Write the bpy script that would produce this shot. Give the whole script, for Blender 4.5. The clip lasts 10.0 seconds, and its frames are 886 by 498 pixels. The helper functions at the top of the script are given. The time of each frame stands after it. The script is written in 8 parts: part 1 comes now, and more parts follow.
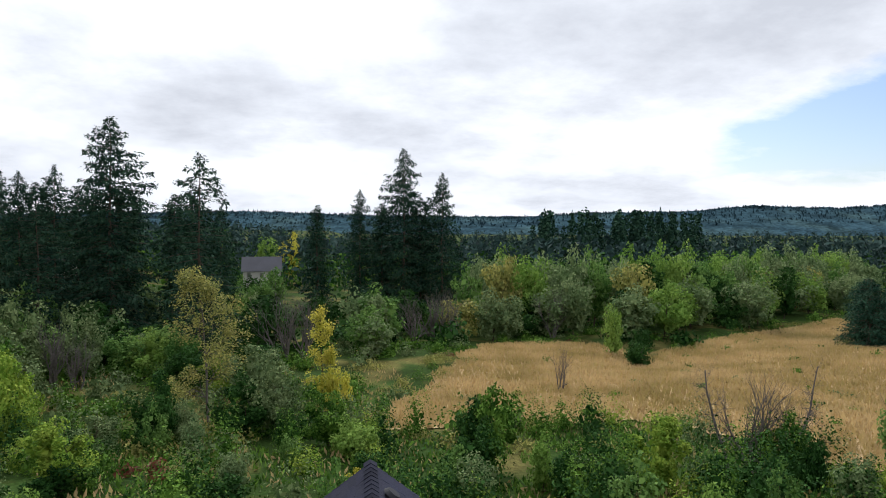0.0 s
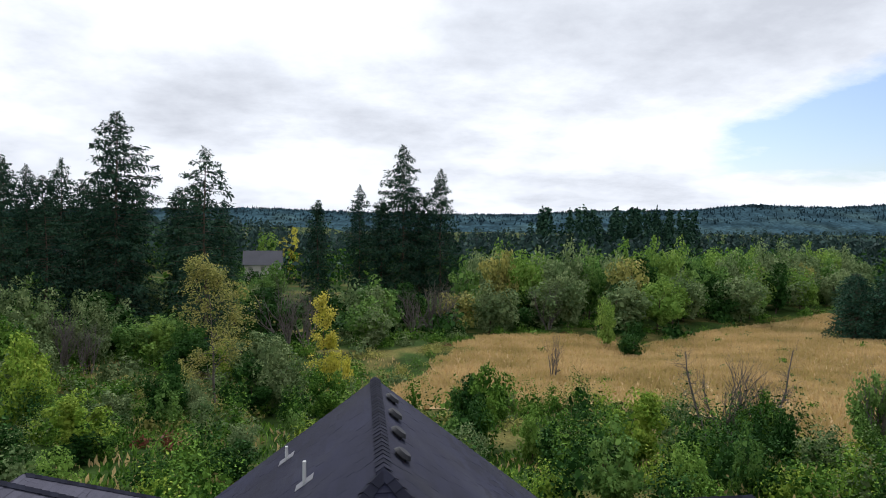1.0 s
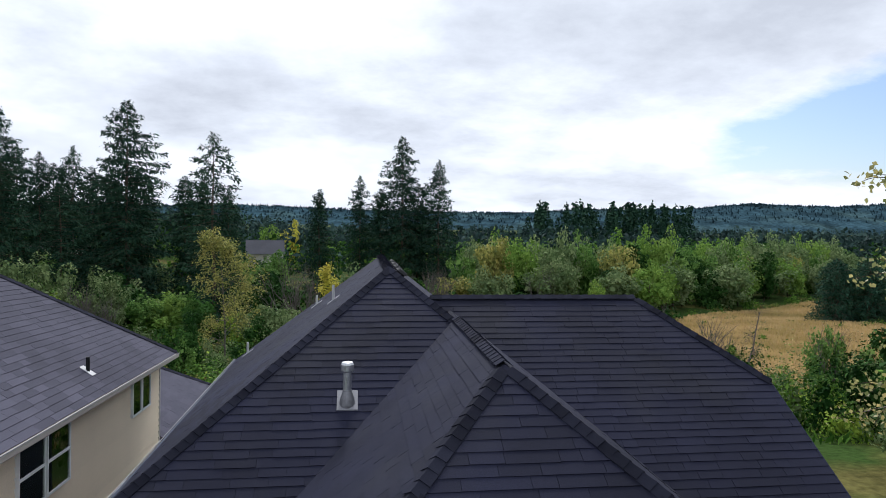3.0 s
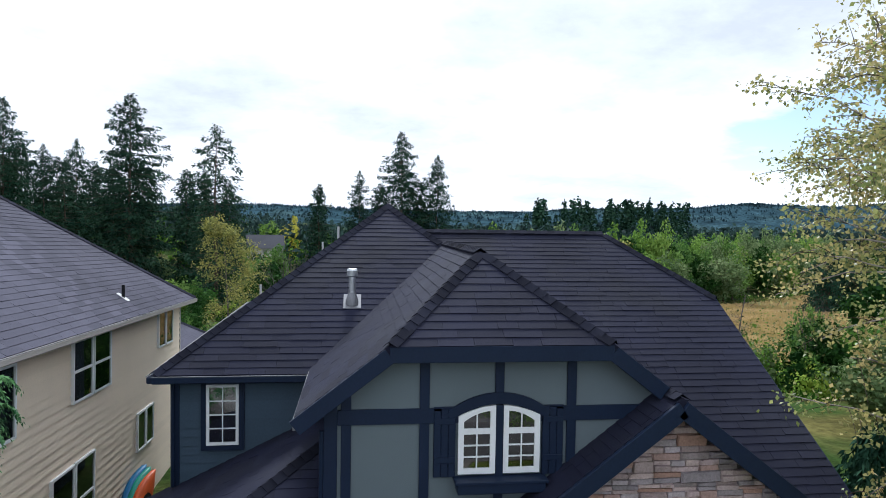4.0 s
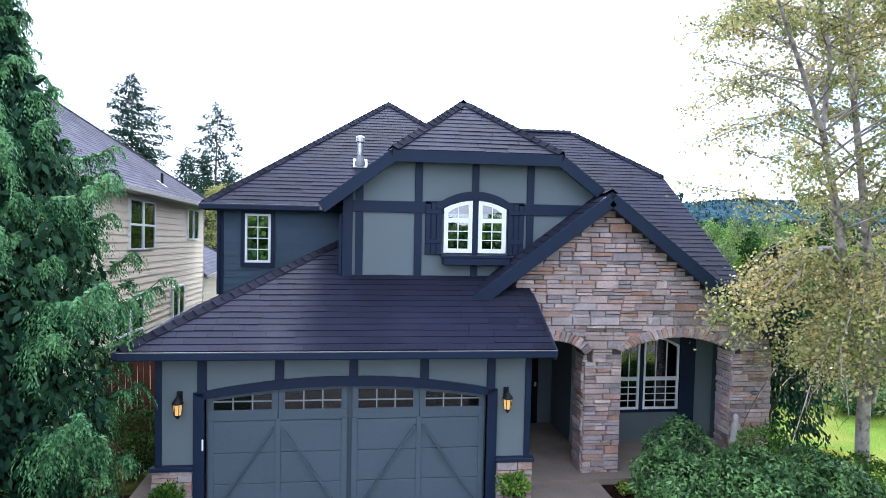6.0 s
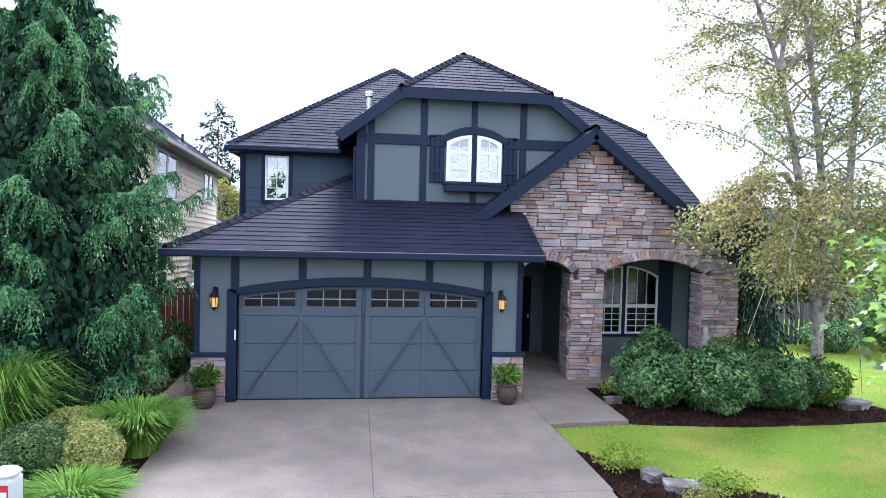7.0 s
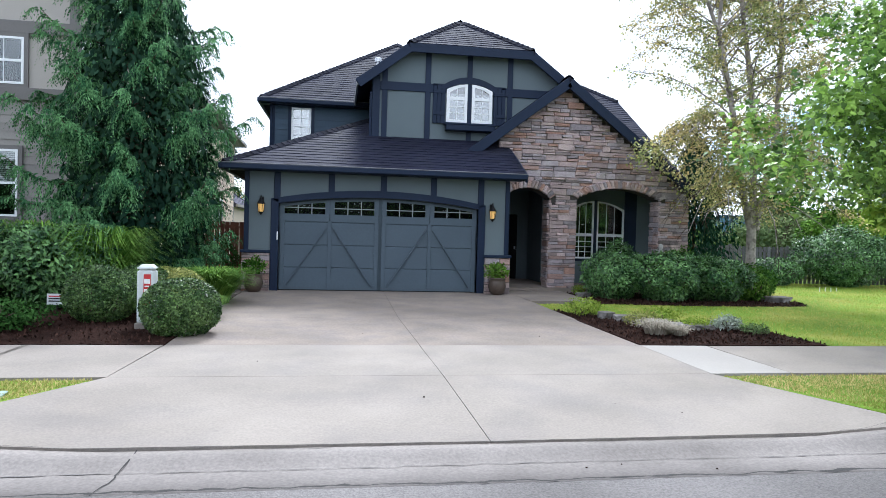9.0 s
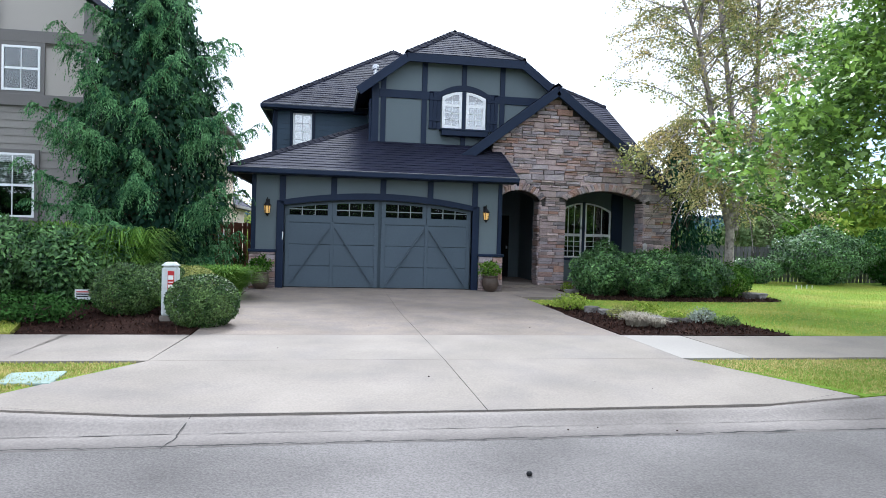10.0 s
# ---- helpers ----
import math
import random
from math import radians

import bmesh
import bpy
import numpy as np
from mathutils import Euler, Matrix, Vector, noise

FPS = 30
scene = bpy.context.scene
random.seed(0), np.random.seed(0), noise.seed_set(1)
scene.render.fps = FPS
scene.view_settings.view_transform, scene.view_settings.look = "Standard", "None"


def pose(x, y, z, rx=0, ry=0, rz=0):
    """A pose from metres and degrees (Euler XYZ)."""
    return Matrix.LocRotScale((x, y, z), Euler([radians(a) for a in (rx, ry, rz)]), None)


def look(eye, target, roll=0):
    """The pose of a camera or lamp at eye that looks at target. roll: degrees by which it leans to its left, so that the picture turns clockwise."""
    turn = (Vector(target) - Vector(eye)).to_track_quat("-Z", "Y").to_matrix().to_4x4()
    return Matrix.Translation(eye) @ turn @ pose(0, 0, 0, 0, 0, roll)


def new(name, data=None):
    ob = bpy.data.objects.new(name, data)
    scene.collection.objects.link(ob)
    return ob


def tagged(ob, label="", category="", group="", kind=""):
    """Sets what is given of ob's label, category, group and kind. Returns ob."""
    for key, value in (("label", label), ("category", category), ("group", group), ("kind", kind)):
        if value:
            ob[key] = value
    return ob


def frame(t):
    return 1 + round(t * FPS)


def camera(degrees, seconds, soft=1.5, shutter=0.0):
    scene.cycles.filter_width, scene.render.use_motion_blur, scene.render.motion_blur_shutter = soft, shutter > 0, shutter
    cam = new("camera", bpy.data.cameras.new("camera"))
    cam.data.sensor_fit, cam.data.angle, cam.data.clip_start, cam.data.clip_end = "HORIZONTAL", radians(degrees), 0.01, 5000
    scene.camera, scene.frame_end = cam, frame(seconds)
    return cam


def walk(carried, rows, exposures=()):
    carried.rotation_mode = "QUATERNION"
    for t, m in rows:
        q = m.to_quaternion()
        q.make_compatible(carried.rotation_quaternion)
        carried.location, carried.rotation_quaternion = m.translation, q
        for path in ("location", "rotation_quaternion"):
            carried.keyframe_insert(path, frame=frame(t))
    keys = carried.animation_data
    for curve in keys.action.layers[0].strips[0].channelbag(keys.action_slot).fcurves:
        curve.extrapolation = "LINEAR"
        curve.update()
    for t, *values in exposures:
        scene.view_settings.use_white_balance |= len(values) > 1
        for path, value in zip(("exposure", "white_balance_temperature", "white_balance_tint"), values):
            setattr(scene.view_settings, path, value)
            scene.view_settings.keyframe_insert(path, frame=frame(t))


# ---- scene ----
# ---- camera ----
LENS = 67.7
cam = camera(LENS, 10.0, 0.6)
PATH = [
    (0, (0.88, 3.174, 13.398), (1.127, 5.157, 13.329), 0.3),
    (0.5, (0.816, 1.469, 12.986), (1.064, 3.452, 12.912), 0.4),
    (1, (0.681, -0.137, 12.606), (0.931, 1.846, 12.53), 0.6),
    (1.5, (0.624, -1.898, 12.022), (0.874, 0.085, 11.945), 0.6),
    (2, (0.53, -3.304, 11.308), (0.78, -1.321, 11.231), 0.7),
    (2.2, (0.506, -3.863, 11.066), (0.757, -1.881, 10.985), 0.8),
    (3.5, (0.286, -6.871, 9.141), (0.54, -4.889, 9.061), 0.8),
    (4, (0.277, -8.105, 8.399), (0.533, -6.123, 8.317), 0.9),
    (4.5, (0.234, -8.981, 7.652), (0.492, -6.999, 7.569), 0.9),
    (5, (0.191, -9.793, 6.892), (0.453, -7.813, 6.795), 1.0),
    (5.5, (0.125, -10.642, 6.113), (0.391, -8.662, 6.009), 1.1),
    (7, (-0.281, -13.18, 3.602), (-0.004, -11.201, 3.521), 1.5),
    (7.5, (-0.457, -14.06, 2.845), (-0.174, -12.082, 2.772), 1.6),
    (8, (-0.624, -14.925, 2.17), (-0.334, -12.948, 2.105), 1.6),
    (8.5, (-0.792, -15.645, 1.671), (-0.495, -13.668, 1.617), 1.6),
    (9, (-0.968, -16.286, 1.51), (-0.66, -14.311, 1.459), 1.6),
    (9.5, (-1.11, -16.82, 1.505), (-0.79, -14.847, 1.454), 1.6),
    (10, (-1.232, -17.209, 1.511), (-0.899, -15.237, 1.461), 1.6),
]
walk(cam, [(t, look(e, a, r)) for t, e, a, r in PATH],
     exposures=[(t, e, k, tint) for t, e, k, tint in ((0.0, -0.15, 6050, 11), (2.2, -0.2, 5950, 11), (3.5, -0.15, 5750, 10), (4.5, 0.6, 5550, 8), (5.5, 1.1, 5350, 11), (7.0, 1.28, 5300, 16), (8.5, 0.8, 5500, 10), (10.0, 0.78, 5500, 9))])

# ---- sky and sun: bright broken overcast, the sun veiled behind the house ----
SUN_AZ, SUN_EL = radians(6), radians(43)     # from +y towards +x
world = bpy.data.worlds.new("sky")
scene.world = world
world.use_nodes = True
wn, wl = world.node_tree.nodes, world.node_tree.links
wn.clear()
w_out = wn.new("ShaderNodeOutputWorld")
w_bg = wn.new("ShaderNodeBackground")
w_bg.inputs["Strength"].default_value = 0.1
w_sky = wn.new("ShaderNodeTexSky")
w_sky.sky_type = "NISHITA"
w_sky.sun_disc = False
w_sky.sun_elevation, w_sky.sun_rotation = SUN_EL, SUN_AZ
w_co = wn.new("ShaderNodeTexCoord")
w_sep = wn.new("ShaderNodeSeparateXYZ")
wl.new(w_co.outputs["Generated"], w_sep.inputs[0])


def wmath(op, a, b, clamp=False):
    n = wn.new("ShaderNodeMath")
    n.operation, n.use_clamp = op, clamp
    for i, v in enumerate((a, b)):
        if isinstance(v, (int, float)):
            n.inputs[i].default_value = v
        else:
            wl.new(v, n.inputs[i])
    return n.outputs[0]


# the cloud deck: the view ray met with a flat layer, so that clouds crowd towards the horizon
w_h = wmath("ADD", wmath("MAXIMUM", w_sep.outputs[2], 0.0), 0.22)
w_cx, w_cy = wmath("DIVIDE", w_sep.outputs[0], w_h), wmath("DIVIDE", w_sep.outputs[1], w_h)
w_comb = wn.new("ShaderNodeCombineXYZ")
wl.new(w_cx, w_comb.inputs[0])
wl.new(w_cy, w_comb.inputs[1])


def wnoise(scale, detail, off, rough=0.55):
    m = wn.new("ShaderNodeMapping")
    m.inputs["Location"].default_value = off
    wl.new(w_comb.outputs[0], m.inputs[0])
    n = wn.new("ShaderNodeTexNoise")
    n.inputs["Scale"].default_value, n.inputs["Detail"].default_value = scale, detail
    n.inputs["Roughness"].default_value = rough
    wl.new(m.outputs[0], n.inputs["Vector"])
    return n.outputs["Fac"]


def wramp(fac, stops):
    r = wn.new("ShaderNodeValToRGB")
    while len(r.color_ramp.elements) < len(stops):
        r.color_ramp.elements.new(0.5)
    for e, (p, c) in zip(r.color_ramp.elements, stops):
        e.position, e.color = p, (*c, 1)
    wl.new(fac, r.inputs[0])
    return r.outputs[0]


W_GAPS, W_SHADE = wnoise(0.9, 8, (3.1, 1.7, 0), 0.6), wnoise(0.55, 8, (0.4, 5.2, 0), 0.62)
# one clearing low in the sky to the right of the hills
w_dx, w_dy = wmath("DIVIDE", wmath("SUBTRACT", w_cx, 2.05), 0.66), wmath("DIVIDE", wmath("SUBTRACT", w_cy, 2.15), 1.3)
w_r = wmath("SQRT", wmath("ADD", wmath("MULTIPLY", w_dx, w_dx), wmath("MULTIPLY", w_dy, w_dy)), 0.0)
w_gap = wramp(wmath("ADD", wmath("MULTIPLY", w_r, 0.5), wmath("SUBTRACT", W_GAPS, 0.5)), [(0.34, (0, 0, 0)), (0.48, (1, 1, 1))])
# a bank of cumulus low along the horizon
w_bank = wramp(wmath("ADD", wmath("SUBTRACT", w_sep.outputs[2], 0.062), wmath("MULTIPLY", wmath("SUBTRACT", W_GAPS, 0.5), 0.16)), [(0.0, (1, 1, 1)), (0.014, (0, 0, 0))])
w_gap = wmath("MAXIMUM", w_gap, w_bank)
w_cloud = wramp(W_SHADE, [(0.36, (7.7, 7.8, 8.1)), (0.45, (9.8, 9.9, 10.1)), (0.56, (13.0, 13.0, 13.0))])
w_mix = wn.new("ShaderNodeMix")
w_mix.data_type = "RGBA"
wl.new(w_gap, w_mix.inputs[0])
w_blue = wn.new("ShaderNodeVectorMath")
w_blue.operation = "MULTIPLY"
w_blue.inputs[1].default_value = (1.12, 1.17, 1.30)
wl.new(w_sky.outputs[0], w_blue.inputs[0])
wl.new(w_blue.outputs[0], w_mix.inputs[6])
wl.new(w_cloud, w_mix.inputs[7])
wl.new(w_mix.outputs[2], w_bg.inputs["Color"])
wl.new(w_bg.outputs[0], w_out.inputs[0])

sun = new("sun", bpy.data.lights.new("sun", "SUN"))
sun.data.energy, sun.data.angle, sun.data.color = 3.2, radians(16), (1.0, 0.95, 0.87)
sun.matrix_world = look((0, 0, 0), (math.sin(-SUN_AZ) * math.cos(SUN_EL), -math.cos(SUN_AZ) * math.cos(SUN_EL), -math.sin(SUN_EL)))

# ---- materials ----
def mat(name, base, rough=0.75, var=0.18, coarse=0.6, fine=30.0, bump=0.25, metal=0.0, rand=None, amount=0.25,
        second=None, second_scale=1.0, second_at=(0.5, 0.62), spec=0.35, depth=0.01):
    """A surface with a stain-sized and a grain-sized variation. rand: 'island' or 'object'. second: a second colour in patches."""
    m = bpy.data.materials.new(name)
    m.use_nodes = True
    n, l = m.node_tree.nodes, m.node_tree.links
    b = n["Principled BSDF"]
    b.inputs["Roughness"].default_value, b.inputs["Metallic"].default_value = rough, metal
    b.inputs["Specular IOR Level"].default_value = spec
    geo = n.new("ShaderNodeNewGeometry")

    def noise_at(scale, detail=4):
        t = n.new("ShaderNodeTexNoise")
        t.inputs["Scale"].default_value, t.inputs["Detail"].default_value = scale, detail
        l.new(geo.outputs["Position"], t.inputs["Vector"])
        return t.outputs["Fac"]

    def span(v, lo, hi, a=0.3, z=0.7):
        r = n.new("ShaderNodeMapRange")
        r.inputs[1].default_value, r.inputs[2].default_value, r.inputs[3].default_value, r.inputs[4].default_value = a, z, lo, hi
        l.new(v, r.inputs[0])
        return r.outputs[0]

    def times(a, c):
        t = n.new("ShaderNodeMath")
        t.operation = "MULTIPLY"
        l.new(a, t.inputs[0])
        l.new(c, t.inputs[1])
        return t.outputs[0]

    big, small = noise_at(coarse), noise_at(fine, 3)
    value = times(span(big, 1 - var, 1 + var), span(small, 1 - var * 0.8, 1 + var * 0.8))
    if rand:
        if rand == "island":
            r = geo.outputs["Random Per Island"]
        else:
            r = n.new("ShaderNodeObjectInfo").outputs["Random"]
        value = times(value, span(r, 1 - amount, 1 + amount, 0.0, 1.0))
    hsv = n.new("ShaderNodeHueSaturation")
    hsv.inputs["Color"].default_value = (*base, 1)
    l.new(value, hsv.inputs["Value"])
    if second:
        mix = n.new("ShaderNodeMix")
        mix.data_type = "RGBA"
        mix.inputs[6].default_value, mix.inputs[7].default_value = (*base, 1), (*second, 1)
        fac = r if rand and second_scale == 0 else noise_at(second_scale, 5)
        l.new(span(fac, 0, 1, *second_at), mix.inputs[0])
        l.new(mix.outputs[2], hsv.inputs["Color"])
    l.new(hsv.outputs[0], b.inputs["Base Color"])
    if bump:
        bm = n.new("ShaderNodeBump")
        bm.inputs["Strength"].default_value, bm.inputs["Distance"].default_value = bump, depth
        l.new(small, bm.inputs["Height"])
        l.new(bm.outputs[0], b.inputs["Normal"])
    return m


def leaf(name, base, second, rough=0.55, amount=0.45, through_light=0.35, patch=0.7, spec=0.12):
    """Foliage: each leaf differs a little; light comes partly through."""
    m = bpy.data.materials.new(name)
    m.use_nodes = True
    n, l = m.node_tree.nodes, m.node_tree.links
    b = n["Principled BSDF"]
    b.inputs["Roughness"].default_value = rough
    b.inputs["Specular IOR Level"].default_value = spec
    geo = n.new("ShaderNodeNewGeometry")
    t = n.new("ShaderNodeTexNoise")
    t.inputs["Scale"].default_value, t.inputs["Detail"].default_value = patch, 4
    l.new(geo.outputs["Position"], t.inputs["Vector"])
    add = n.new("ShaderNodeMath")
    add.operation = "ADD"
    l.new(t.outputs["Fac"], add.inputs[0])
    sc = n.new("ShaderNodeMapRange")
    sc.inputs[3].default_value, sc.inputs[4].default_value = -0.15, 0.15
    l.new(geo.outputs["Random Per Island"], sc.inputs[0])
    l.new(sc.outputs[0], add.inputs[1])
    fr = n.new("ShaderNodeMapRange")
    fr.inputs[1].default_value, fr.inputs[2].default_value = 0.35, 0.72
    l.new(add.outputs[0], fr.inputs[0])
    mix = n.new("ShaderNodeMix")
    mix.data_type = "RGBA"
    mix.inputs[6].default_value, mix.inputs[7].default_value = (*base, 1), (*second, 1)
    l.new(fr.outputs[0], mix.inputs[0])
    hsv = n.new("ShaderNodeHueSaturation")
    l.new(mix.outputs[2], hsv.inputs["Color"])
    v = n.new("ShaderNodeMapRange")
    v.inputs[3].default_value, v.inputs[4].default_value = 1 - amount, 1 + amount
    l.new(geo.outputs["Random Per Island"], v.inputs[0])
    l.new(v.outputs[0], hsv.inputs["Value"])
    l.new(hsv.outputs[0], b.inputs["Base Color"])
    tr = n.new("ShaderNodeBsdfTranslucent")
    l.new(hsv.outputs[0], tr.inputs["Color"])
    ms = n.new("ShaderNodeMixShader")
    ms.inputs[0].default_value = through_light
    l.new(b.outputs[0], ms.inputs[1])
    l.new(tr.outputs[0], ms.inputs[2])
    l.new(ms.outputs[0], n["Material Output"].inputs["Surface"])
    return m


def glass(name, ior=1.9, rough=0.015):
    """Clear double glazing: see-through, with a mirror gloss."""
    m = bpy.data.materials.new(name)
    m.use_nodes = True
    n, l = m.node_tree.nodes, m.node_tree.links
    clear, gloss = n.new("ShaderNodeBsdfTransparent"), n.new("ShaderNodeBsdfGlossy")
    clear.inputs["Color"].default_value = (0.80, 0.84, 0.84, 1)
    gloss.inputs["Roughness"].default_value = rough
    fr, mix = n.new("ShaderNodeFresnel"), n.new("ShaderNodeMixShader")
    fr.inputs["IOR"].default_value = ior
    l.new(fr.outputs[0], mix.inputs[0])
    l.new(clear.outputs[0], mix.inputs[1])
    l.new(gloss.outputs[0], mix.inputs[2])
    l.new(mix.outputs[0], n["Material Output"].inputs["Surface"])
    return m


M_SHINGLE = mat("asphalt_shingle", (0.0128, 0.0140, 0.0300), 0.84, 0.26, 0.35, 60, 0.5, rand="island", amount=0.24, second=(0.0205, 0.0215, 0.034), second_scale=0.6, second_at=(0.5, 0.72), spec=0.17)
M_SHINGLE_TAN = mat("weathered_shingle", (0.078, 0.076, 0.100), 0.9, 0.14, 0.4, 60, 0.5, rand="island", amount=0.18, spec=0.08)
M_CAP = mat("ridge_cap_shingle", (0.018, 0.019, 0.030), 0.95, 0.15, 1.0, 60, 0.5, rand="object", amount=0.3, spec=0.08)
M_TRIM = mat("navy_trim_paint", (0.010, 0.0185, 0.043), 0.5, 0.10, 0.8, 25, 0.08, spec=0.2)
M_STUCCO = mat("grey_stucco", (0.128, 0.156, 0.170), 0.9, 0.07, 0.7, 70, 0.5, spec=0.2, depth=0.004)
M_SIDING = mat("slate_blue_siding", (0.046, 0.074, 0.110), 0.65, 0.08, 0.7, 30, 0.15, rand="object", amount=0.06)
M_TANSIDE = mat("tan_siding", (0.76, 0.63, 0.48), 0.75, 0.05, 0.5, 30, 0.1, rand="object", amount=0.04)
M_TAUPE = mat("taupe_siding", (0.24, 0.225, 0.21), 0.75, 0.07, 0.5, 30, 0.1, rand="object", amount=0.05, spec=0.2)
M_TAUPE_ST = mat("taupe_stucco", (0.37, 0.34, 0.31), 0.9, 0.06, 0.5, 60, 0.3)
M_TAUPE_TRIM = mat("taupe_trim", (0.15, 0.14, 0.135), 0.7, 0.06, 0.5, 30, 0.1)
M_DOOR = mat("grey_door_paint", (0.074, 0.098, 0.124), 0.45, 0.06, 0.8, 20, 0.06, spec=0.25)
M_DOORLINE = mat("door_overlay_paint", (0.050, 0.070, 0.088), 0.5, 0.06, 0.8, 20, 0.06, spec=0.25)
M_WHITE = mat("white_vinyl", (0.78, 0.79, 0.80), 0.4, 0.03, 0.8, 20, 0.0)
M_GLASS = glass("window_glass")
M_GLASS_DOOR = glass("door_glass", 1.4)
M_GLASS_COATED = glass("coated_glass", 3.1)
# for the entry door, and for sheets that stand in for room shade
M_DARK = mat("dark_door_and_room_shade", (0.012, 0.012, 0.014), 0.9, 0.1, 1, 10, 0, spec=0.0)
M_BLIND = mat("pale_blind", (0.55, 0.55, 0.52), 0.7, 0.05, 1, 20, 0)
def stone_mat(name, rand):
    """Split ledger stone: each stone takes one of several quarry colours, mottled and rough."""
    m = mat(name, (0.27, 0.22, 0.2), 0.9, 0.20, 3.0, 30, 0.9, rand=rand, amount=0.2, depth=0.02)
    n, l = m.node_tree.nodes, m.node_tree.links
    src = n.new("ShaderNodeNewGeometry").outputs["Random Per Island"] if rand == "island" else n.new("ShaderNodeObjectInfo").outputs["Random"]
    k = n.new("ShaderNodeMath")
    k.operation = "MULTIPLY"
    k.inputs[1].default_value = 7.37
    fr = n.new("ShaderNodeMath")
    fr.operation = "FRACT"
    l.new(src, k.inputs[0])
    l.new(k.outputs[0], fr.inputs[0])
    ramp = n.new("ShaderNodeValToRGB")
    ramp.color_ramp.interpolation = "CONSTANT"
    stops = ((0.0, (0.355, 0.292, 0.278)), (0.2, (0.335, 0.308, 0.315)), (0.36, (0.42, 0.35, 0.33)), (0.52, (0.35, 0.252, 0.215)), (0.64, (0.27, 0.25, 0.26)), (0.76, (0.385, 0.32, 0.292)), (0.87, (0.33, 0.215, 0.165)), (0.93, (0.21, 0.184, 0.176)))
    while len(ramp.color_ramp.elements) < len(stops):
        ramp.color_ramp.elements.new(0.5)
    for e, (p, c) in zip(ramp.color_ramp.elements, stops):
        e.position, e.color = p, (c[0] * 1.03, c[1] * 0.965, c[2] * 0.985, 1)
    l.new(fr.outputs[0], ramp.inputs[0])
    hsv = [q for q in n if q.type == "HUE_SAT"][0]
    l.new(ramp.outputs[0], hsv.inputs["Color"])
    return m


M_STONE = stone_mat("ledger_stone", "object")
M_KERB = mat("kerb_concrete", (0.215, 0.192, 0.176), 0.9, 0.18, 0.6, 40, 0.4, second=(0.165, 0.146, 0.134), second_scale=0.8, second_at=(0.45, 0.75), spec=0.2, depth=0.006)
M_STONE_FAR = stone_mat("ledger_stone_courses", "island")
M_MORTAR = mat("stone_joint", (0.075, 0.068, 0.065), 0.95, 0.15, 2.0, 40, 0.5, spec=0.1)
M_METAL = mat("galvanised_metal", (0.55, 0.56, 0.58), 0.38, 0.08, 2, 30, 0.05, metal=0.85)
M_FLASH = mat("weathered_flashing", (0.20, 0.20, 0.215), 0.5, 0.12, 3, 30, 0.05, metal=0.5)
M_PVC = mat("grey_pipe", (0.5, 0.5, 0.5), 0.5, 0.05, 2, 30, 0)
M_PVC2 = mat("grey_glazing_bar", (0.24, 0.26, 0.28), 0.5, 0.05, 2, 30, 0)
M_VENT = mat("dark_vent_metal", (0.02, 0.02, 0.024), 0.6, 0.1, 2, 30, 0.05, spec=0.2)
M_BLACK = mat("black_metal", (0.012, 0.012, 0.014), 0.5, 0.1, 2, 30, 0.05, metal=0.4)
M_CONC = mat("driveway_concrete", (0.214, 0.177, 0.148), 0.88, 0.16, 0.9, 30, 0.35, second=(0.186, 0.157, 0.141), second_scale=2.2, second_at=(0.42, 0.68), spec=0.2, depth=0.004)
M_CONC2 = mat("pavement_concrete", (0.246, 0.215, 0.186), 0.88, 0.12, 0.8, 45, 0.35, second=(0.212, 0.187, 0.168), second_scale=1.2, second_at=(0.46, 0.72), spec=0.2, depth=0.004)
M_CONC3 = mat("fresh_concrete", (0.305, 0.280, 0.255), 0.85, 0.06, 0.6, 45, 0.25, spec=0.2, depth=0.004)
M_JOINT = mat("joint_dirt", (0.15, 0.135, 0.12), 0.95, 0.2, 2, 40, 0.2)
M_ROAD = mat("asphalt_road", (0.134, 0.123, 0.118), 0.9, 0.32, 0.5, 60, 1.0, second=(0.150, 0.138, 0.132), second_scale=0.9, second_at=(0.45, 0.72), spec=0.2, depth=0.012)
M_CRACK = mat("crack_dirt", (0.035, 0.032, 0.03), 0.95, 0.3, 4, 60, 0.2)
M_KERBDIRT = mat("gutter_dirt", (0.13, 0.12, 0.112), 0.95, 0.3, 4, 60, 0.2)
M_MULCH = mat("bark_mulch", (0.026, 0.014, 0.011), 0.95, 0.45, 1.5, 45, 1.0, spec=0.02, depth=0.03)
M_CHIP = leaf("bark_chip", (0.018, 0.010, 0.008), (0.058, 0.029, 0.021), 0.9, 0.5, 0.0, 3.0, 0.1)
M_SOIL = mat("ground_cover", (0.030, 0.056, 0.012), 0.95, 0.4, 0.15, 3, 0.6, second=(0.11, 0.10, 0.032), second_scale=0.09, spec=0.03, depth=0.2)
M_LAWN = mat("lawn_turf", (0.155, 0.25, 0.028), 0.9, 0.22, 0.5, 50, 0.9, second=(0.36, 0.31, 0.08), second_scale=0.45, second_at=(0.50, 0.72), spec=0.1, depth=0.03)
M_BLADE = leaf("grass_blade", (0.27, 0.365, 0.045), (0.52, 0.46, 0.14), 0.7, 0.14, 0.35, 0.3, 0.06)
M_BLADE_DRY = leaf("dry_grass_strip", (0.25, 0.29, 0.06), (0.54, 0.43, 0.20), 0.7, 0.18, 0.35, 0.9, 0.06)
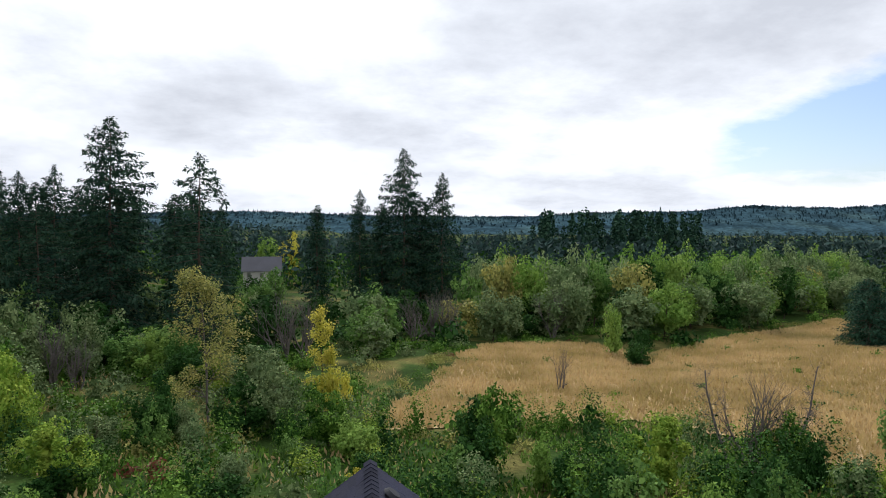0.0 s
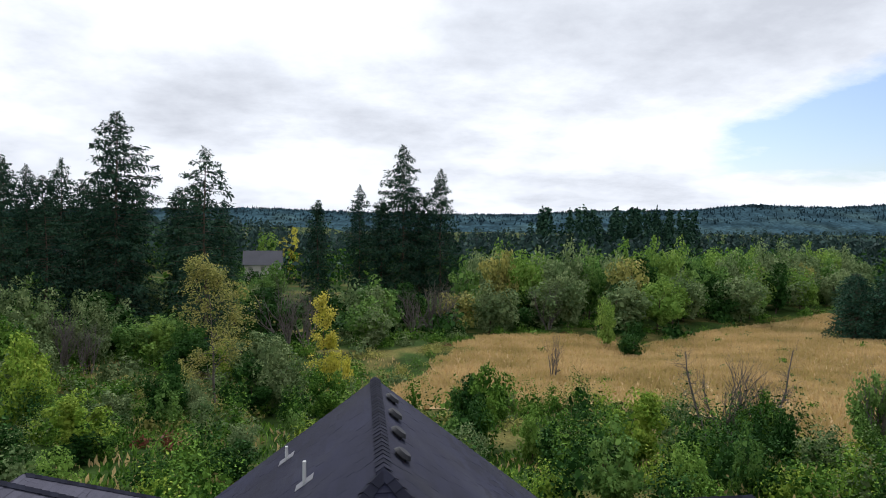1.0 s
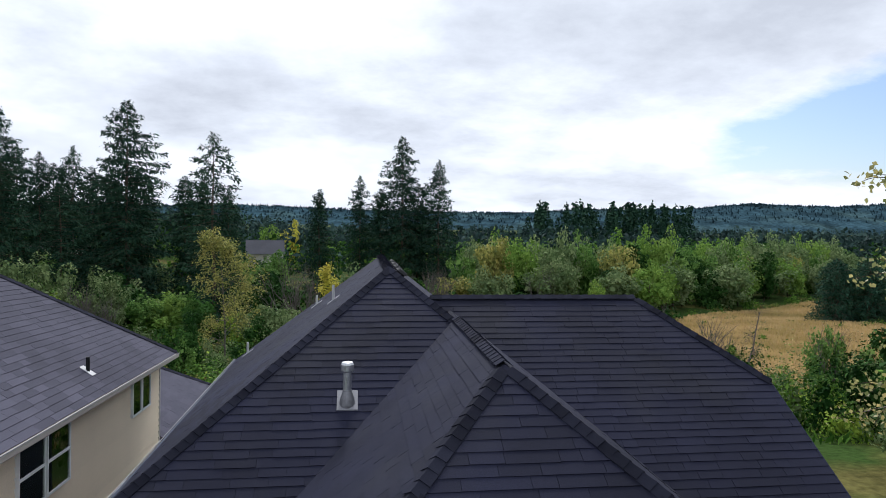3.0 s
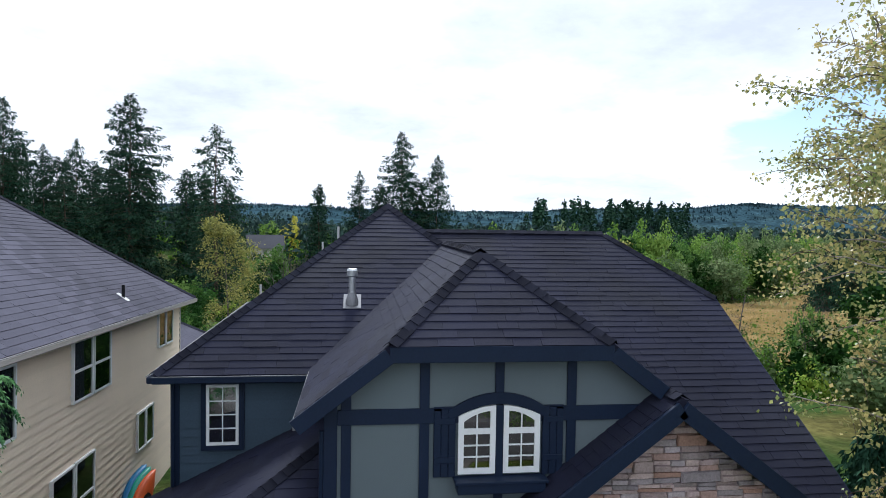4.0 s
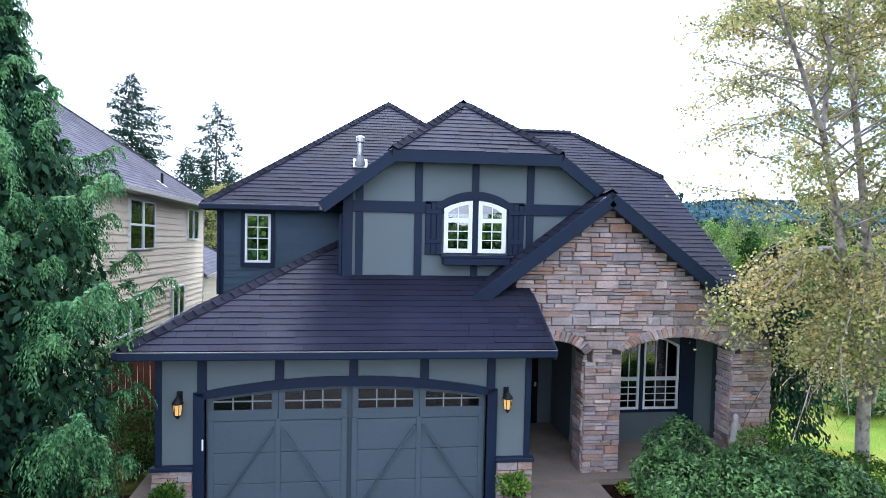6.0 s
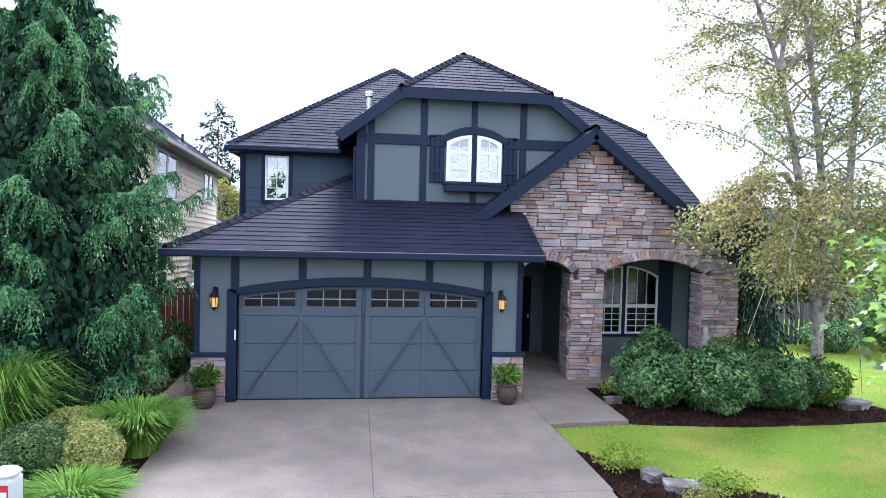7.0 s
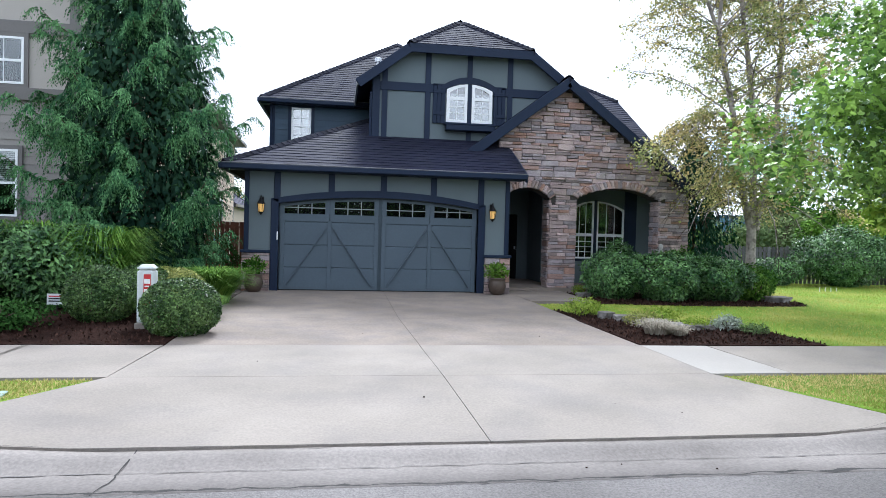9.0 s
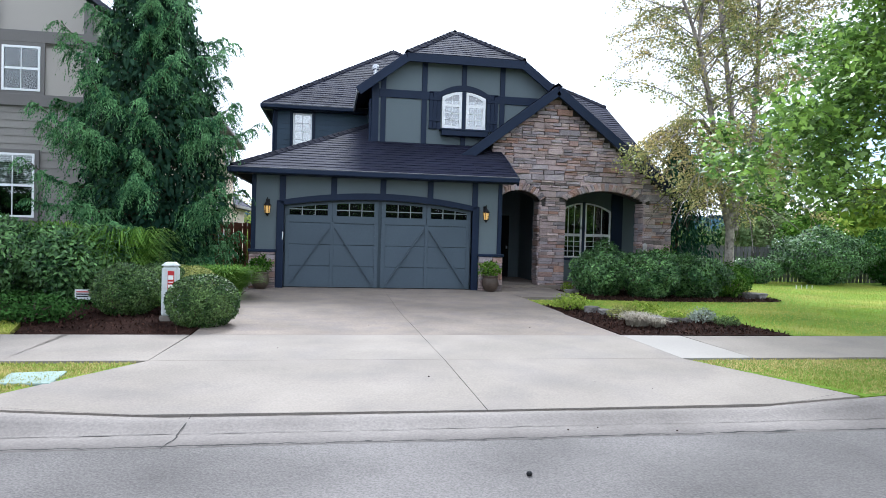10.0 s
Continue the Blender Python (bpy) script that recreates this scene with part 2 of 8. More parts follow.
M_FIELD = mat("dry_field_turf", (0.47, 0.335, 0.160), 0.95, 0.34, 0.12, 4, 0.8, second=(0.27, 0.205, 0.080), second_scale=0.12, second_at=(0.46, 0.7), depth=0.2)
M_STRAW = leaf("dry_grass_blade", (0.55, 0.405, 0.200), (0.30, 0.235, 0.085), 0.85, 0.2, 0.35, 0.10)
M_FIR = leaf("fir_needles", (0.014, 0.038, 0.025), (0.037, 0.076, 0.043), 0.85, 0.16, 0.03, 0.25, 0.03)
M_FIR_YOUNG = leaf("young_conifer_needles", (0.018, 0.052, 0.034), (0.044, 0.100, 0.058), 0.8, 0.2, 0.05, 0.4, 0.04)
# fir needles made paler and bluer, distance haze put into the colour
M_FIR_HAZED = leaf("hazed_conifer", (0.025, 0.050, 0.048), (0.041, 0.074, 0.062), 0.8, 0.35, 0.05, 0.03)
M_CEDAR = leaf("weeping_cedar_spray", (0.028, 0.092, 0.040), (0.165, 0.33, 0.130), 0.7, 0.14, 0.16, 2.6, 0.05)
M_GREEN = leaf("broadleaf_green", (0.032, 0.092, 0.012), (0.150, 0.260, 0.040), 0.75, 0.26, 0.14, 0.45, 0.04)
M_DEEP = leaf("broadleaf_deep_green", (0.012, 0.042, 0.008), (0.042, 0.100, 0.022), 0.75, 0.26, 0.06, 0.45, 0.04)
M_GREY = leaf("willow_grey_green", (0.090, 0.142, 0.054), (0.19, 0.24, 0.10), 0.75, 0.26, 0.12, 0.5, 0.04)
M_LIME = leaf("lime_leaves", (0.15, 0.26, 0.030), (0.29, 0.36, 0.055), 0.75, 0.26, 0.2, 0.6, 0.04)
M_WOOD = leaf("wood_edge_green", (0.060, 0.145, 0.030), (0.185, 0.295, 0.075), 0.75, 0.22, 0.3, 0.12, 0.04)
M_WOOD_GREY = leaf("wood_edge_grey_green", (0.115, 0.180, 0.070), (0.24, 0.30, 0.135), 0.75, 0.22, 0.3, 0.12, 0.04)
M_WOOD_LIME = leaf("wood_edge_light_green", (0.130, 0.240, 0.040), (0.25, 0.36, 0.080), 0.75, 0.22, 0.3, 0.12, 0.04)
M_YELLOW = leaf("yellow_leaves", (0.42, 0.41, 0.05), (0.52, 0.46, 0.08), 0.6, 0.3, 0.45, 0.6)
M_PALE = leaf("pale_olive_leaves", (0.22, 0.245, 0.065), (0.33, 0.30, 0.085), 0.6, 0.4, 0.4, 0.6)
M_BIRCHLEAF = leaf("birch_leaves", (0.27, 0.325, 0.105), (0.47, 0.375, 0.155), 0.35, 0.4, 0.5, 0.8, 0.5)
M_MAPLE = leaf("maple_leaves", (0.088, 0.182, 0.034), (0.265, 0.400, 0.075), 0.35, 0.45, 0.42, 2.2, 0.5)
M_RHODO = leaf("glossy_shrub_leaves", (0.018, 0.062, 0.018), (0.16, 0.29, 0.095), 0.4, 0.4, 0.06, 2.4, 0.2)
M_BOX = leaf("boxwood_leaves", (0.0262, 0.0656, 0.0148), (0.1148, 0.1804, 0.0533), 0.45, 0.5, 0.06, 4.0, 0.2)
M_VARIEG = leaf("variegated_leaves", (0.22, 0.27, 0.07), (0.42, 0.40, 0.14), 0.5, 0.45, 0.25, 3.0)
M_LIMEGRASS = leaf("green_fountain_grass", (0.085, 0.19, 0.028), (0.20, 0.33, 0.055), 0.65, 0.3, 0.25, 2.5, 0.06)
M_PALEGRASS = leaf("pale_dry_tuft", (0.33, 0.29, 0.22), (0.42, 0.38, 0.31), 0.7, 0.3, 0.2, 2)
M_SILVER = leaf("silver_leaves", (0.24, 0.28, 0.22), (0.36, 0.39, 0.34), 0.8, 0.2, 0.1, 4, 0.05)
M_BARK = mat("brown_bark", (0.085, 0.065, 0.05), 0.95, 0.3, 2, 20, 0.8, spec=0.1, depth=0.03)
M_DEADWOOD = mat("grey_deadwood", (0.13, 0.115, 0.105), 0.95, 0.25, 2, 20, 0.6, spec=0.1, depth=0.02)
M_BIRCHBARK = mat("birch_bark", (0.33, 0.29, 0.265), 0.85, 0.25, 3, 14, 0.5, second=(0.15, 0.13, 0.115), second_scale=5, second_at=(0.5, 0.6))
M_FENCE = mat("weathered_fence_wood", (0.115, 0.112, 0.115), 0.9, 0.25, 1, 20, 0.4, rand="object", amount=0.35)
M_ROCK = mat("garden_rock", (0.13, 0.118, 0.11), 0.92, 0.35, 3, 20, 0.9, second=(0.23, 0.215, 0.20), second_scale=4.0, depth=0.03)
M_POT = mat("brown_glazed_pot", (0.07, 0.05, 0.038), 0.45, 0.2, 4, 20, 0.2)
M_GREYBOX = mat("utility_box_plastic", (0.55, 0.57, 0.57), 0.55, 0.05, 2, 20, 0.05)
M_RED = mat("red_label", (0.45, 0.03, 0.03), 0.5, 0.05, 2, 20, 0)
M_PAPER = mat("white_label", (0.75, 0.74, 0.72), 0.6, 0.05, 2, 20, 0)
M_LID = mat("green_utility_lid", (0.22, 0.29, 0.255), 0.7, 0.12, 2, 20, 0.1)
M_ORANGE = mat("orange_plastic", (0.60, 0.10, 0.02), 0.45, 0.08, 2, 20, 0.05)
M_BLUE = mat("blue_plastic", (0.02, 0.16, 0.36), 0.45, 0.08, 2, 20, 0.05)
M_TEAL = mat("green_plastic", (0.02, 0.28, 0.20), 0.45, 0.08, 2, 20, 0.05)
M_REDFENCE = mat("red_brown_fence_wood", (0.13, 0.05, 0.035), 0.9, 0.15, 1, 20, 0.3, rand="object", amount=0.15)
M_STATUE = mat("pale_cast_stone", (0.36, 0.35, 0.33), 0.9, 0.1, 3, 30, 0.3)
M_REDLEAF = leaf("reddish_leaves", (0.17, 0.045, 0.03), (0.12, 0.07, 0.03), 0.6, 0.3, 0.3, 2)
M_FARROOF = mat("far_roof", (0.075, 0.075, 0.088), 0.9, 0.1, 0.3, 4, 0.2)
M_FARWALL = mat("far_wall", (0.42, 0.40, 0.36), 0.85, 0.08, 0.3, 4, 0.1)
# the haze of distance is put into this blue-green base colour
M_HAZED_HILL = mat("hazed_forest_hill", (0.031, 0.060, 0.076), 0.95, 0.5, 0.015, 0.1, 0.0, second=(0.046, 0.080, 0.086), second_scale=0.006, second_at=(0.5, 0.7), spec=0.0)


def lamp_mat():
    m = bpy.data.materials.new("lit_lamp_glass")
    m.use_nodes = True
    b = m.node_tree.nodes["Principled BSDF"]
    b.inputs["Base Color"].default_value = (0.45, 0.28, 0.10, 1)
    b.inputs["Emission Color"].default_value = (1.0, 0.55, 0.13, 1)
    b.inputs["Emission Strength"].default_value = 0.25
    return m


M_LAMP = lamp_mat()

# ---- building kit ----
def V(*a):
    return Vector(a)


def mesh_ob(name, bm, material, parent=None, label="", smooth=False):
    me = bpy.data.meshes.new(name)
    bm.to_mesh(me)
    bm.free()
    if smooth:
        me.polygons.foreach_set("use_smooth", [True] * len(me.polygons))
    me.materials.append(material)
    ob = new(name, me)
    if parent:
        ob.parent = parent
        ob.matrix_parent_inverse = parent.matrix_world.inverted()
    if label:
        ob["label"] = label
    return ob


part = mesh_ob


def piece(name, me, parent, m):
    """A piece that shares its mesh with others."""
    ob = new(name, me)
    ob.parent = parent
    ob.matrix_parent_inverse = parent.matrix_world.inverted()
    ob.matrix_basis = m
    return ob


def thing(name, at, label, category, group="", kind=""):
    ob = new(name)
    ob.location = at
    ob.matrix_world = Matrix.Translation(at)
    ob.empty_display_size = 0.1
    return tagged(ob, label, category, group, kind)


def add_box(bm, lo, hi, bevel=0.0):
    """An upright box from corner to corner."""
    lo, hi = Vector(lo), Vector(hi)
    r = bmesh.ops.create_cube(bm, size=1.0, matrix=Matrix.LocRotScale((lo + hi) / 2, None, hi - lo))
    if bevel:
        es = {e for v in r["verts"] for e in v.link_edges}
        bmesh.ops.bevel(bm, geom=list(es), offset=bevel, segments=1, affect="EDGES", profile=0.5)
    return r


def add_beam(bm, a, b, wide, high, up=(0, 0, 1), bevel=0.0):
    """A square beam from a to b; its middle line runs from a to b."""
    a, b = Vector(a), Vector(b)
    x = (b - a).normalized()
    y = Vector(up).cross(x).normalized()
    z = x.cross(y)
    m = Matrix((x, y, z)).transposed().to_4x4()
    m.translation = (a + b) / 2
    r = bmesh.ops.create_cube(bm, size=1.0, matrix=m @ Matrix.Diagonal(((b - a).length, wide, high, 1)))
    if bevel:
        es = {e for v in r["verts"] for e in v.link_edges}
        bmesh.ops.bevel(bm, geom=list(es), offset=bevel, segments=1, affect="EDGES", profile=0.5)


def add_tube(bm, a, b, r0, r1, sides=8):
    a, b = Vector(a), Vector(b)
    q = (b - a).to_track_quat("Z", "Y").to_matrix().to_4x4()
    q.translation = (a + b) / 2
    bmesh.ops.create_cone(bm, cap_ends=True, segments=sides, radius1=r0, radius2=r1, depth=(b - a).length, matrix=q)


def add_prism(bm, ring, shift):
    """A solid from a flat ring of points, pushed along shift."""
    lo = [bm.verts.new(p) for p in ring]
    hi = [bm.verts.new(Vector(p) + Vector(shift)) for p in ring]
    n = len(ring)
    fs = [bm.faces.new(lo[::-1]), bm.faces.new(hi)]
    fs += [bm.faces.new((lo[i], lo[(i + 1) % n], hi[(i + 1) % n], hi[i])) for i in range(n)]
    bmesh.ops.recalc_face_normals(bm, faces=fs)


def add_lathe(bm, at, profile, sides=20):
    rings = []
    for r, z in profile:
        rings.append([bm.verts.new((at[0] + r * math.cos(2 * math.pi * i / sides), at[1] + r * math.sin(2 * math.pi * i / sides), at[2] + z)) for i in range(sides)])
    for a, b in zip(rings, rings[1:]):
        for i in range(sides):
            bm.faces.new((a[i], a[(i + 1) % sides], b[(i + 1) % sides], b[i]))
    bm.faces.new(rings[0][::-1])
    bm.faces.new(rings[-1])


def clip(poly, nx, ny, d):
    """The part of a flat polygon where nx*x + ny*y <= d."""
    out = []
    for i, p in enumerate(poly):
        q = poly[(i + 1) % len(poly)]
        a, b = nx * p[0] + ny * p[1] - d, nx * q[0] + ny * q[1] - d
        if a <= 0:
            out.append(p)
        if (a < 0 < b) or (b < 0 < a):
            s = a / (a - b)
            out.append((p[0] + s * (q[0] - p[0]), p[1] + s * (q[1] - p[1])))
    return out


def inside_convex(rect, poly):
    """rect cut to the convex polygon poly (counter-clockwise)."""
    out = rect
    for i, p in enumerate(poly):
        q = poly[(i + 1) % len(poly)]
        nx, ny = q[1] - p[1], p[0] - q[0]
        out = clip(out, nx, ny, nx * p[0] + ny * p[1])
        if len(out) < 3:
            return []
    return out


def fast_mesh(name, verts, faces, material, smooth=False):
    """A mesh from arrays: verts (n, 3), faces (m, k)."""
    verts, faces = np.asarray(verts, np.float32), np.asarray(faces, np.int32)
    me = bpy.data.meshes.new(name)
    k = faces.shape[1]
    me.vertices.add(len(verts))
    me.vertices.foreach_set("co", verts.ravel())
    me.loops.add(faces.size)
    me.loops.foreach_set("vertex_index", faces.ravel())
    me.polygons.add(len(faces))
    me.polygons.foreach_set("loop_start", np.arange(0, faces.size, k, dtype=np.int32))
    me.polygons.foreach_set("loop_total", np.full(len(faces), k, np.int32))
    if smooth:
        me.polygons.foreach_set("use_smooth", np.ones(len(faces), bool))
    me.materials.append(material)
    me.update()
    me.validate()
    return me


def fast_part(name, verts, faces, material, parent=None, label="", smooth=False):
    ob = new(name, fast_mesh(name, verts, faces, material, smooth))
    if parent:
        ob.parent = parent
        ob.matrix_parent_inverse = parent.matrix_world.inverted()
    if label:
        ob["label"] = label
    return ob


# ---- plants kit ----
def unit(a):
    return a / np.maximum(np.linalg.norm(a, axis=-1, keepdims=True), 1e-9)


def leaf_quads(rng, at, size, facing=None, loose=0.8, long=1.6, fold=0.25, normal=None, flat=0.55):
    """One kite-shaped, slightly folded leaf at each place. facing: the way each leaf points; normal: the way its face looks."""
    n = len(at)
    d = rng.normal(size=(n, 3)) * loose
    if facing is not None:
        d = d + facing
    if normal is None:
        d = unit(d)
        s = unit(np.cross(d, rng.normal(size=(n, 3))))
        u = np.cross(d, s)
    else:
        u = unit(unit(normal) + rng.normal(size=(n, 3)) * flat)
        d = unit(d - u * np.sum(d * u, -1, keepdims=True))
        s = np.cross(u, d)
    L = (np.asarray(size) * rng.uniform(0.7, 1.3, n))[:, None]
    w = L / long / 2
    v = np.stack([at, at + d * L * 0.45 + s * w + u * w * fold, at + d * L, at + d * L * 0.45 - s * w + u * w * fold], 1).reshape(-1, 3)
    f = np.arange(4 * n).reshape(-1, 4)
    return v, f


def join(pieces):
    vs, fs, k = [], [], 0
    for v, f in pieces:
        vs.append(v)
        fs.append(f + k)
        k += len(v)
    return np.concatenate(vs), np.concatenate(fs)


def tubes(paths, sides=5):
    """Tapered tubes along lists of (point, radius)."""
    vs, fs, k = [], [], 0
    ang = np.arange(sides) * 2 * math.pi / sides
    for path in paths:
        p = np.array([q for q, _ in path], float)
        r = np.array([q for _, q in path], float)
        t = unit(np.gradient(p, axis=0))
        a = unit(np.cross(t, np.where(np.abs(t[:, 2:3]) > 0.9, [[1.0, 0, 0]], [[0, 0, 1.0]])))
        b = np.cross(t, a)
        ring = p[:, None] + r[:, None, None] * (np.cos(ang)[None, :, None] * a[:, None] + np.sin(ang)[None, :, None] * b[:, None])
        n = len(p)
        vs.append(ring.reshape(-1, 3))
        i, j = np.meshgrid(np.arange(n - 1), np.arange(sides), indexing="ij")
        j2 = (j + 1) % sides
        fs.append(np.stack([i * sides + j, i * sides + j2, (i + 1) * sides + j2, (i + 1) * sides + j], -1).reshape(-1, 4) + k)
        k += n * sides
    return np.concatenate(vs), np.concatenate(fs)


def grow(rng, start, way, length, radius, levels, kids=3, spread=0.6, lift=0.15, bend=0.18, steps=5, shrink=0.62):
    """A branching skeleton: a list of paths, and the tips."""
    paths, tips = [], []

    def go(p, d, L, r, lev):
        path = [(p.copy(), r)]
        for i in range(steps):
            d = unit(d + rng.normal(size=3) * bend + np.array([0, 0, lift * 0.3]))
            p = p + d * L / steps
            path.append((p.copy(), r * (1 - 0.75 * (i + 1) / steps)))
            if lev > 0 and i >= 1:
                for _ in range(max(1, kids // 3) if i < steps - 1 else kids - 1):
                    side = unit(np.cross(d, rng.normal(size=3)))
                    go(p.copy(), unit(d * (1 - spread * 0.5) + side * spread + np.array([0, 0, lift])), L * shrink * rng.uniform(0.7, 1.15), r * (1 - 0.75 * (i + 1) / steps) * 0.7, lev - 1)
            if lev == 0:
                tips.append(p.copy())
        paths.append(path)

    go(np.array(start, float), unit(np.array(way, float)), length, radius, levels)
    return paths, np.array(tips)


def blob_points(rng, centre, radii, n, shell=0.55, rough=0.25, seed=0.0):
    """Points in the outer part of a lumpy ellipsoid, and the way out."""
    d = unit(rng.normal(size=(n, 3)))
    lump = 1 + rough * (np.sin(d[:, 0] * 4 + seed) * np.cos(d[:, 1] * 5 + seed * 2) + 0.6 * np.sin(d[:, 2] * 7 + seed * 3 + d[:, 0] * 6))
    r = lump * rng.uniform(shell, 1.0, n) ** 0.5
    return np.asarray(centre) + d * r[:, None] * np.asarray(radii), d

# ---- ground ----
GY = [-400, -30, -9.5, -8.9, 19, 27, 38, 52, 80, 130, 200, 300, 600, 1200, 2600]
GZ = [-0.42, -0.42, -0.42, -0.2, -0.2, -1.3, -3.4, -6, -8.5, -11.5, -13, -14, -15, -14, -12]


def sstep(a, b, v):
    t = np.clip((v - a) / (b - a), 0, 1)
    return t * t * (3 - 2 * t)


def ground_z(x, y):
    x, y = np.asarray(x, float), np.asarray(y, float)
    z = np.interp(y, GY, GZ)
    roll = sstep(30, 70, y)
    z = z + roll * 0.5 * (np.sin(x * 0.09 + y * 0.05) + np.sin(y * 0.11 - x * 0.06 + 1.3))
    z = z + 10.0 * sstep(-45, -110, x) * sstep(120, 200, y)
    return z


def terrain():
    xs = np.concatenate([-np.geomspace(3200, 60, 26), np.arange(-56, 57, 4.0), np.geomspace(60, 3200, 26)])
    ys = np.concatenate([[-400, -200, -100, -60, -30, -20, -12, -9.6, -8.8, -4, 4, 12, 18], np.arange(20, 130, 3.5), np.geomspace(130, 2600, 40)])
    X, Y = np.meshgrid(xs, ys)
    v = np.stack([X, Y, ground_z(X, Y)], -1).reshape(-1, 3)
    nx, ny = len(xs), len(ys)
    i, j = np.meshgrid(np.arange(ny - 1), np.arange(nx - 1), indexing="ij")
    f = np.stack([i * nx + j, i * nx + j + 1, (i + 1) * nx + j + 1, (i + 1) * nx + j], -1).reshape(-1, 4)
    tagged(fast_part("ground", v, f, M_SOIL, smooth=True), "green overgrown valley ground falling away behind the house", "ground", kind="structure")


terrain()


def ridge_line(name, y, pts, base, material, seed, rough, label):
    """A far wooded ridge: a long rounded bank with an uneven tree-line."""
    rng = np.random.default_rng(seed)
    xs = np.linspace(pts[0][0], pts[-1][0], 2400)
    crest = np.interp(xs, [p[0] for p in pts], [p[1] for p in pts])
    saw = rng.uniform(0, 1, 2400) ** 3 * rough * 1.2 + rough * 0.6 * np.sin(xs * 0.013 + seed) * np.sin(xs * 0.031)
    rows = []
    for k, (dy, s) in enumerate(((-420, 0.0), (-300, 0.35), (-180, 0.62), (-80, 0.86), (-5, 0.99), (0, 1.0), (140, 0.9))):
        jag = saw * (1.0 if k == 5 else 0.0)
        rows.append(np.stack([xs, np.full(2400, y + dy), base + (crest - base) * s + jag], -1))
    v = np.concatenate(rows)
    i, j = np.meshgrid(np.arange(len(rows) - 1), np.arange(2399), indexing="ij")
    f = np.stack([i * 2400 + j, i * 2400 + j + 1, (i + 1) * 2400 + j + 1, (i + 1) * 2400 + j], -1).reshape(-1, 4)
    tagged(fast_part(name, v, f, material, smooth=True), label, "hills", kind="structure")


RIDGE = [(-2600, 60), (-1200, 45), (-700, 55), (-389, 62), (100, 48), (580, 48), (926, 68), (1250, 72), (1528, 98), (1900, 92), (2195, 112), (3000, 118)]
ridge_line("backdrop_hills", 2450, RIDGE, -20, M_HAZED_HILL, 3, 5.0, "forested hills along the horizon, blue-green haze put into their colour")


def ridge_trees(count, seed):
    """Pointed conifers along the crest and the upper slope of the far hills."""
    rng = np.random.default_rng(seed)
    x = rng.uniform(-1500, 2700, count)
    back = rng.uniform(0, 1, count) ** 2 * 260
    crest = np.interp(x, [p[0] for p in RIDGE], [p[1] for p in RIDGE])
    z = -20 + (crest + 20) * np.interp(back, [0, 5, 80, 180, 300], [1.0, 0.99, 0.86, 0.62, 0.35]) - 3
    h, w = rng.uniform(5, 14, count), rng.uniform(2.5, 6.0, count)
    v = np.stack([np.stack([x - w, 2450 - back, z], -1), np.stack([x + w, 2450 - back, z], -1), np.stack([x + w * 0.12, 2452 - back, z + h], -1), np.stack([x - w * 0.12, 2452 - back, z + h], -1)], 1).reshape(-1, 3)
    u = np.stack([np.stack([x, 2450 - back - w, z], -1), np.stack([x, 2450 - back + w, z], -1), np.stack([x, 2450 - back + w * 0.12, z + h], -1), np.stack([x, 2450 - back - w * 0.12, z + h], -1)], 1).reshape(-1, 3)
    v, f = join([(v, np.arange(len(v)).reshape(-1, 4)), (u, np.arange(len(u)).reshape(-1, 4))])
    tagged(fast_part("far_woods", v, f, M_HAZED_HILL), "distant conifers along the ridge, haze put into their colour", "woods", kind="stuff")


ridge_trees(3200, 9)


def flat(name, ring, z0, z1, material, parent=None, label="", bevel=0.0):
    """A slab: ring of (x, y) or (x, y, z), its top at z1 (or each point's z) and thickness z1 - z0."""
    bm = bmesh.new()
    top = [Vector((p[0], p[1], p[2] if len(p) > 2 else z1)) for p in ring]
    add_prism(bm, [p - Vector((0, 0, z1 - z0)) for p in top], (0, 0, z1 - z0))
    if bevel:
        es = [e for e in bm.edges if all(abs(v.co.z - max(p.z for p in top)) < 0.25 for v in e.verts)]
        bmesh.ops.bevel(bm, geom=es, offset=bevel, segments=1, affect="EDGES", profile=0.5)
    return part(name, bm, material, parent, label)


def dz(y):
    """Height of the paving, which falls gently to the street."""
    return float(np.interp(y, [-11.2, -9.05, -7.22, 0, 3], [-0.17, -0.085, -0.065, 0.0, 0.0]))


def slab(name, xy, material, parent, gap=0.0035):
    cx, cy = sum(p[0] for p in xy) / len(xy), sum(p[1] for p in xy) / len(xy)
    ring = [(p[0] + math.copysign(gap, cx - p[0]), p[1] + math.copysign(gap, cy - p[1]), dz(p[1])) for p in xy]
    return flat(name, ring, -0.15, 0.0, material, parent)


def kerb_rise(x):
    """How far the kerb stands above the dropped crossing."""
    return float(np.interp(x, [-4.9, -4.2, -2.7, 3.1, 4.2, 5.0], [0.12, 0.085, 0.0, 0.0, 0.07, 0.12]))


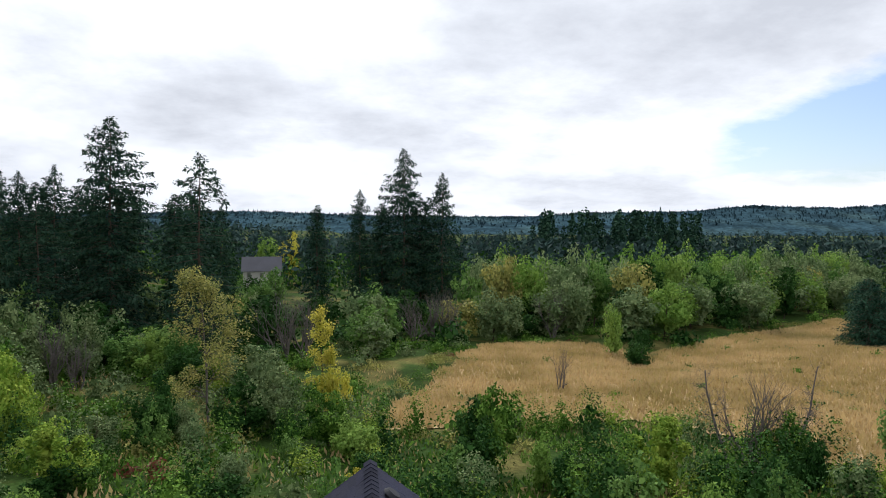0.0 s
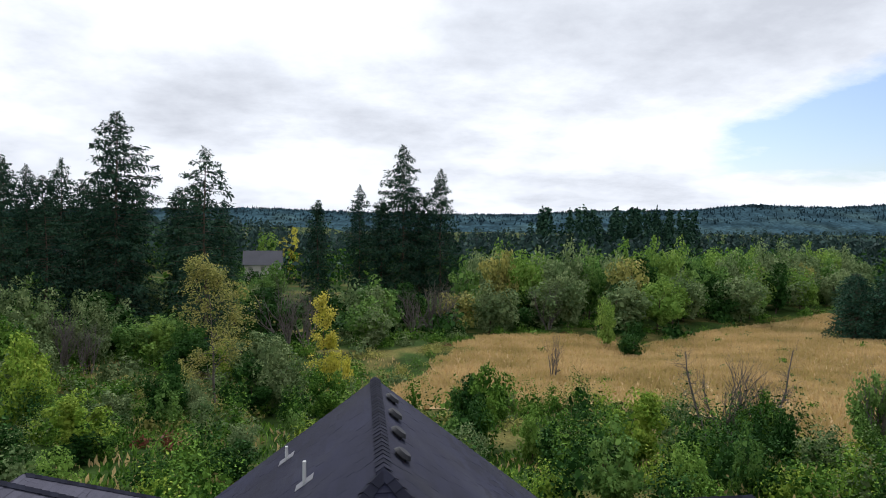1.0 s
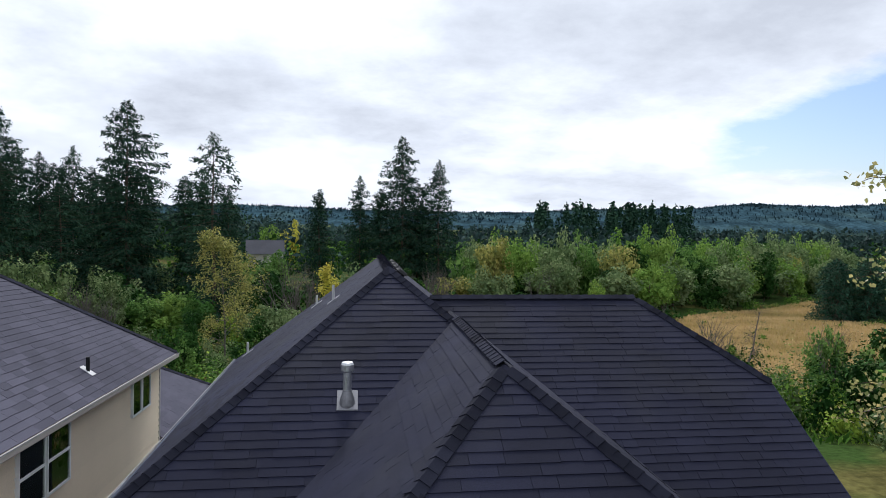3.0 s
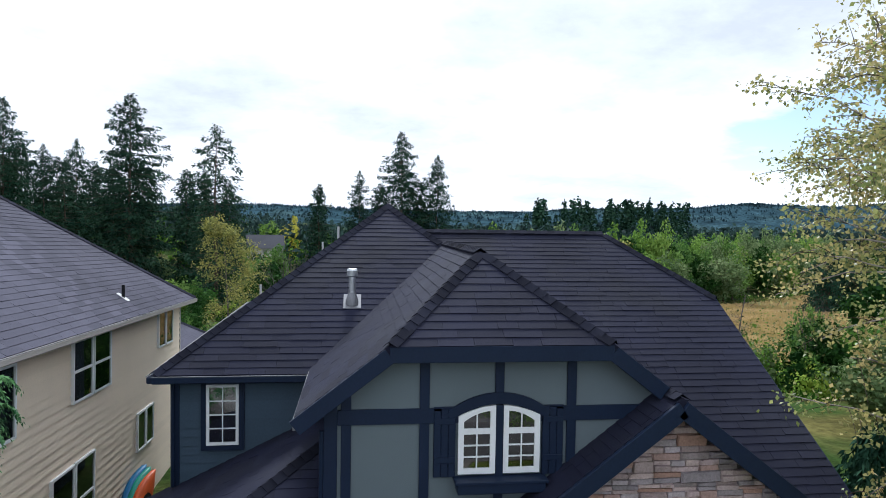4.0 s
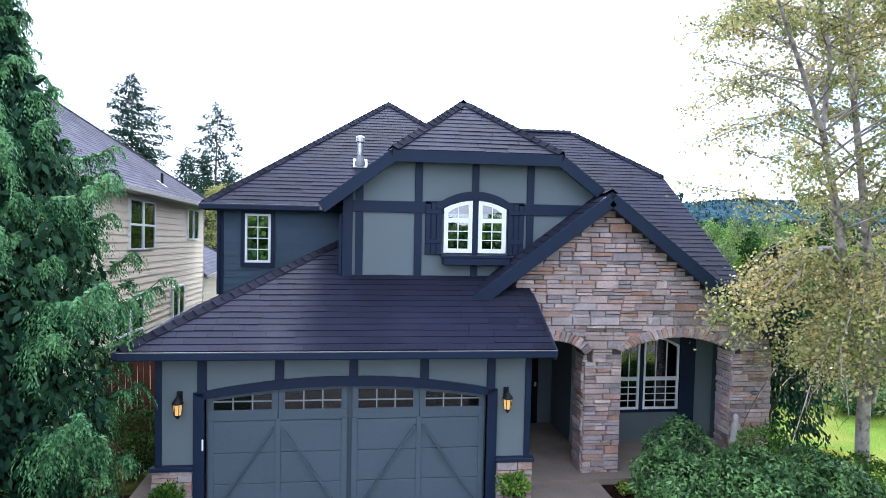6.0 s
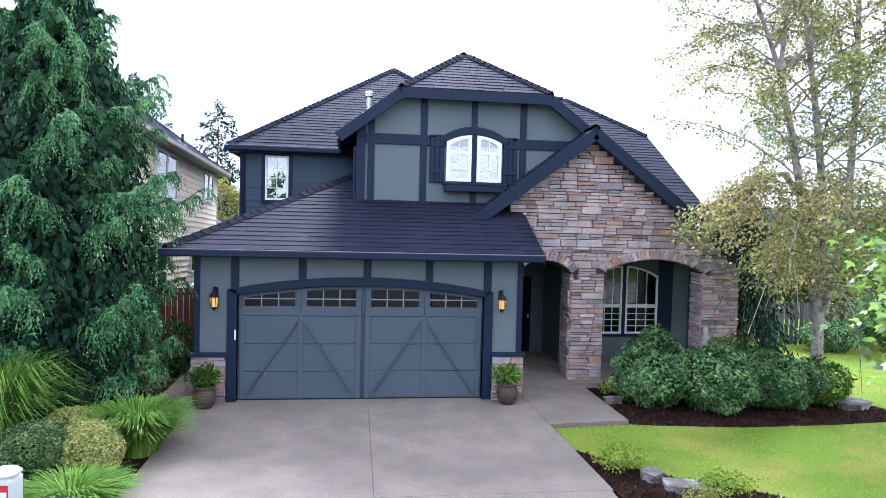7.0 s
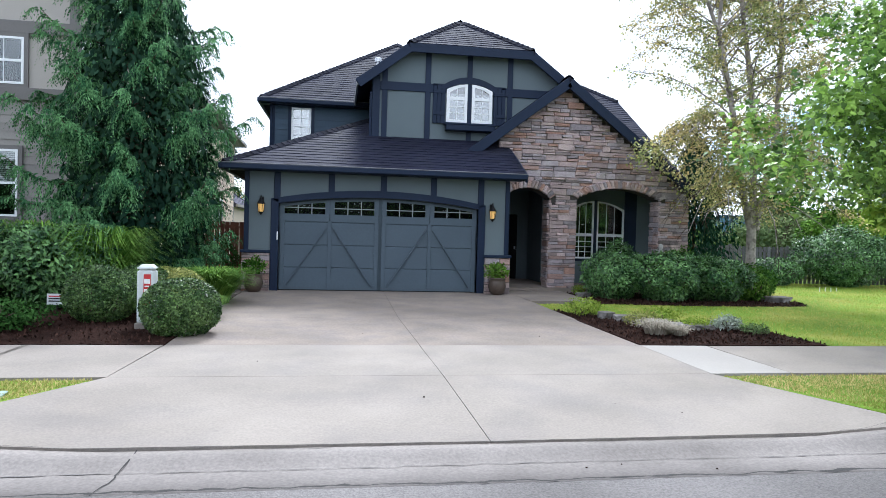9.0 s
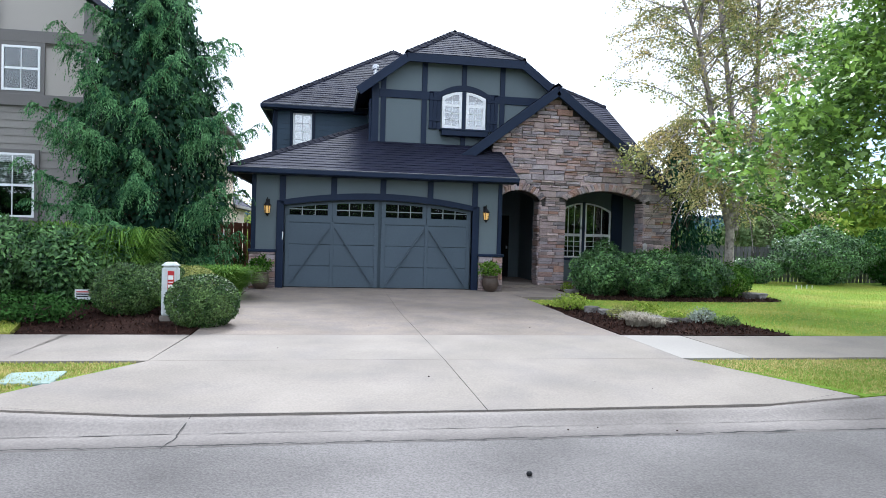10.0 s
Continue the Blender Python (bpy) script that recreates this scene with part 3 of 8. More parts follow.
def apron(xy):
    """Half of the crossing, whose front corners rise with the kerb."""
    cx, cy = sum(p[0] for p in xy) / len(xy), sum(p[1] for p in xy) / len(xy)
    ring = [(p[0] + math.copysign(0.004, cx - p[0]), p[1] + math.copysign(0.004, cy - p[1]), dz(p[1]) + (kerb_rise(p[0]) if p[1] < -11 else 0.0)) for p in xy]
    bm = bmesh.new()
    top = [bm.verts.new(p) for p in ring]
    low = [bm.verts.new((p[0], p[1], p[2] - 0.15)) for p in ring]
    n = len(ring)
    fs = [bm.faces.new(top), bm.faces.new(low[::-1])] + [bm.faces.new((low[i], low[(i + 1) % n], top[(i + 1) % n], top[i])) for i in range(n)]
    bmesh.ops.recalc_face_normals(bm, faces=fs)
    bmesh.ops.triangulate(bm, faces=bm.faces[:])
    part("concrete_slab", bm, M_CONC2, driveway)


# driveway, path, pavement and crossing, slab by slab over a dark bed
bm = bmesh.new()
add_prism(bm, [(-3.17, 0.1, -0.03), (3.33, 0.1, -0.03), (3.40, -7.22, -0.095), (3.42, -9.05, -0.115), (3.9, -11.05, -0.20), (-4.15, -11.05, -0.20), (-3.30, -9.05, -0.115), (-3.17, -7.22, -0.095)], (0, 0, -0.12))
driveway = tagged(part("driveway", bm, M_JOINT), "pale concrete driveway slabs with dark joints", "driveway", kind="structure")
MX = lambda y: float(np.interp(y, [-11.1, -9.0, -4.6, 0], [0.27, 0.20, 0.09, 0.12]))
for y0, y1 in ((-4.6, 0.10), (-7.22, -4.6)):
    slab("concrete_slab", [(-3.2, y0), (MX(y0), y0), (MX(y1), y1), (-3.2, y1)], M_CONC, driveway)
    slab("concrete_slab", [(MX(y0), y0), (3.4, y0), (3.36, y1), (MX(y1), y1)], M_CONC, driveway)
slab("concrete_slab", [(-3.32, -9.05), (MX(-9.05), -9.05), (MX(-7), -7.22), (-3.2, -7.22)], M_CONC2, driveway)
slab("concrete_slab", [(MX(-9.05), -9.05), (3.44, -9.05), (3.40, -7.22), (MX(-7), -7.22)], M_CONC2, driveway)
apron([(-4.45, -11.12), (-3.7, -11.12), (-2.9, -11.12), (MX(-11.1), -11.12), (MX(-9.05), -9.05), (-3.32, -9.05)])
apron([(MX(-11.1), -11.12), (3.3, -11.12), (3.75, -11.12), (4.3, -11.12), (3.44, -9.05), (MX(-9.05), -9.05)])

bm = bmesh.new()
add_box(bm, (-60, -9.0, -0.3), (-3.34, -7.27, -0.12))
add_box(bm, (3.46, -9.0, -0.3), (60, -7.27, -0.12))
pavement = tagged(part("pavement", bm, M_JOINT), "concrete pavement slabs along the street", "pavement", kind="structure")
tagged(slab("concrete_slab", [(3.44, -9.05), (4.50, -9.03), (4.42, -7.25), (3.40, -7.22)], M_CONC3, pavement), "freshly poured pale replacement slab")
x = 4.50
for k in range(20):
    slab("concrete_slab", [(x, -9.05), (x + 1.6, -9.05), (x + 1.6, -7.27), (x - 0.06, -7.27)], M_CONC2, pavement)
    x += 1.6
x = -3.32
for k in range(20):
    slab("concrete_slab", [(x - 1.6, -9.05), (x, -9.05), (x + 0.10, -7.24), (x - 1.6, -7.24)], M_CONC2, pavement)
    x -= 1.6
garden_path = tagged(flat("garden_path", [(3.37, -1.72), (4.93, -1.58), (4.98, 1.05), (3.37, 1.05)], -0.15, -0.005, M_CONC), "concrete entry path beside the driveway", "path", kind="structure")
side_path = tagged(flat("side_path", [(-4.0, -1.0), (-3.23, -0.9), (-3.23, 4.8), (-4.0, 4.8)], -0.18, -0.02, M_CONC), "narrow concrete path beside the garage", "path", kind="structure")


# kerb and gutter: swept along the street, dropped at the driveway
def kerb():
    xs = np.concatenate([np.arange(-60, -5.4, 1.2), np.linspace(-5.2, -2.4, 15), np.linspace(-1.6, 2.2, 6), np.linspace(2.8, 5.3, 14), np.arange(6.2, 60, 1.2)])
    rows = []
    for x in xs:
        up = kerb_rise(x)
        prof = [(-11.145, -0.32), (-11.145, -0.178 + up), (-11.24, -0.182 + up), (-11.31, -0.20 + up * 0.75), (-11.40, -0.232 + up * 0.1), (-11.46, -0.238), (-11.85, -0.228), (-11.875, -0.34)]
        rows.append([(x, y, z) for y, z in prof])
    v = np.array(rows).reshape(-1, 3)
    n, k = len(xs), 8
    i, j = np.meshgrid(np.arange(n - 1), np.arange(k - 1), indexing="ij")
    f = np.stack([i * k + j, (i + 1) * k + j, (i + 1) * k + j + 1, i * k + j + 1], -1).reshape(-1, 4)
    tagged(fast_part("kerb", v, f, M_KERB), "concrete kerb and gutter with a dropped crossing", "kerb", kind="structure")


kerb()
bm = bmesh.new()
add_box(bm, (-60, -24, -0.4), (60, -11.905, -0.205))
tagged(part("road", bm, M_ROAD), "worn grey asphalt street", "road", kind="structure")


def crack(name, path, width, material, label, seed, wob=0.012):
    """An uneven dark seam along a line of points, lying just proud of the surface."""
    rng = np.random.default_rng(seed)
    path = np.array(path, float)
    at = np.concatenate([[0], np.cumsum(np.linalg.norm(np.diff(path, axis=0), axis=1))])
    s = np.arange(0, at[-1], 0.05)
    p = np.stack([np.interp(s, at, path[:, k]) for k in range(3)], -1)
    d = unit(np.gradient(p, axis=0))
    n = np.stack([-d[:, 1], d[:, 0], np.zeros(len(s))], -1)
    drift = np.convolve(rng.normal(size=len(s)), np.ones(3) / 3, "same")[:, None] * wob
    w = width * (0.35 + 1.1 * np.abs(np.convolve(rng.normal(size=len(s)), np.ones(5) / 5, "same")))[:, None]
    v = np.stack([p + n * (drift - w / 2), p + n * (drift + w / 2)], 1).reshape(-1, 3)
    i = np.arange(len(s) - 1)[:, None] * 2
    tagged(fast_part(name, v, i + np.array([[0, 1, 3, 2]]), material), label, "crack", kind="structure")


crack("crack", [(-20, -11.875, -0.197), (-4, -11.875, -0.197), (0, -11.885, -0.197), (20, -11.87, -0.197)], 0.032, M_CRACK, "dark dirt seam between gutter and asphalt", 1, 0.02)
crack("crack", [(-4.4, -11.0, -0.068), (-4.0, -11.07, -0.088), (-3.6, -11.11, -0.108), (-2.7, -11.135, -0.163), (2, -11.135, -0.165), (3.1, -11.135, -0.165), (3.6, -11.11, -0.13), (4.1, -11.02, -0.09)], 0.007, M_CRACK, "dark expansion joint between crossing and kerb", 2)
crack("crack", [(-2.42, -11.14, -0.172), (-2.43, -11.31, -0.195), (-2.45, -11.46, -0.232), (-2.5, -11.88, -0.222)], 0.013, M_CRACK, "dark joint across the gutter", 3)
crack("crack", [(-20, -11.45, -0.232), (20, -11.45, -0.232)], 0.010, M_KERBDIRT, "faint dirt line in the gutter", 4)

LAWN_RINGS = [
    ("lawn", [(3.42, -1.8), (4.93, -1.66), (5.4, -1.75), (7.0, -1.95), (9.0, -1.9), (10.4, -1.75), (10.9, -0.9), (10.2, 0.4), (10.0, 12), (30, 12), (30, -7.25), (6.5, -7.25), (6.4, -5.6), (5.6, -4.85), (4.5, -4.15), (3.7, -3.3), (3.42, -2.9)], -0.2, -0.062, "lush green lawn with dry yellow patches"),
    ("lawn", [(3.52, -9.1, -0.105), (60, -9.1, -0.105), (60, -11.10, -0.075), (5.0, -11.10, -0.075), (4.38, -11.10, -0.10)], -0.3, -0.105, "patchy yellowing grass strip beside the kerb"),
    ("lawn", [(-60, -9.1, -0.105), (-3.42, -9.1, -0.105), (-4.52, -11.10, -0.09), (-5.0, -11.10, -0.075), (-60, -11.10, -0.075)], -0.3, -0.105, "patchy yellowing grass strip beside the kerb"),
    ("lawn", [(-40, -7.22), (-5.6, -7.22), (-5.9, -6.2), (-7.2, -5.6), (-9, -5.4), (-40, -5.4)], -0.2, -0.04, "dark green front lawn by the hedge"),
]
for name, ring, z0, z1, label in LAWN_RINGS:
    tagged(flat(name, ring, z0, z1, M_LAWN), label, "lawn", kind="structure")
MULCH_RINGS = (
    ("mulch_bed", [(5.0, -1.62), (5.4, -1.72), (7.0, -1.92), (9.0, -1.87), (10.35, -1.72), (10.85, -0.9), (10.1, 0.5), (9.0, 1.2), (8.9, 1.3), (5.0, 1.3)], "dark bark mulch bed under the shrubs"),
    ("mulch_bed", [(3.43, -7.22), (3.43, -2.95), (3.7, -3.35), (4.5, -4.2), (5.6, -4.9), (6.37, -5.65), (6.45, -7.22)], "dark bark mulch bed with rocks by the pavement"),
    ("mulch_bed", [(-3.22, -7.22), (-5.55, -7.22), (-5.85, -6.15), (-7.2, -5.55), (-9, -5.35), (-14, -5.35), (-14, 1.3), (-4.05, 1.3), (-4.05, -1.1), (-3.22, -1.1)], "dark bark mulch bed along the driveway"),
)
for name, ring, label in MULCH_RINGS:
    tagged(flat(name, ring, -0.2, -0.058, M_MULCH), label, "flower bed", kind="structure")

# ---- the house ----
house = thing("house", (0, 0, 0), "slate-grey two-storey house with navy trim and a stone porch gable", "house")


def courses(deck, ring, material, expose=0.19, seed=0):
    """Shingle courses over one flat roof face. ring: its corners, from the eave's start to its end, then on round."""
    rng = random.Random(seed)
    o, u = Vector(ring[0]), (Vector(ring[1]) - Vector(ring[0])).normalized()
    n = u.cross(Vector(ring[2]) - o).normalized()
    if n.z < 0:
        n = -n
    w = n.cross(u)
    flat_ring = [((Vector(p) - o).dot(u), (Vector(p) - o).dot(w)) for p in ring]
    area = sum(a[0] * b[1] - b[0] * a[1] for a, b in zip(flat_ring, flat_ring[1:] + flat_ring[:1]))
    if area < 0:
        flat_ring = flat_ring[::-1]
    umin, umax = min(p[0] for p in flat_ring), max(p[0] for p in flat_ring)
    vmax = max(p[1] for p in flat_ring)
    k, v = 0, -0.03
    grown = [(p[0], p[1] - 0.03 if p[1] < 0.01 else p[1]) for p in flat_ring]
    while v < vmax:
        top = v + expose + 0.03
        bm = bmesh.new()
        a = umin - rng.uniform(0, 0.9)
        while a < umax:
            b = a + rng.uniform(0.28, 0.95)
            drop = rng.uniform(-0.008, 0.008)
            shape = inside_convex([(a + 0.003, v + drop), (b - 0.003, v + drop), (b - 0.003, top), (a + 0.003, top)], grown)
            if len(shape) >= 3:
                lift = rng.uniform(0.009, 0.016)
                hi = [bm.verts.new(o + u * p[0] + w * p[1] + n * (0.006 + lift * max(0.0, 1 - (p[1] - v) / (expose + 0.03)))) for p in shape]
                lo = [bm.verts.new(o + u * p[0] + w * p[1] + n * 0.001) for p in shape]
                m = len(shape)
                bm.faces.new(hi)
                for i in range(m):
                    if (shape[i][1] + shape[(i + 1) % m][1]) / 2 < top - 0.02:
                        bm.faces.new((lo[i], lo[(i + 1) % m], hi[(i + 1) % m], hi[i]))
            a = b
        if bm.faces:
            part("shingle_course", bm, material, deck)
        else:
            bm.free()
        v += expose
        k += 1


def cap_mesh():
    bm = bmesh.new()
    for s in (-1, 1):
        add_prism(bm, [(0.0, 0, 0.035), (0.0, s * 0.13, -0.05), (0.27, s * 0.13, -0.065), (0.27, 0, 0.014)], (0, 0, -0.012))
    me = bpy.data.meshes.new("ridge_cap")
    bm.to_mesh(me)
    bm.free()
    me.materials.append(M_CAP)
    return me


CAP_MESH = cap_mesh()


def caps(deck, a, b, step=0.2):
    """Overlapping cap shingles from the low end a to the high end b."""
    a, b = Vector(a), Vector(b)
    d = (b - a).normalized()
    side = Vector((0, 0, 1)).cross(d).normalized()
    up = d.cross(side)
    n = int((b - a).length / step)
    for i in range(n):
        m = Matrix((d, side, up)).transposed().to_4x4()
        m.translation = a + d * (i * step) + up * 0.042
        piece("ridge_cap", CAP_MESH, deck, m @ pose(0, 0, 0, random.uniform(-3, 3), 0, random.uniform(-2, 2)))


def roof(parent, faces, lines, material=M_SHINGLE, thick=0.14, label="", name="roof", seed=1, shingled=True):
    bm = bmesh.new()
    for ring in faces:
        add_prism(bm, [Vector(p) - Vector((0, 0, thick)) for p in ring], (0, 0, thick))
    deck = part(name, bm, material, parent, label)
    if shingled:
        for i, ring in enumerate(faces):
            courses(deck, ring, material, seed=seed * 10 + i)
        for a, b in lines:
            caps(deck, a, b)
    return deck


# left block: hipped, its ridge runs away from the street
S1 = 0.631
AF, AB = (1.07, 9.874, 8.81), (1.07, 15.9, 8.81)
E1 = 5.476
FL, FR, BR, BL = (-3.455, 4.588, E1), (5.46, 4.588, E1), (5.46, 15.9, E1), (-3.455, 15.9, E1)
roof(house, [[FL, FR, AF], [BL, FL, AF, AB], [FR, BR, AB, AF]],
     [(FL, AF), (FR, AF), (AF, AB)], label="hipped main roof of dark shingles", seed=1)
# right block: ridge along the street, its right gable clipped
RZ = 8.13
rl, rr = (2.0, 9.86, RZ), (7.12, 9.86, RZ)
bp, bpb = (9.2, 7.40, RZ - S1 * 2.46), (9.2, 12.32, RZ - S1 * 2.46)
roof(house, [[(3.4, 2.05, 3.202), (9.2, 2.05, 3.202), bp, rr, rl], [bp, bpb, rr], [(9.2, 17.67, 3.202), (3.4, 17.67, 3.202), rl, rr, bpb]],
     [(bp, rr), (bpb, rr), (rr, rl)], label="right-hand roof of dark shingles with a clipped gable", seed=2)
# dormer with a clipped gable
DX, DZ, DS = 2.47, 7.87, 0.76
dz_at = lambda x: DZ - DS * abs(x - DX)
d_l, d_r, d_a, d_b = (0.76, 1.5, dz_at(0.76)), (4.18, 1.5, dz_at(4.18)), (DX, 3.587, DZ), (DX, 9.4, DZ)
roof(house, [[d_l, d_r, d_a], [(-0.58, 9.4, dz_at(-0.58)), (-0.58, 1.5, dz_at(-0.58)), d_l, d_a, d_b], [(5.52, 1.5, dz_at(5.52)), (5.52, 9.4, dz_at(5.52)), d_b, d_a, d_r]],
     [(d_l, d_a), (d_r, d_a), (d_a, (DX, 8.2, DZ))], label="dormer roof of dark shingles with a clipped front", seed=3)
# garage roof
G0, GS = 3.0, 0.486
g_h = (0.1, 3.4, G0 + GS * 3.78)
roof(house, [[(-3.68, -0.38, G0), (3.55, -0.38, G0), (3.55, 3.4, g_h[2]), g_h], [(-3.68, 5.0, G0), (-3.68, -0.38, G0), g_h, (0.1, 5.0, g_h[2])]],
     [((-3.68, -0.38, G0), g_h)], label="low garage roof of dark shingles", seed=4)
# porch gable roof
PX, PZ, PS = 5.1, 5.82, 0.76
pz_at = lambda x: PZ - PS * abs(x - PX)
roof(house, [[(2.42, 7.0, pz_at(2.42)), (2.42, 1.1, pz_at(2.42)), (PX, 1.1, PZ), (PX, 7.0, PZ)], [(8.98, 1.1, pz_at(8.98)), (8.98, 7.0, pz_at(8.98)), (PX, 7.0, PZ), (PX, 1.1, PZ)]],
     [((PX, 1.1, PZ), (PX, 6.4, PZ))], label="steep porch gable roof of dark shingles", seed=5)


def board(a, b, wide, high, name="fascia", material=M_TRIM, parent=house, drop=0.0, up=(0, 0, 1), bevel=0.006):
    bm = bmesh.new()
    add_beam(bm, Vector(a) - Vector((0, 0, drop)), Vector(b) - Vector((0, 0, drop)), wide, high, up, bevel)
    return part(name, bm, material, parent)


def gutter(a, b, parent=house, material=M_TRIM):
    """A gutter with a front roll, under an eave from a to b."""
    bm = bmesh.new()
    add_beam(bm, Vector(a) - Vector((0, 0, 0.085)), Vector(b) - Vector((0, 0, 0.085)), 0.11, 0.13, bevel=0.02)
    ob = part("gutter", bm, material, parent)
    bm = bmesh.new()
    d = (Vector(b) - Vector(a)).normalized()
    out = d.cross(Vector((0, 0, 1)))
    add_beam(bm, Vector(a) + out * 0.055 - Vector((0, 0, 0.012)), Vector(b) + out * 0.055 - Vector((0, 0, 0.012)), 0.018, 0.018, bevel=0.004)
    part("gutter_lip", bm, M_FLASH, ob, "grey gutter edge")
    return ob


gutter((-3.70, -0.43, G0), (3.57, -0.43, G0))
gutter((-3.73, 4.9, G0), (-3.73, -0.44, G0))
gutter((-3.47, 4.53, E1), (-0.1, 4.53, E1))
gutter((-3.51, 15.9, E1), (-3.51, 4.53, E1))
board((3.57, -0.40, G0), (3.57, 1.3, G0 + GS * 1.68), 0.05, 0.2, drop=0.12)
# dormer rakes and clip board
board((-0.6, 1.47, dz_at(-0.6)), d_l, 0.06, 0.24, drop=0.14)
board(d_l, d_r, 0.06, 0.24, drop=0.13)
board(d_r, (5.0, 1.47, dz_at(5.0)), 0.06, 0.24, drop=0.14)
board((-0.61, 1.5, dz_at(-0.61)), (-0.61, 4.9, dz_at(-0.61)), 0.05, 0.16, drop=0.10, material=M_FLASH)
# porch rakes
board((2.36, 1.06, pz_at(2.36)), (PX, 1.06, PZ), 0.07, 0.26, drop=0.15)
board((PX, 1.06, PZ), (9.0, 1.06, pz_at(9.0)), 0.07, 0.26, drop=0.15)
# right rake
board((9.22, 2.0, 3.17), bp, 0.05, 0.22, drop=0.13)
board(bp, bpb, 0.05, 0.2, drop=0.12)

# wall bodies
bm = bmesh.new()
add_prism(bm, [(-3.12, 4.9, -0.3), (5.2, 4.9, -0.3), (5.2, 4.9, 5.40), (-3.12, 4.9, 5.40)], (0, 10.7, 0))
part("wall", bm, M_SIDING, house, "slate blue painted body walls")
bm = bmesh.new()
add_prism(bm, [(-3.12, 15.4, 5.4), (5.2, 15.4, 5.4), (1.07, 15.4, 8.6)], (0, 0.2, 0))
part("gable_wall", bm, M_SIDING, house)
bm = bmesh.new()
add_prism(bm, [(8.88, 3.3, -0.3), (8.88, 16.9, -0.3), (8.88, 16.9, 3.45), (8.88, 12.2, 6.4), (8.88, 7.5, 6.4), (8.88, 3.3, 3.75)], (-3.7, 0, 0))
part("wall", bm, M_SIDING, house)
bm = bmesh.new()
add_box(bm, (-3.22, 0.2, -0.2), (-3.02, 4.9, 2.95))
part("wall", bm, M_STUCCO, house, "garage side wall of grey stucco")
bm = bmesh.new()
add_box(bm, (3.02, 0.2, -0.2), (3.22, 4.88, 3.3))
part("wall", bm, M_STUCCO, house, "garage side wall of grey stucco")


def arc(x0, x1, zs, zm, n=14):
    """Points of a shallow arch from (x0, zs) over the middle at zm to (x1, zs)."""
    h, c = zm - zs, (x1 - x0) / 2
    R = (c * c + h * h) / (2 * h)
    cz, cx = zm - R, (x0 + x1) / 2
    a = math.asin(c / R)
    return [(cx + R * math.sin(-a + 2 * a * i / n), cz + R * math.cos(-a + 2 * a * i / n)) for i in range(n + 1)]


# garage front
bm = bmesh.new()
ring = [(-3.22, -0.1), (-2.44, -0.1), *arc(-2.44, 2.44, 2.10, 2.30), (2.44, -0.1), (3.22, -0.1), (3.22, 2.95), (-3.22, 2.95)]
add_prism(bm, [(x, 0.0, z) for x, z in ring], (0, 0.2, 0))
part("wall", bm, M_STUCCO, house, "garage front of grey stucco")
bm = bmesh.new()
add_box(bm, (-3.66, -0.36, 2.84), (3.52, 0.0, 2.88))
part("soffit", bm, M_TRIM, house)
bm = bmesh.new()
outer, inner = arc(-2.62, 2.62, 2.20, 2.47), arc(-2.44, 2.44, 2.10, 2.30)
ring = outer + inner[::-1]
add_prism(bm, [(x, -0.05, z) for x, z in ring], (0, 0.09, 0))
part("arch_trim", bm, M_TRIM, house)
for s in (-1, 1):
    bm = bmesh.new()
    add_box(bm, (min(s * 2.44, s * 2.62), -0.05, -0.02), (max(s * 2.44, s * 2.62), 0.12, 2.21), 0.006)
    part("jamb_trim", bm, M_TRIM, house)
    bm = bmesh.new()
    add_box(bm, (min(s * 3.13, s * 3.24), -0.035, 0.95), (max(s * 3.13, s * 3.24), 0.05, 2.84), 0.006)
    part("corner_board", bm, M_TRIM, house)
    bm = bmesh.new()
    add_box(bm, (min(s * 2.6, s * 3.3), -0.15, 0.90), (max(s * 2.6, s * 3.3), 0.02, 0.97), 0.01)
    part("stone_cap", bm, M_TRIM, house)
for x in (-2.48, -1.2, 0.06, 1.3, 2.5):
    bm = bmesh.new()
    lo = 2.47 - 0.27 * (x / 2.6) ** 2
    add_box(bm, (x - 0.075, -0.035, lo - 0.03), (x + 0.075, 0.02, 2.84), 0.006)
    part("timber_post", bm, M_TRIM, house)


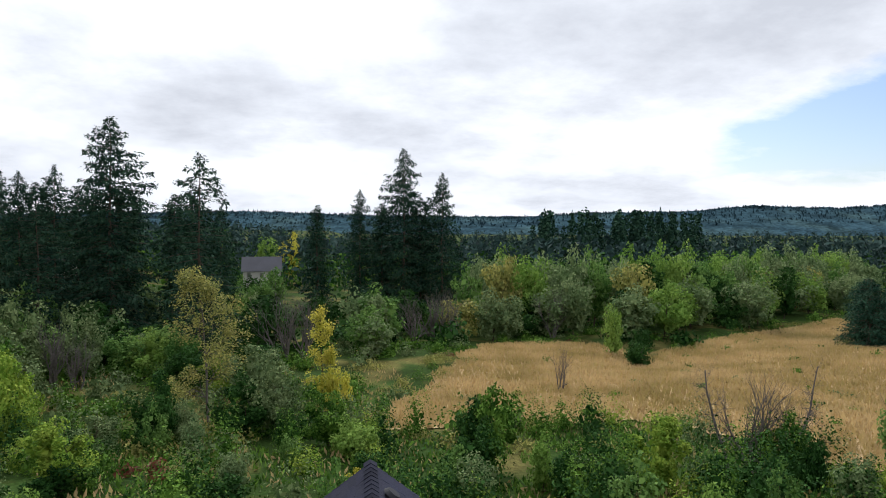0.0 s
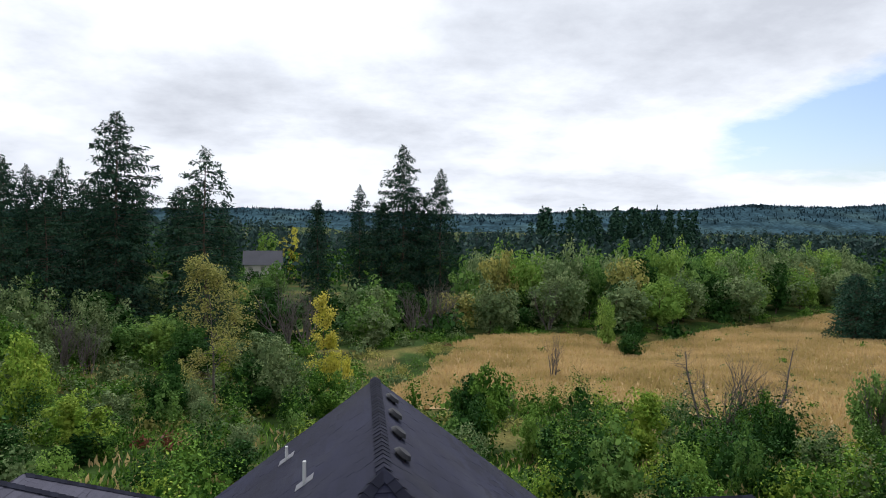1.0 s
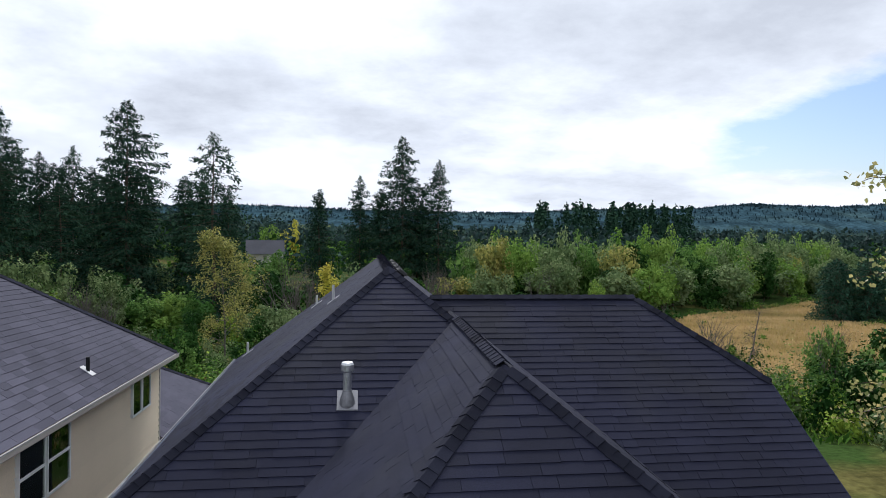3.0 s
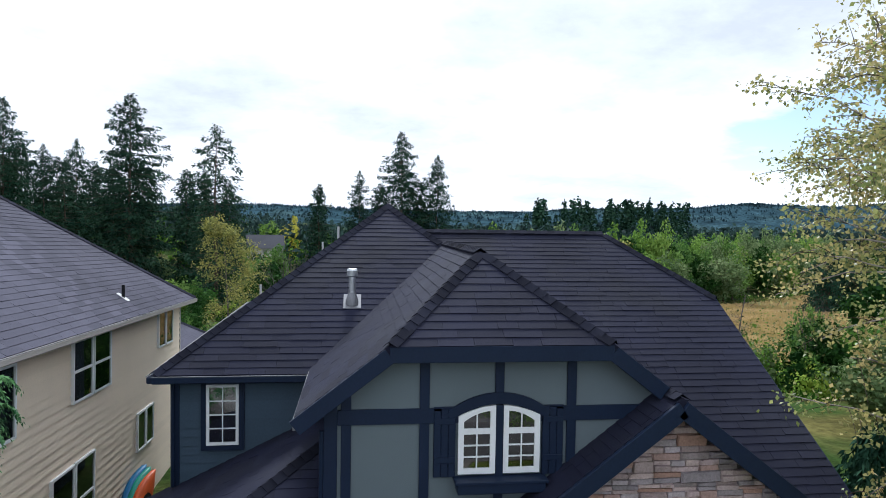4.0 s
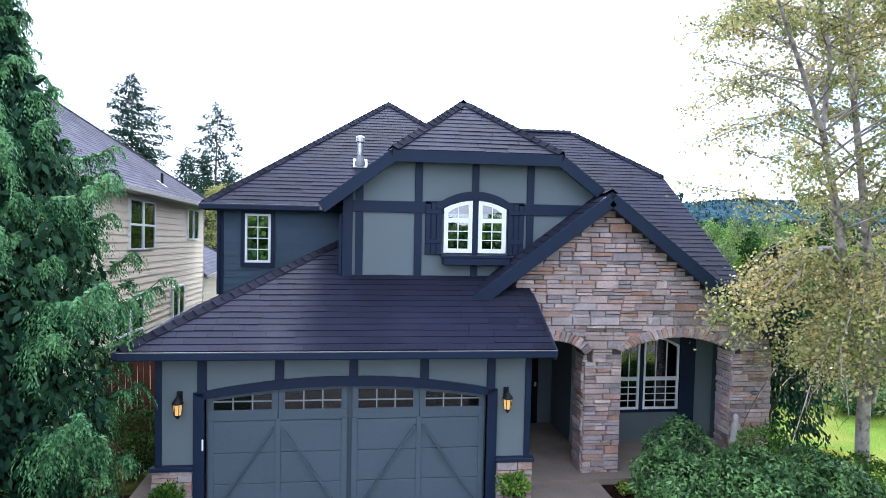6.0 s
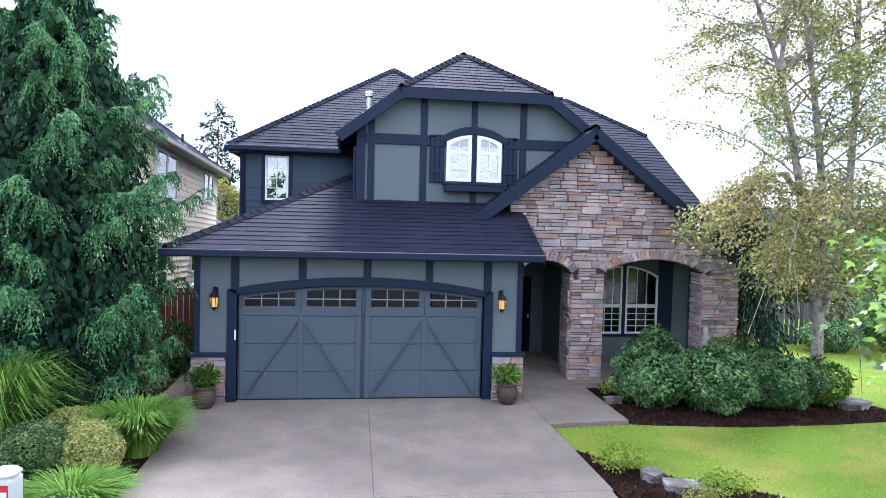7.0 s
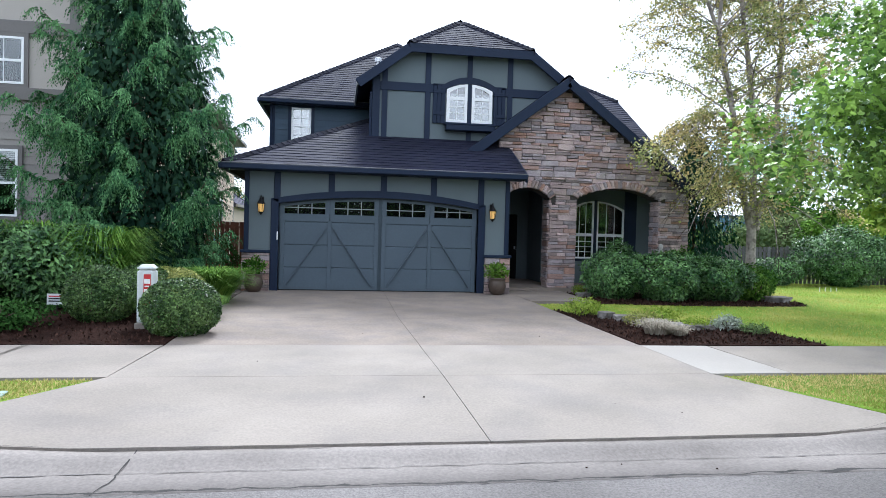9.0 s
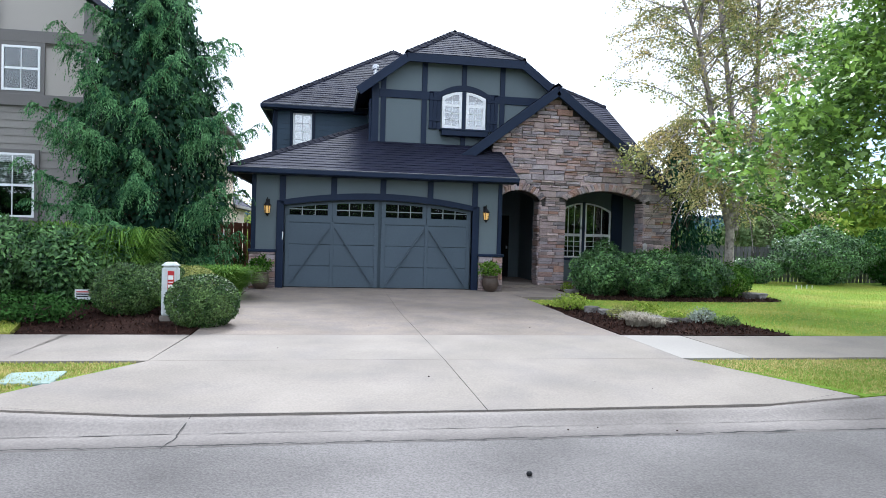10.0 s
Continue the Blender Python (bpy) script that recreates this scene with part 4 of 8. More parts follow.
def garage_door():
    bm = bmesh.new()
    add_box(bm, (-2.44, 0.13, 0.0), (2.44, 0.17, 2.32))
    door = part("garage_door", bm, M_DOORLINE, house, "grey carriage-style garage door with arched windows")
    top = arc(-2.44, 2.44, 2.10, 2.30, 48)
    ztop = lambda x: float(np.interp(x, [p[0] for p in top], [p[1] for p in top])) - 0.03
    # panels between the section joints
    for z0, z1 in ((0.015, 0.555), (0.565, 1.105), (1.115, 1.66)):
        for x0, x1 in ((-2.42, -1.24), (-1.225, -0.045), (0.045, 1.225), (1.24, 2.42)):
            bm = bmesh.new()
            add_box(bm, (x0, 0.108, z0), (x1, 0.135, z1), 0.008)
            part("panel", bm, M_DOOR, door)
    # window row
    for x0, x1 in ((-2.42, -1.24), (-1.225, -0.045), (0.045, 1.225), (1.24, 2.42)):
        a, b = x0 + 0.10, x1 - 0.10
        bm = bmesh.new()
        add_box(bm, (x0, 0.108, 1.675), (x1, 0.135, 1.86), 0.006)
        for p, q in ((x0, a), (b, x1)):
            add_prism(bm, [(p, 0.108, 1.86), (q, 0.108, 1.86), (q, 0.108, ztop(q)), (p, 0.108, ztop(p))], (0, 0.027, 0))
        xs = [a + (b - a) * i / 6 for i in range(7)]
        add_prism(bm, [(x, 0.108, ztop(x) - 0.06) for x in xs] + [(x, 0.108, ztop(x)) for x in xs[::-1]], (0, 0.027, 0))
        rail = part("window_frame", bm, M_DOOR, door)
        for i in range(3):
            p, q = a + (b - a) * i / 3 + 0.01, a + (b - a) * (i + 1) / 3 - 0.01
            for lo, hi in ((1.865, 2.0), (2.02, None)):
                bm = bmesh.new()
                add_prism(bm, [(p, 0.122, lo), (q, 0.122, lo), (q, 0.122, hi or ztop(q) - 0.055), (p, 0.122, hi or ztop(p) - 0.055)], (0, 0.006, 0))
                part("pane", bm, M_GLASS_DOOR, door)
                # thin near-black sheet stands in for the unlit garage behind the pane
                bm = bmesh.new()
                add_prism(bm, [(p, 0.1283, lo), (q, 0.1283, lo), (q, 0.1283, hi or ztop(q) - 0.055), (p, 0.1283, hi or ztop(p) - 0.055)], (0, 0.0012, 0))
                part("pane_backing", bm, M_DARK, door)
        for i in (1, 2):
            bm = bmesh.new()
            x = a + (b - a) * i / 3
            add_box(bm, (x - 0.011, 0.112, 1.86), (x + 0.011, 0.13, ztop(x) - 0.05))
            part("glazing_bar", bm, M_PVC2, door)
        bm = bmesh.new()
        add_box(bm, (a, 0.113, 2.0), (b, 0.129, 2.022))
        part("glazing_bar", bm, M_PVC2, door)
    # overlay boards
    for x, w in ((-2.36, 0.1), (-1.23, 0.09), (-0.09, 0.1), (0.09, 0.1), (1.23, 0.09), (2.36, 0.1)):
        bm = bmesh.new()
        add_box(bm, (x - w / 2, 0.088, 0.02), (x + w / 2, 0.112, 1.70), 0.004)
        part("stile", bm, M_DOOR, door)
    for x0, x1 in ((-1.16, -0.2), (-1.3, -2.26), (1.3, 2.26), (1.16, 0.2)):
        bm = bmesh.new()
        add_beam(bm, (x0, 0.1, 1.55), (x1, 0.1, 0.12), 0.02, 0.10, up=(0, 1, 0), bevel=0.003)
        part("brace", bm, M_DOOR, door)
    bm = bmesh.new()
    add_box(bm, (-2.43, 0.105, -0.005), (2.43, 0.13, 0.022))
    part("door_seal", bm, M_BLACK, door)


garage_door()
bm = bmesh.new()
add_box(bm, (-2.475, -0.065, 1.22), (-2.445, -0.048, 1.42), 0.005)
part("keypad", bm, M_WHITE, house, "small white garage keypad")
bm = bmesh.new()
add_box(bm, (-2.9, 0.3, -0.05), (2.9, 4.8, 0.0))
part("garage_floor", bm, M_CONC, house)


# ---- windows ----
def window(parent, x0, x1, z0, z1, y, cols=2, rows=3, rise=0.0, frame=0.055, transom=0.0, double=False, label="white framed window with a grid of panes", blind=False, axis="y", bars=True, trim=None, white=M_WHITE, pane=M_GLASS):
    """A framed window in a wall that faces -y (axis 'y') or +x (axis 'x': x0, x1 are y values, y is the wall's x)."""
    if axis == "y":
        P = lambda a, d, z: Vector((a, y + d, z))
    else:
        P = lambda a, d, z: Vector((y - d, a, z))
    n = 12
    tops = lambda f: [(x0 + f + (x1 - x0 - 2 * f) * i / n, z1 - f + rise_at(i / n)) for i in range(n + 1)]
    rise_at = rise if callable(rise) else (lambda s: 0.0)
    bm = bmesh.new()
    o = [(x0, z0), (x1, z0), *tops(0)[::-1]]
    i_ = [(x0 + frame, z0 + frame), (x1 - frame, z0 + frame), *tops(frame)[::-1]]
    k = len(o)
    vo = [[bm.verts.new(P(a, d, z)) for a, z in o] for d in (-0.04, 0.05)]
    vi = [[bm.verts.new(P(a, d, z)) for a, z in i_] for d in (-0.04, 0.05)]
    for j in range(k):
        q = (j + 1) % k
        bm.faces.new((vo[0][j], vo[0][q], vi[0][q], vi[0][j]))
        bm.faces.new((vo[0][j], vo[1][j], vo[1][q], vo[0][q]))
        bm.faces.new((vi[0][j], vi[0][q], vi[1][q], vi[1][j]))
    bmesh.ops.recalc_face_normals(bm, faces=bm.faces[:])
    ob = part("window", bm, white, parent, label)
    bm = bmesh.new()
    add_prism(bm, [P(a, -0.014, z) for a, z in i_], P(0, 0.005, 0) - P(0, 0, 0))
    part("pane", bm, pane, ob)
    # the wall is solid here: a dark sheet gives the room's shade
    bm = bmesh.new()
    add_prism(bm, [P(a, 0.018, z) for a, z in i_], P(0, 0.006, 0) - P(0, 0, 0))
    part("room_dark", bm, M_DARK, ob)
    if blind:
        bm = bmesh.new()
        zz = z1 - frame
        while zz > z0 + frame + blind * (z1 - z0):
            add_prism(bm, [P(x0 + frame, 0.010, zz), P(x1 - frame, 0.010, zz), P(x1 - frame, 0.002, zz - 0.042), P(x0 + frame, 0.002, zz - 0.042)], P(0, 0.003, 0) - P(0, 0, 0))
            zz -= 0.05
        part("blind", bm, M_BLIND, ob, "pale slatted blind")
    w, zt = 0.010, z1 - frame

    def bar(a0, a1, c0, c1, d, name="glazing_bar", c2=None):
        b = bmesh.new()
        add_prism(b, [P(a0, d, c0), P(a1, d, c0), P(a1, d, c1), P(a0, d, c1 if c2 is None else c2)], P(0, 0.02, 0) - P(0, 0, 0))
        part(name, b, white, ob)

    if double:
        zm = (z0 + z1) / 2
        bar(x0 + frame, x1 - frame, zm - 0.03, zm + 0.03, -0.036, "meeting_rail")
    if transom:
        bar(x0 + frame, x1 - frame, transom - 0.045, transom + 0.045, -0.036, "transom")
        zt = transom - 0.045
    if bars:
        for c in range(1, cols):
            a = x0 + frame + (x1 - x0 - 2 * frame) * c / cols
            bar(a - w, a + w, z0 + frame, z1 - frame + rise_at(c / cols), -0.031)
        for r in range(1, rows):
            z = z0 + frame + (zt - z0 - frame) * r / rows
            bar(x0 + frame, x1 - frame, z - w, z + w, -0.032)
    if trim:
        t = 0.10
        for a0, a1, c0, c1 in ((x0 - t, x0, z0 - t, z1 + t), (x1, x1 + t, z0 - t, z1 + t), (x0, x1, z0 - t, z0), (x0, x1, z1, z1 + t)):
            bm = bmesh.new()
            add_prism(bm, [P(a0, -0.025, c0), P(a1, -0.025, c0), P(a1, -0.025, c1), P(a0, -0.025, c1)], P(0, 0.04, 0) - P(0, 0, 0))
            part("casing", bm, trim, ob)
    return ob


def lap_siding(parent, ring, y, material, axis="y", step=0.17, proud=0.018, name="siding_board"):
    """Lapped boards over a flat wall outline (a convex ring of (a, z)), each an object."""
    area = sum(p[0] * q[1] - q[0] * p[1] for p, q in zip(ring, ring[1:] + ring[:1]))
    ring = ring if area > 0 else ring[::-1]
    z, zmax = min(p[1] for p in ring), max(p[1] for p in ring)
    a0, a1 = min(p[0] for p in ring), max(p[0] for p in ring)
    while z < zmax:
        shape = inside_convex([(a0, z), (a1, z), (a1, z + step), (a0, z + step)], ring)
        if len(shape) >= 3:
            bm = bmesh.new()
            P = (lambda a, d, q: Vector((a, y + d, q))) if axis == "y" else (lambda a, d, q: Vector((y - d, a, q)))
            hi = [bm.verts.new(P(a, -proud * (1 - 0.8 * (q - z) / step) - 0.002, q)) for a, q in shape]
            lo = [bm.verts.new(P(a, 0.01, q)) for a, q in shape]
            m = len(shape)
            fs = [bm.faces.new(hi)] + [bm.faces.new((lo[i], lo[(i + 1) % m], hi[(i + 1) % m], hi[i])) for i in range(m)]
            bmesh.ops.recalc_face_normals(bm, faces=fs)
            part(name, bm, material, parent)
        z += step


# upper left wall with its window
wing = part("wall", (lambda b: (add_box(b, (-3.12, 4.86, 2.9), (0.0, 4.9, 5.40)), b)[1])(bmesh.new()), M_SIDING, house, "slate blue lap-sided upper wall")
lap_siding(wing, [(-3.12, 3.2), (0.0, 3.2), (0.0, 5.40), (-3.12, 5.40)], 4.858, M_SIDING)
board((-3.10, 4.85, 3.1), (-3.10, 4.85, 5.40), 0.1, 0.05, name="corner_board", up=(0, 1, 0))
window(house, -2.55, -1.95, 4.07, 5.24, 4.81, 2, 4, trim=M_TRIM, pane=M_GLASS_COATED)
bm = bmesh.new()
add_box(bm, (-3.45, 4.60, 5.30), (-0.2, 4.9, 5.34))
part("soffit", bm, M_TRIM, house)
bm = bmesh.new()
add_tube(bm, (-3.16, 4.78, 3.3), (-3.16, 4.78, 5.35), 0.04, 0.04)
part("downpipe", bm, M_TRIM, house)

# dormer walls
bm = bmesh.new()
dw = lambda x: dz_at(x) - 0.14
add_prism(bm, [(-0.17, 1.8, 3.5), (5.11, 1.8, 3.5), (5.11, 1.8, dw(5.11)), (4.18, 1.8, dw(4.18)), (0.76, 1.8, dw(0.76)), (-0.17, 1.8, dw(-0.17))], (0, 0.2, 0))
dorm = part("wall", bm, M_STUCCO, house, "dormer front of grey stucco panels")
bm = bmesh.new()
add_box(bm, (-0.17, 2.0, 3.5), (-0.03, 4.9, 5.75))
dside = part("wall", bm, M_SIDING, house)


def timber(x0, x1, z0, z1, y=1.76, d=0.05):
    bm = bmesh.new()
    add_box(bm, (x0, y, z0), (x1, y + d, z1), 0.005)
    part("timber_trim", bm, M_TRIM, dorm)


timber(-0.20, 0.0, 3.9, 5.72)
timber(0.003, 4.9, 5.33, 5.56)
for x, zb in ((0.13, 4.0), (1.31, 4.0), (3.62, 4.0)):
    timber(x - 0.075, x + 0.075, zb, min(6.42, dz_at(x) - 0.16), 1.764)
timber(2.40, 2.54, 5.70, 6.42, 1.764)
timber(2.40, 2.54, 4.0, 4.40, 1.764)
bm = bmesh.new()
add_tube(bm, (-0.235, 1.80, 3.86), (-0.235, 1.80, 5.25), 0.035, 0.035)
part("downpipe", bm, M_TRIM, house)
bm = bmesh.new()
add_tube(bm, (-0.235, 1.80, 3.84), (-0.235, 1.66, 3.74), 0.04, 0.04)
part("downpipe_shoe", bm, M_PVC, house, "pale downpipe shoe")
# twin arched window, its hood, shutters and flower box
up = arc(1.80, 3.14, 5.44, 5.62, 24)
hood = arc(1.62, 3.32, 5.46, 5.79, 24)
top_at = lambda x: float(np.interp(x, [p[0] for p in up], [p[1] for p in up]))
bm = bmesh.new()
ring = [(x, 1.735, z) for x, z in hood] + [(x, 1.735, z) for x, z in up[::-1]]
add_prism(bm, ring, (0, 0.06, 0))
part("arch_trim", bm, M_TRIM, dorm)
for x0, x1 in ((1.83, 2.41), (2.53, 3.11)):
    window(house, x0, x1, 4.54, 5.44, 1.77, 2, 3, rise=(lambda a, b: (lambda s: top_at(a + (b - a) * s) - 5.46))(x0, x1), frame=0.085, transom=5.20, label="white arched casement window with glazing bars", pane=M_GLASS_COATED)
bm = bmesh.new()
add_box(bm, (2.41, 1.72, 4.5), (2.53, 1.8, 5.6), 0.005)
part("mullion", bm, M_TRIM, dorm)
for x0 in (1.45, 3.15):
    sh = part("shutter", (lambda b: (add_box(b, (x0, 1.76, 4.50), (x0 + 0.34, 1.79, 5.58)), b)[1])(bmesh.new()), M_TRIM, house, "navy board-and-batten shutter")
    for i in range(3):
        bm = bmesh.new()
        add_box(bm, (x0 + 0.005 + i * 0.113, 1.74, 4.50), (x0 + 0.108 + i * 0.113, 1.765, 5.58 - 0.03 * abs(i - (2 if x0 < 2 else 0))), 0.006)
        part("plank", bm, M_TRIM, sh)
    for z in (4.72, 5.32):
        bm = bmesh.new()
        add_box(bm, (x0 + 0.01, 1.722, z), (x0 + 0.33, 1.745, z + 0.09), 0.005)
        part("batten", bm, M_TRIM, sh)
fb = part("window_box", (lambda b: (add_box(b, (1.80, 1.52, 4.30), (3.16, 1.80, 4.47), 0.012), b)[1])(bmesh.new()), M_TRIM, house, "navy timber window box")
bm = bmesh.new()
add_box(bm, (1.76, 1.50, 4.45), (3.20, 1.80, 4.50), 0.008)
part("ledge", bm, M_TRIM, fb)

# vents and pipes on the roof
vent = thing("flue_vent", (0.166, 6.35, 6.55), "tall galvanised flue with a round cap and flashing on the roof", "flue")
bm = bmesh.new()
add_lathe(bm, (0.166, 6.35, 6.52), [(0.15, 0), (0.15, 0.06), (0.13, 0.16), (0.085, 0.30), (0.08, 0.32)], 18)
part("flashing_cone", bm, M_FLASH, vent)
bm = bmesh.new()
add_prism(bm, [(-0.02, 6.18, 6.52), (0.36, 6.18, 6.52), (0.36, 6.58, 6.775), (-0.02, 6.58, 6.775)], (0, 0, -0.02))
part("flashing_sheet", bm, M_FLASH, vent)
bm = bmesh.new()
add_tube(bm, (0.166, 6.35, 6.8), (0.166, 6.35, 7.22), 0.078, 0.078, 18)
part("pipe", bm, M_METAL, vent)
bm = bmesh.new()
add_lathe(bm, (0.166, 6.35, 7.18), [(0.095, 0), (0.12, 0.02), (0.12, 0.13), (0.10, 0.17), (0.03, 0.185)], 18)
part("cap", bm, M_METAL, vent)
for k, (y, dx) in enumerate(((14.75, 0.33), (13.5, 0.33), (12.3, 0.33), (11.1, 0.33))):
    z = 8.81 - 0.76 * dx
    v = thing("roof_vent", (1.07 + dx, y, z), "low dark metal roof vent beside the ridge", "roof vent", "row of ridge vents")
    bm = bmesh.new()
    a = math.atan(0.76)
    m = Matrix.Translation((1.07 + dx, y, z + 0.02)) @ pose(0, 0, 0, 0, math.degrees(a), 0)
    bmesh.ops.create_cone(bm, cap_ends=True, segments=18, radius1=0.18, radius2=0.13, depth=0.07, matrix=m @ Matrix.Translation((0, 0, 0.09)))
    bmesh.ops.create_cone(bm, cap_ends=True, segments=18, radius1=0.12, radius2=0.12, depth=0.10, matrix=m @ Matrix.Translation((0, 0, 0.0)))
    part("hood", bm, M_VENT, v)
for x, y, h in ((-0.31, 12.1, 0.42), (-0.9, 14.6, 0.30), (-3.0, 15.0, 0.35)):
    z = E1 + 0.736 * (x + 3.455)
    p = thing("vent_pipe", (x, y, z), "thin pale plumbing vent pipe on the roof", "vent pipe", "plumbing vents")
    bm = bmesh.new()
    add_tube(bm, (x, y, z - 0.1), (x, y, z + h), 0.035, 0.035, 10)
    part("pipe", bm, M_PVC, p)
    bm = bmesh.new()
    add_prism(bm, [(x - 0.16, y - 0.15, z - 0.118 + 0.03), (x + 0.16, y - 0.15, z + 0.118 + 0.03), (x + 0.16, y + 0.15, z + 0.118 + 0.03), (x - 0.16, y + 0.15, z - 0.118 + 0.03)], (0, 0, -0.02))
    part("flashing", bm, M_FLASH, p)

# ---- stone porch front ----
def stone_mesh(rng, material):
    """A rough split stone, one metre each way, its face uneven and its edges worn."""
    bm = bmesh.new()
    e = 0.06
    j = lambda s: rng.uniform(-s, s)
    back = [bm.verts.new((x, 0.5, z)) for x, z in ((-0.5, -0.5), (0.5, -0.5), (0.5, 0.5), (-0.5, 0.5))]
    mid = [bm.verts.new((x + j(0.012), -0.25 + j(0.1), z + j(0.03))) for x, z in ((-0.5, -0.5), (0.5, -0.5), (0.5, 0.5), (-0.5, 0.5))]
    face = [bm.verts.new((x * 0.93 + j(0.02), -0.5 + j(0.16), z * 0.86 + j(0.04))) for x, z in ((-0.5, -0.5), (0.05, -0.5), (0.5, -0.5), (0.5, 0.5), (-0.05, 0.5), (-0.5, 0.5))]
    for i in range(4):
        bm.faces.new((back[i], back[(i + 1) % 4], mid[(i + 1) % 4], mid[i]))
    bm.faces.new((mid[0], mid[1], face[2], face[1], face[0]))
    bm.faces.new((mid[1], mid[2], face[3], face[2]))
    bm.faces.new((mid[2], mid[3], face[5], face[4], face[3]))
    bm.faces.new((mid[3], mid[0], face[0], face[5]))
    bm.faces.new((face[0], face[1], face[4], face[5]))
    bm.faces.new((face[1], face[2], face[3], face[4]))
    bmesh.ops.recalc_face_normals(bm, faces=bm.faces[:])
    me = bpy.data.meshes.new("stone")
    bm.to_mesh(me)
    bm.free()
    me.materials.append(material)
    return me


_rs = random.Random(11)
STONES = [stone_mesh(_rs, M_STONE) for _ in range(12)]


def lay_stones(parent, spans, z0, z1, y, seed, axis="y", rows=(0.10, 0.19), lens=(0.24, 0.66), sign=-1):
    """Ledger courses from z0 to z1. spans(za, zb) gives the free stretches [(a, b)] at that height."""
    rng = random.Random(seed)
    z, laid, rest = z0, 0, []
    while z < z1 - 0.03:
        h = min(rng.uniform(*rows), z1 - z)
        for a, b in spans(z, z + h):
            p = a
            while p < b - 0.04:
                q = min(b, p + rng.uniform(*lens))
                if b - q < 0.12:
                    q = b
                # a full-height stone, or two or three thin ones stacked
                cut = rng.uniform(0.38, 0.62)
                boxes = [(p, q, 0.0, 1.0)]
                if h > 0.11 and rng.random() < 0.62:
                    w = p + (q - p) * rng.uniform(0.35, 0.65)
                    boxes = [(p, q, 0.0, cut), (p, w, cut, 1.0), (w, q, cut, 1.0)] if q - p > 0.45 else [(p, q, 0.0, cut), (p, q, cut, 1.0)]
                for x0, x1, f0, f1 in boxes:
                    me = rng.choice(STONES)
                    dep = rng.uniform(0.055, 0.125)
                    c = ((x0 + x1) / 2, z + h * (f0 + f1) / 2)
                    s = Matrix.Diagonal((x1 - x0 - 0.009, dep, h * (f1 - f0) - 0.009, 1))
                    flip = pose(0, 0, 0, 0, rng.choice((0, 180)) + rng.uniform(-0.7, 0.7), 0)
                    if axis == "y":
                        m = Matrix.Translation((c[0], y + 0.02 - dep * 0.1, c[1]))
                    else:
                        m = Matrix.Translation((y, c[0], c[1])) @ pose(0, 0, 0, 0, 0, 90 * sign)
                    laid += 1
                    if laid <= 300:
                        piece("stone", me, parent, m @ flip @ s)
                    else:
                        mm = np.array(m @ flip @ s)
                        co = np.array([v.co[:] for v in me.vertices])
                        rest.append((co @ mm[:3, :3].T + mm[:3, 3], [list(f.vertices) for f in me.polygons]))
                p = q
        z += h
    if rest:
        # the higher courses, joined
        vs, fs, k = [], [], 0
        for v, f in rest:
            vs += v.tolist()
            fs += [[i + k for i in g] for g in f]
            k += len(v)
        me = bpy.data.meshes.new("upper_stonework")
        me.from_pydata(vs, [], fs)
        me.materials.append(M_STONE_FAR)
        ob = new("upper_stonework", me)
        ob.parent = parent
        ob.matrix_parent_inverse = parent.matrix_world.inverted()
        tagged(ob, kind="stuff")


SY = 1.38
bm = bmesh.new()
sz = lambda x: pz_at(x) - 0.16
ring = [(3.24, -0.1), (3.45, -0.1), *arc(3.45, 4.74, 2.52, 2.80), (4.74, -0.1), (5.53, -0.1), *arc(5.53, 7.98, 2.58, 2.86), (7.98, -0.1), (8.86, -0.1), (8.86, sz(8.86)), (PX, PZ - 0.16), (3.24, sz(3.24))]
add_prism(bm, [(x, SY + 0.04, z) for x, z in ring], (0, 0.46, 0))
stone_wall = part("stone_wall", bm, M_MORTAR, house, "ledger stone porch front with two arches")
A1, A2 = arc(3.38, 4.90, 2.62, 3.02, 24), arc(5.33, 8.18, 2.66, 3.08, 30)


def open_at(x0, x1, pts, zs, x_in):
    def cut(za, zb):
        if zb <= zs - 0.02:
            return x_in
        zmid = zb - 0.03
        xs = [p[0] for p in pts if p[1] > zmid]
        return (min(xs), max(xs)) if xs else None
    return cut


cut1, cut2 = open_at(3.38, 4.90, A1, 2.52, (3.45, 4.74)), open_at(5.33, 8.18, A2, 2.58, (5.53, 7.98))


def front_spans(za, zb):
    lim = (PZ - 0.2 - zb) / PS
    a, b = max(3.26, PX - lim), min(8.88, PX + lim)
    if b - a < 0.1:
        return []
    out = [(a, b)]
    for c in (cut1(za, zb), cut2(za, zb)):
        if c:
            out = [s for p, q in out for s in ((p, min(q, c[0])), (max(p, c[1]), q)) if s[1] - s[0] > 0.05]
    return out


lay_stones(stone_wall, front_spans, -0.05, PZ - 0.2, SY, 5)


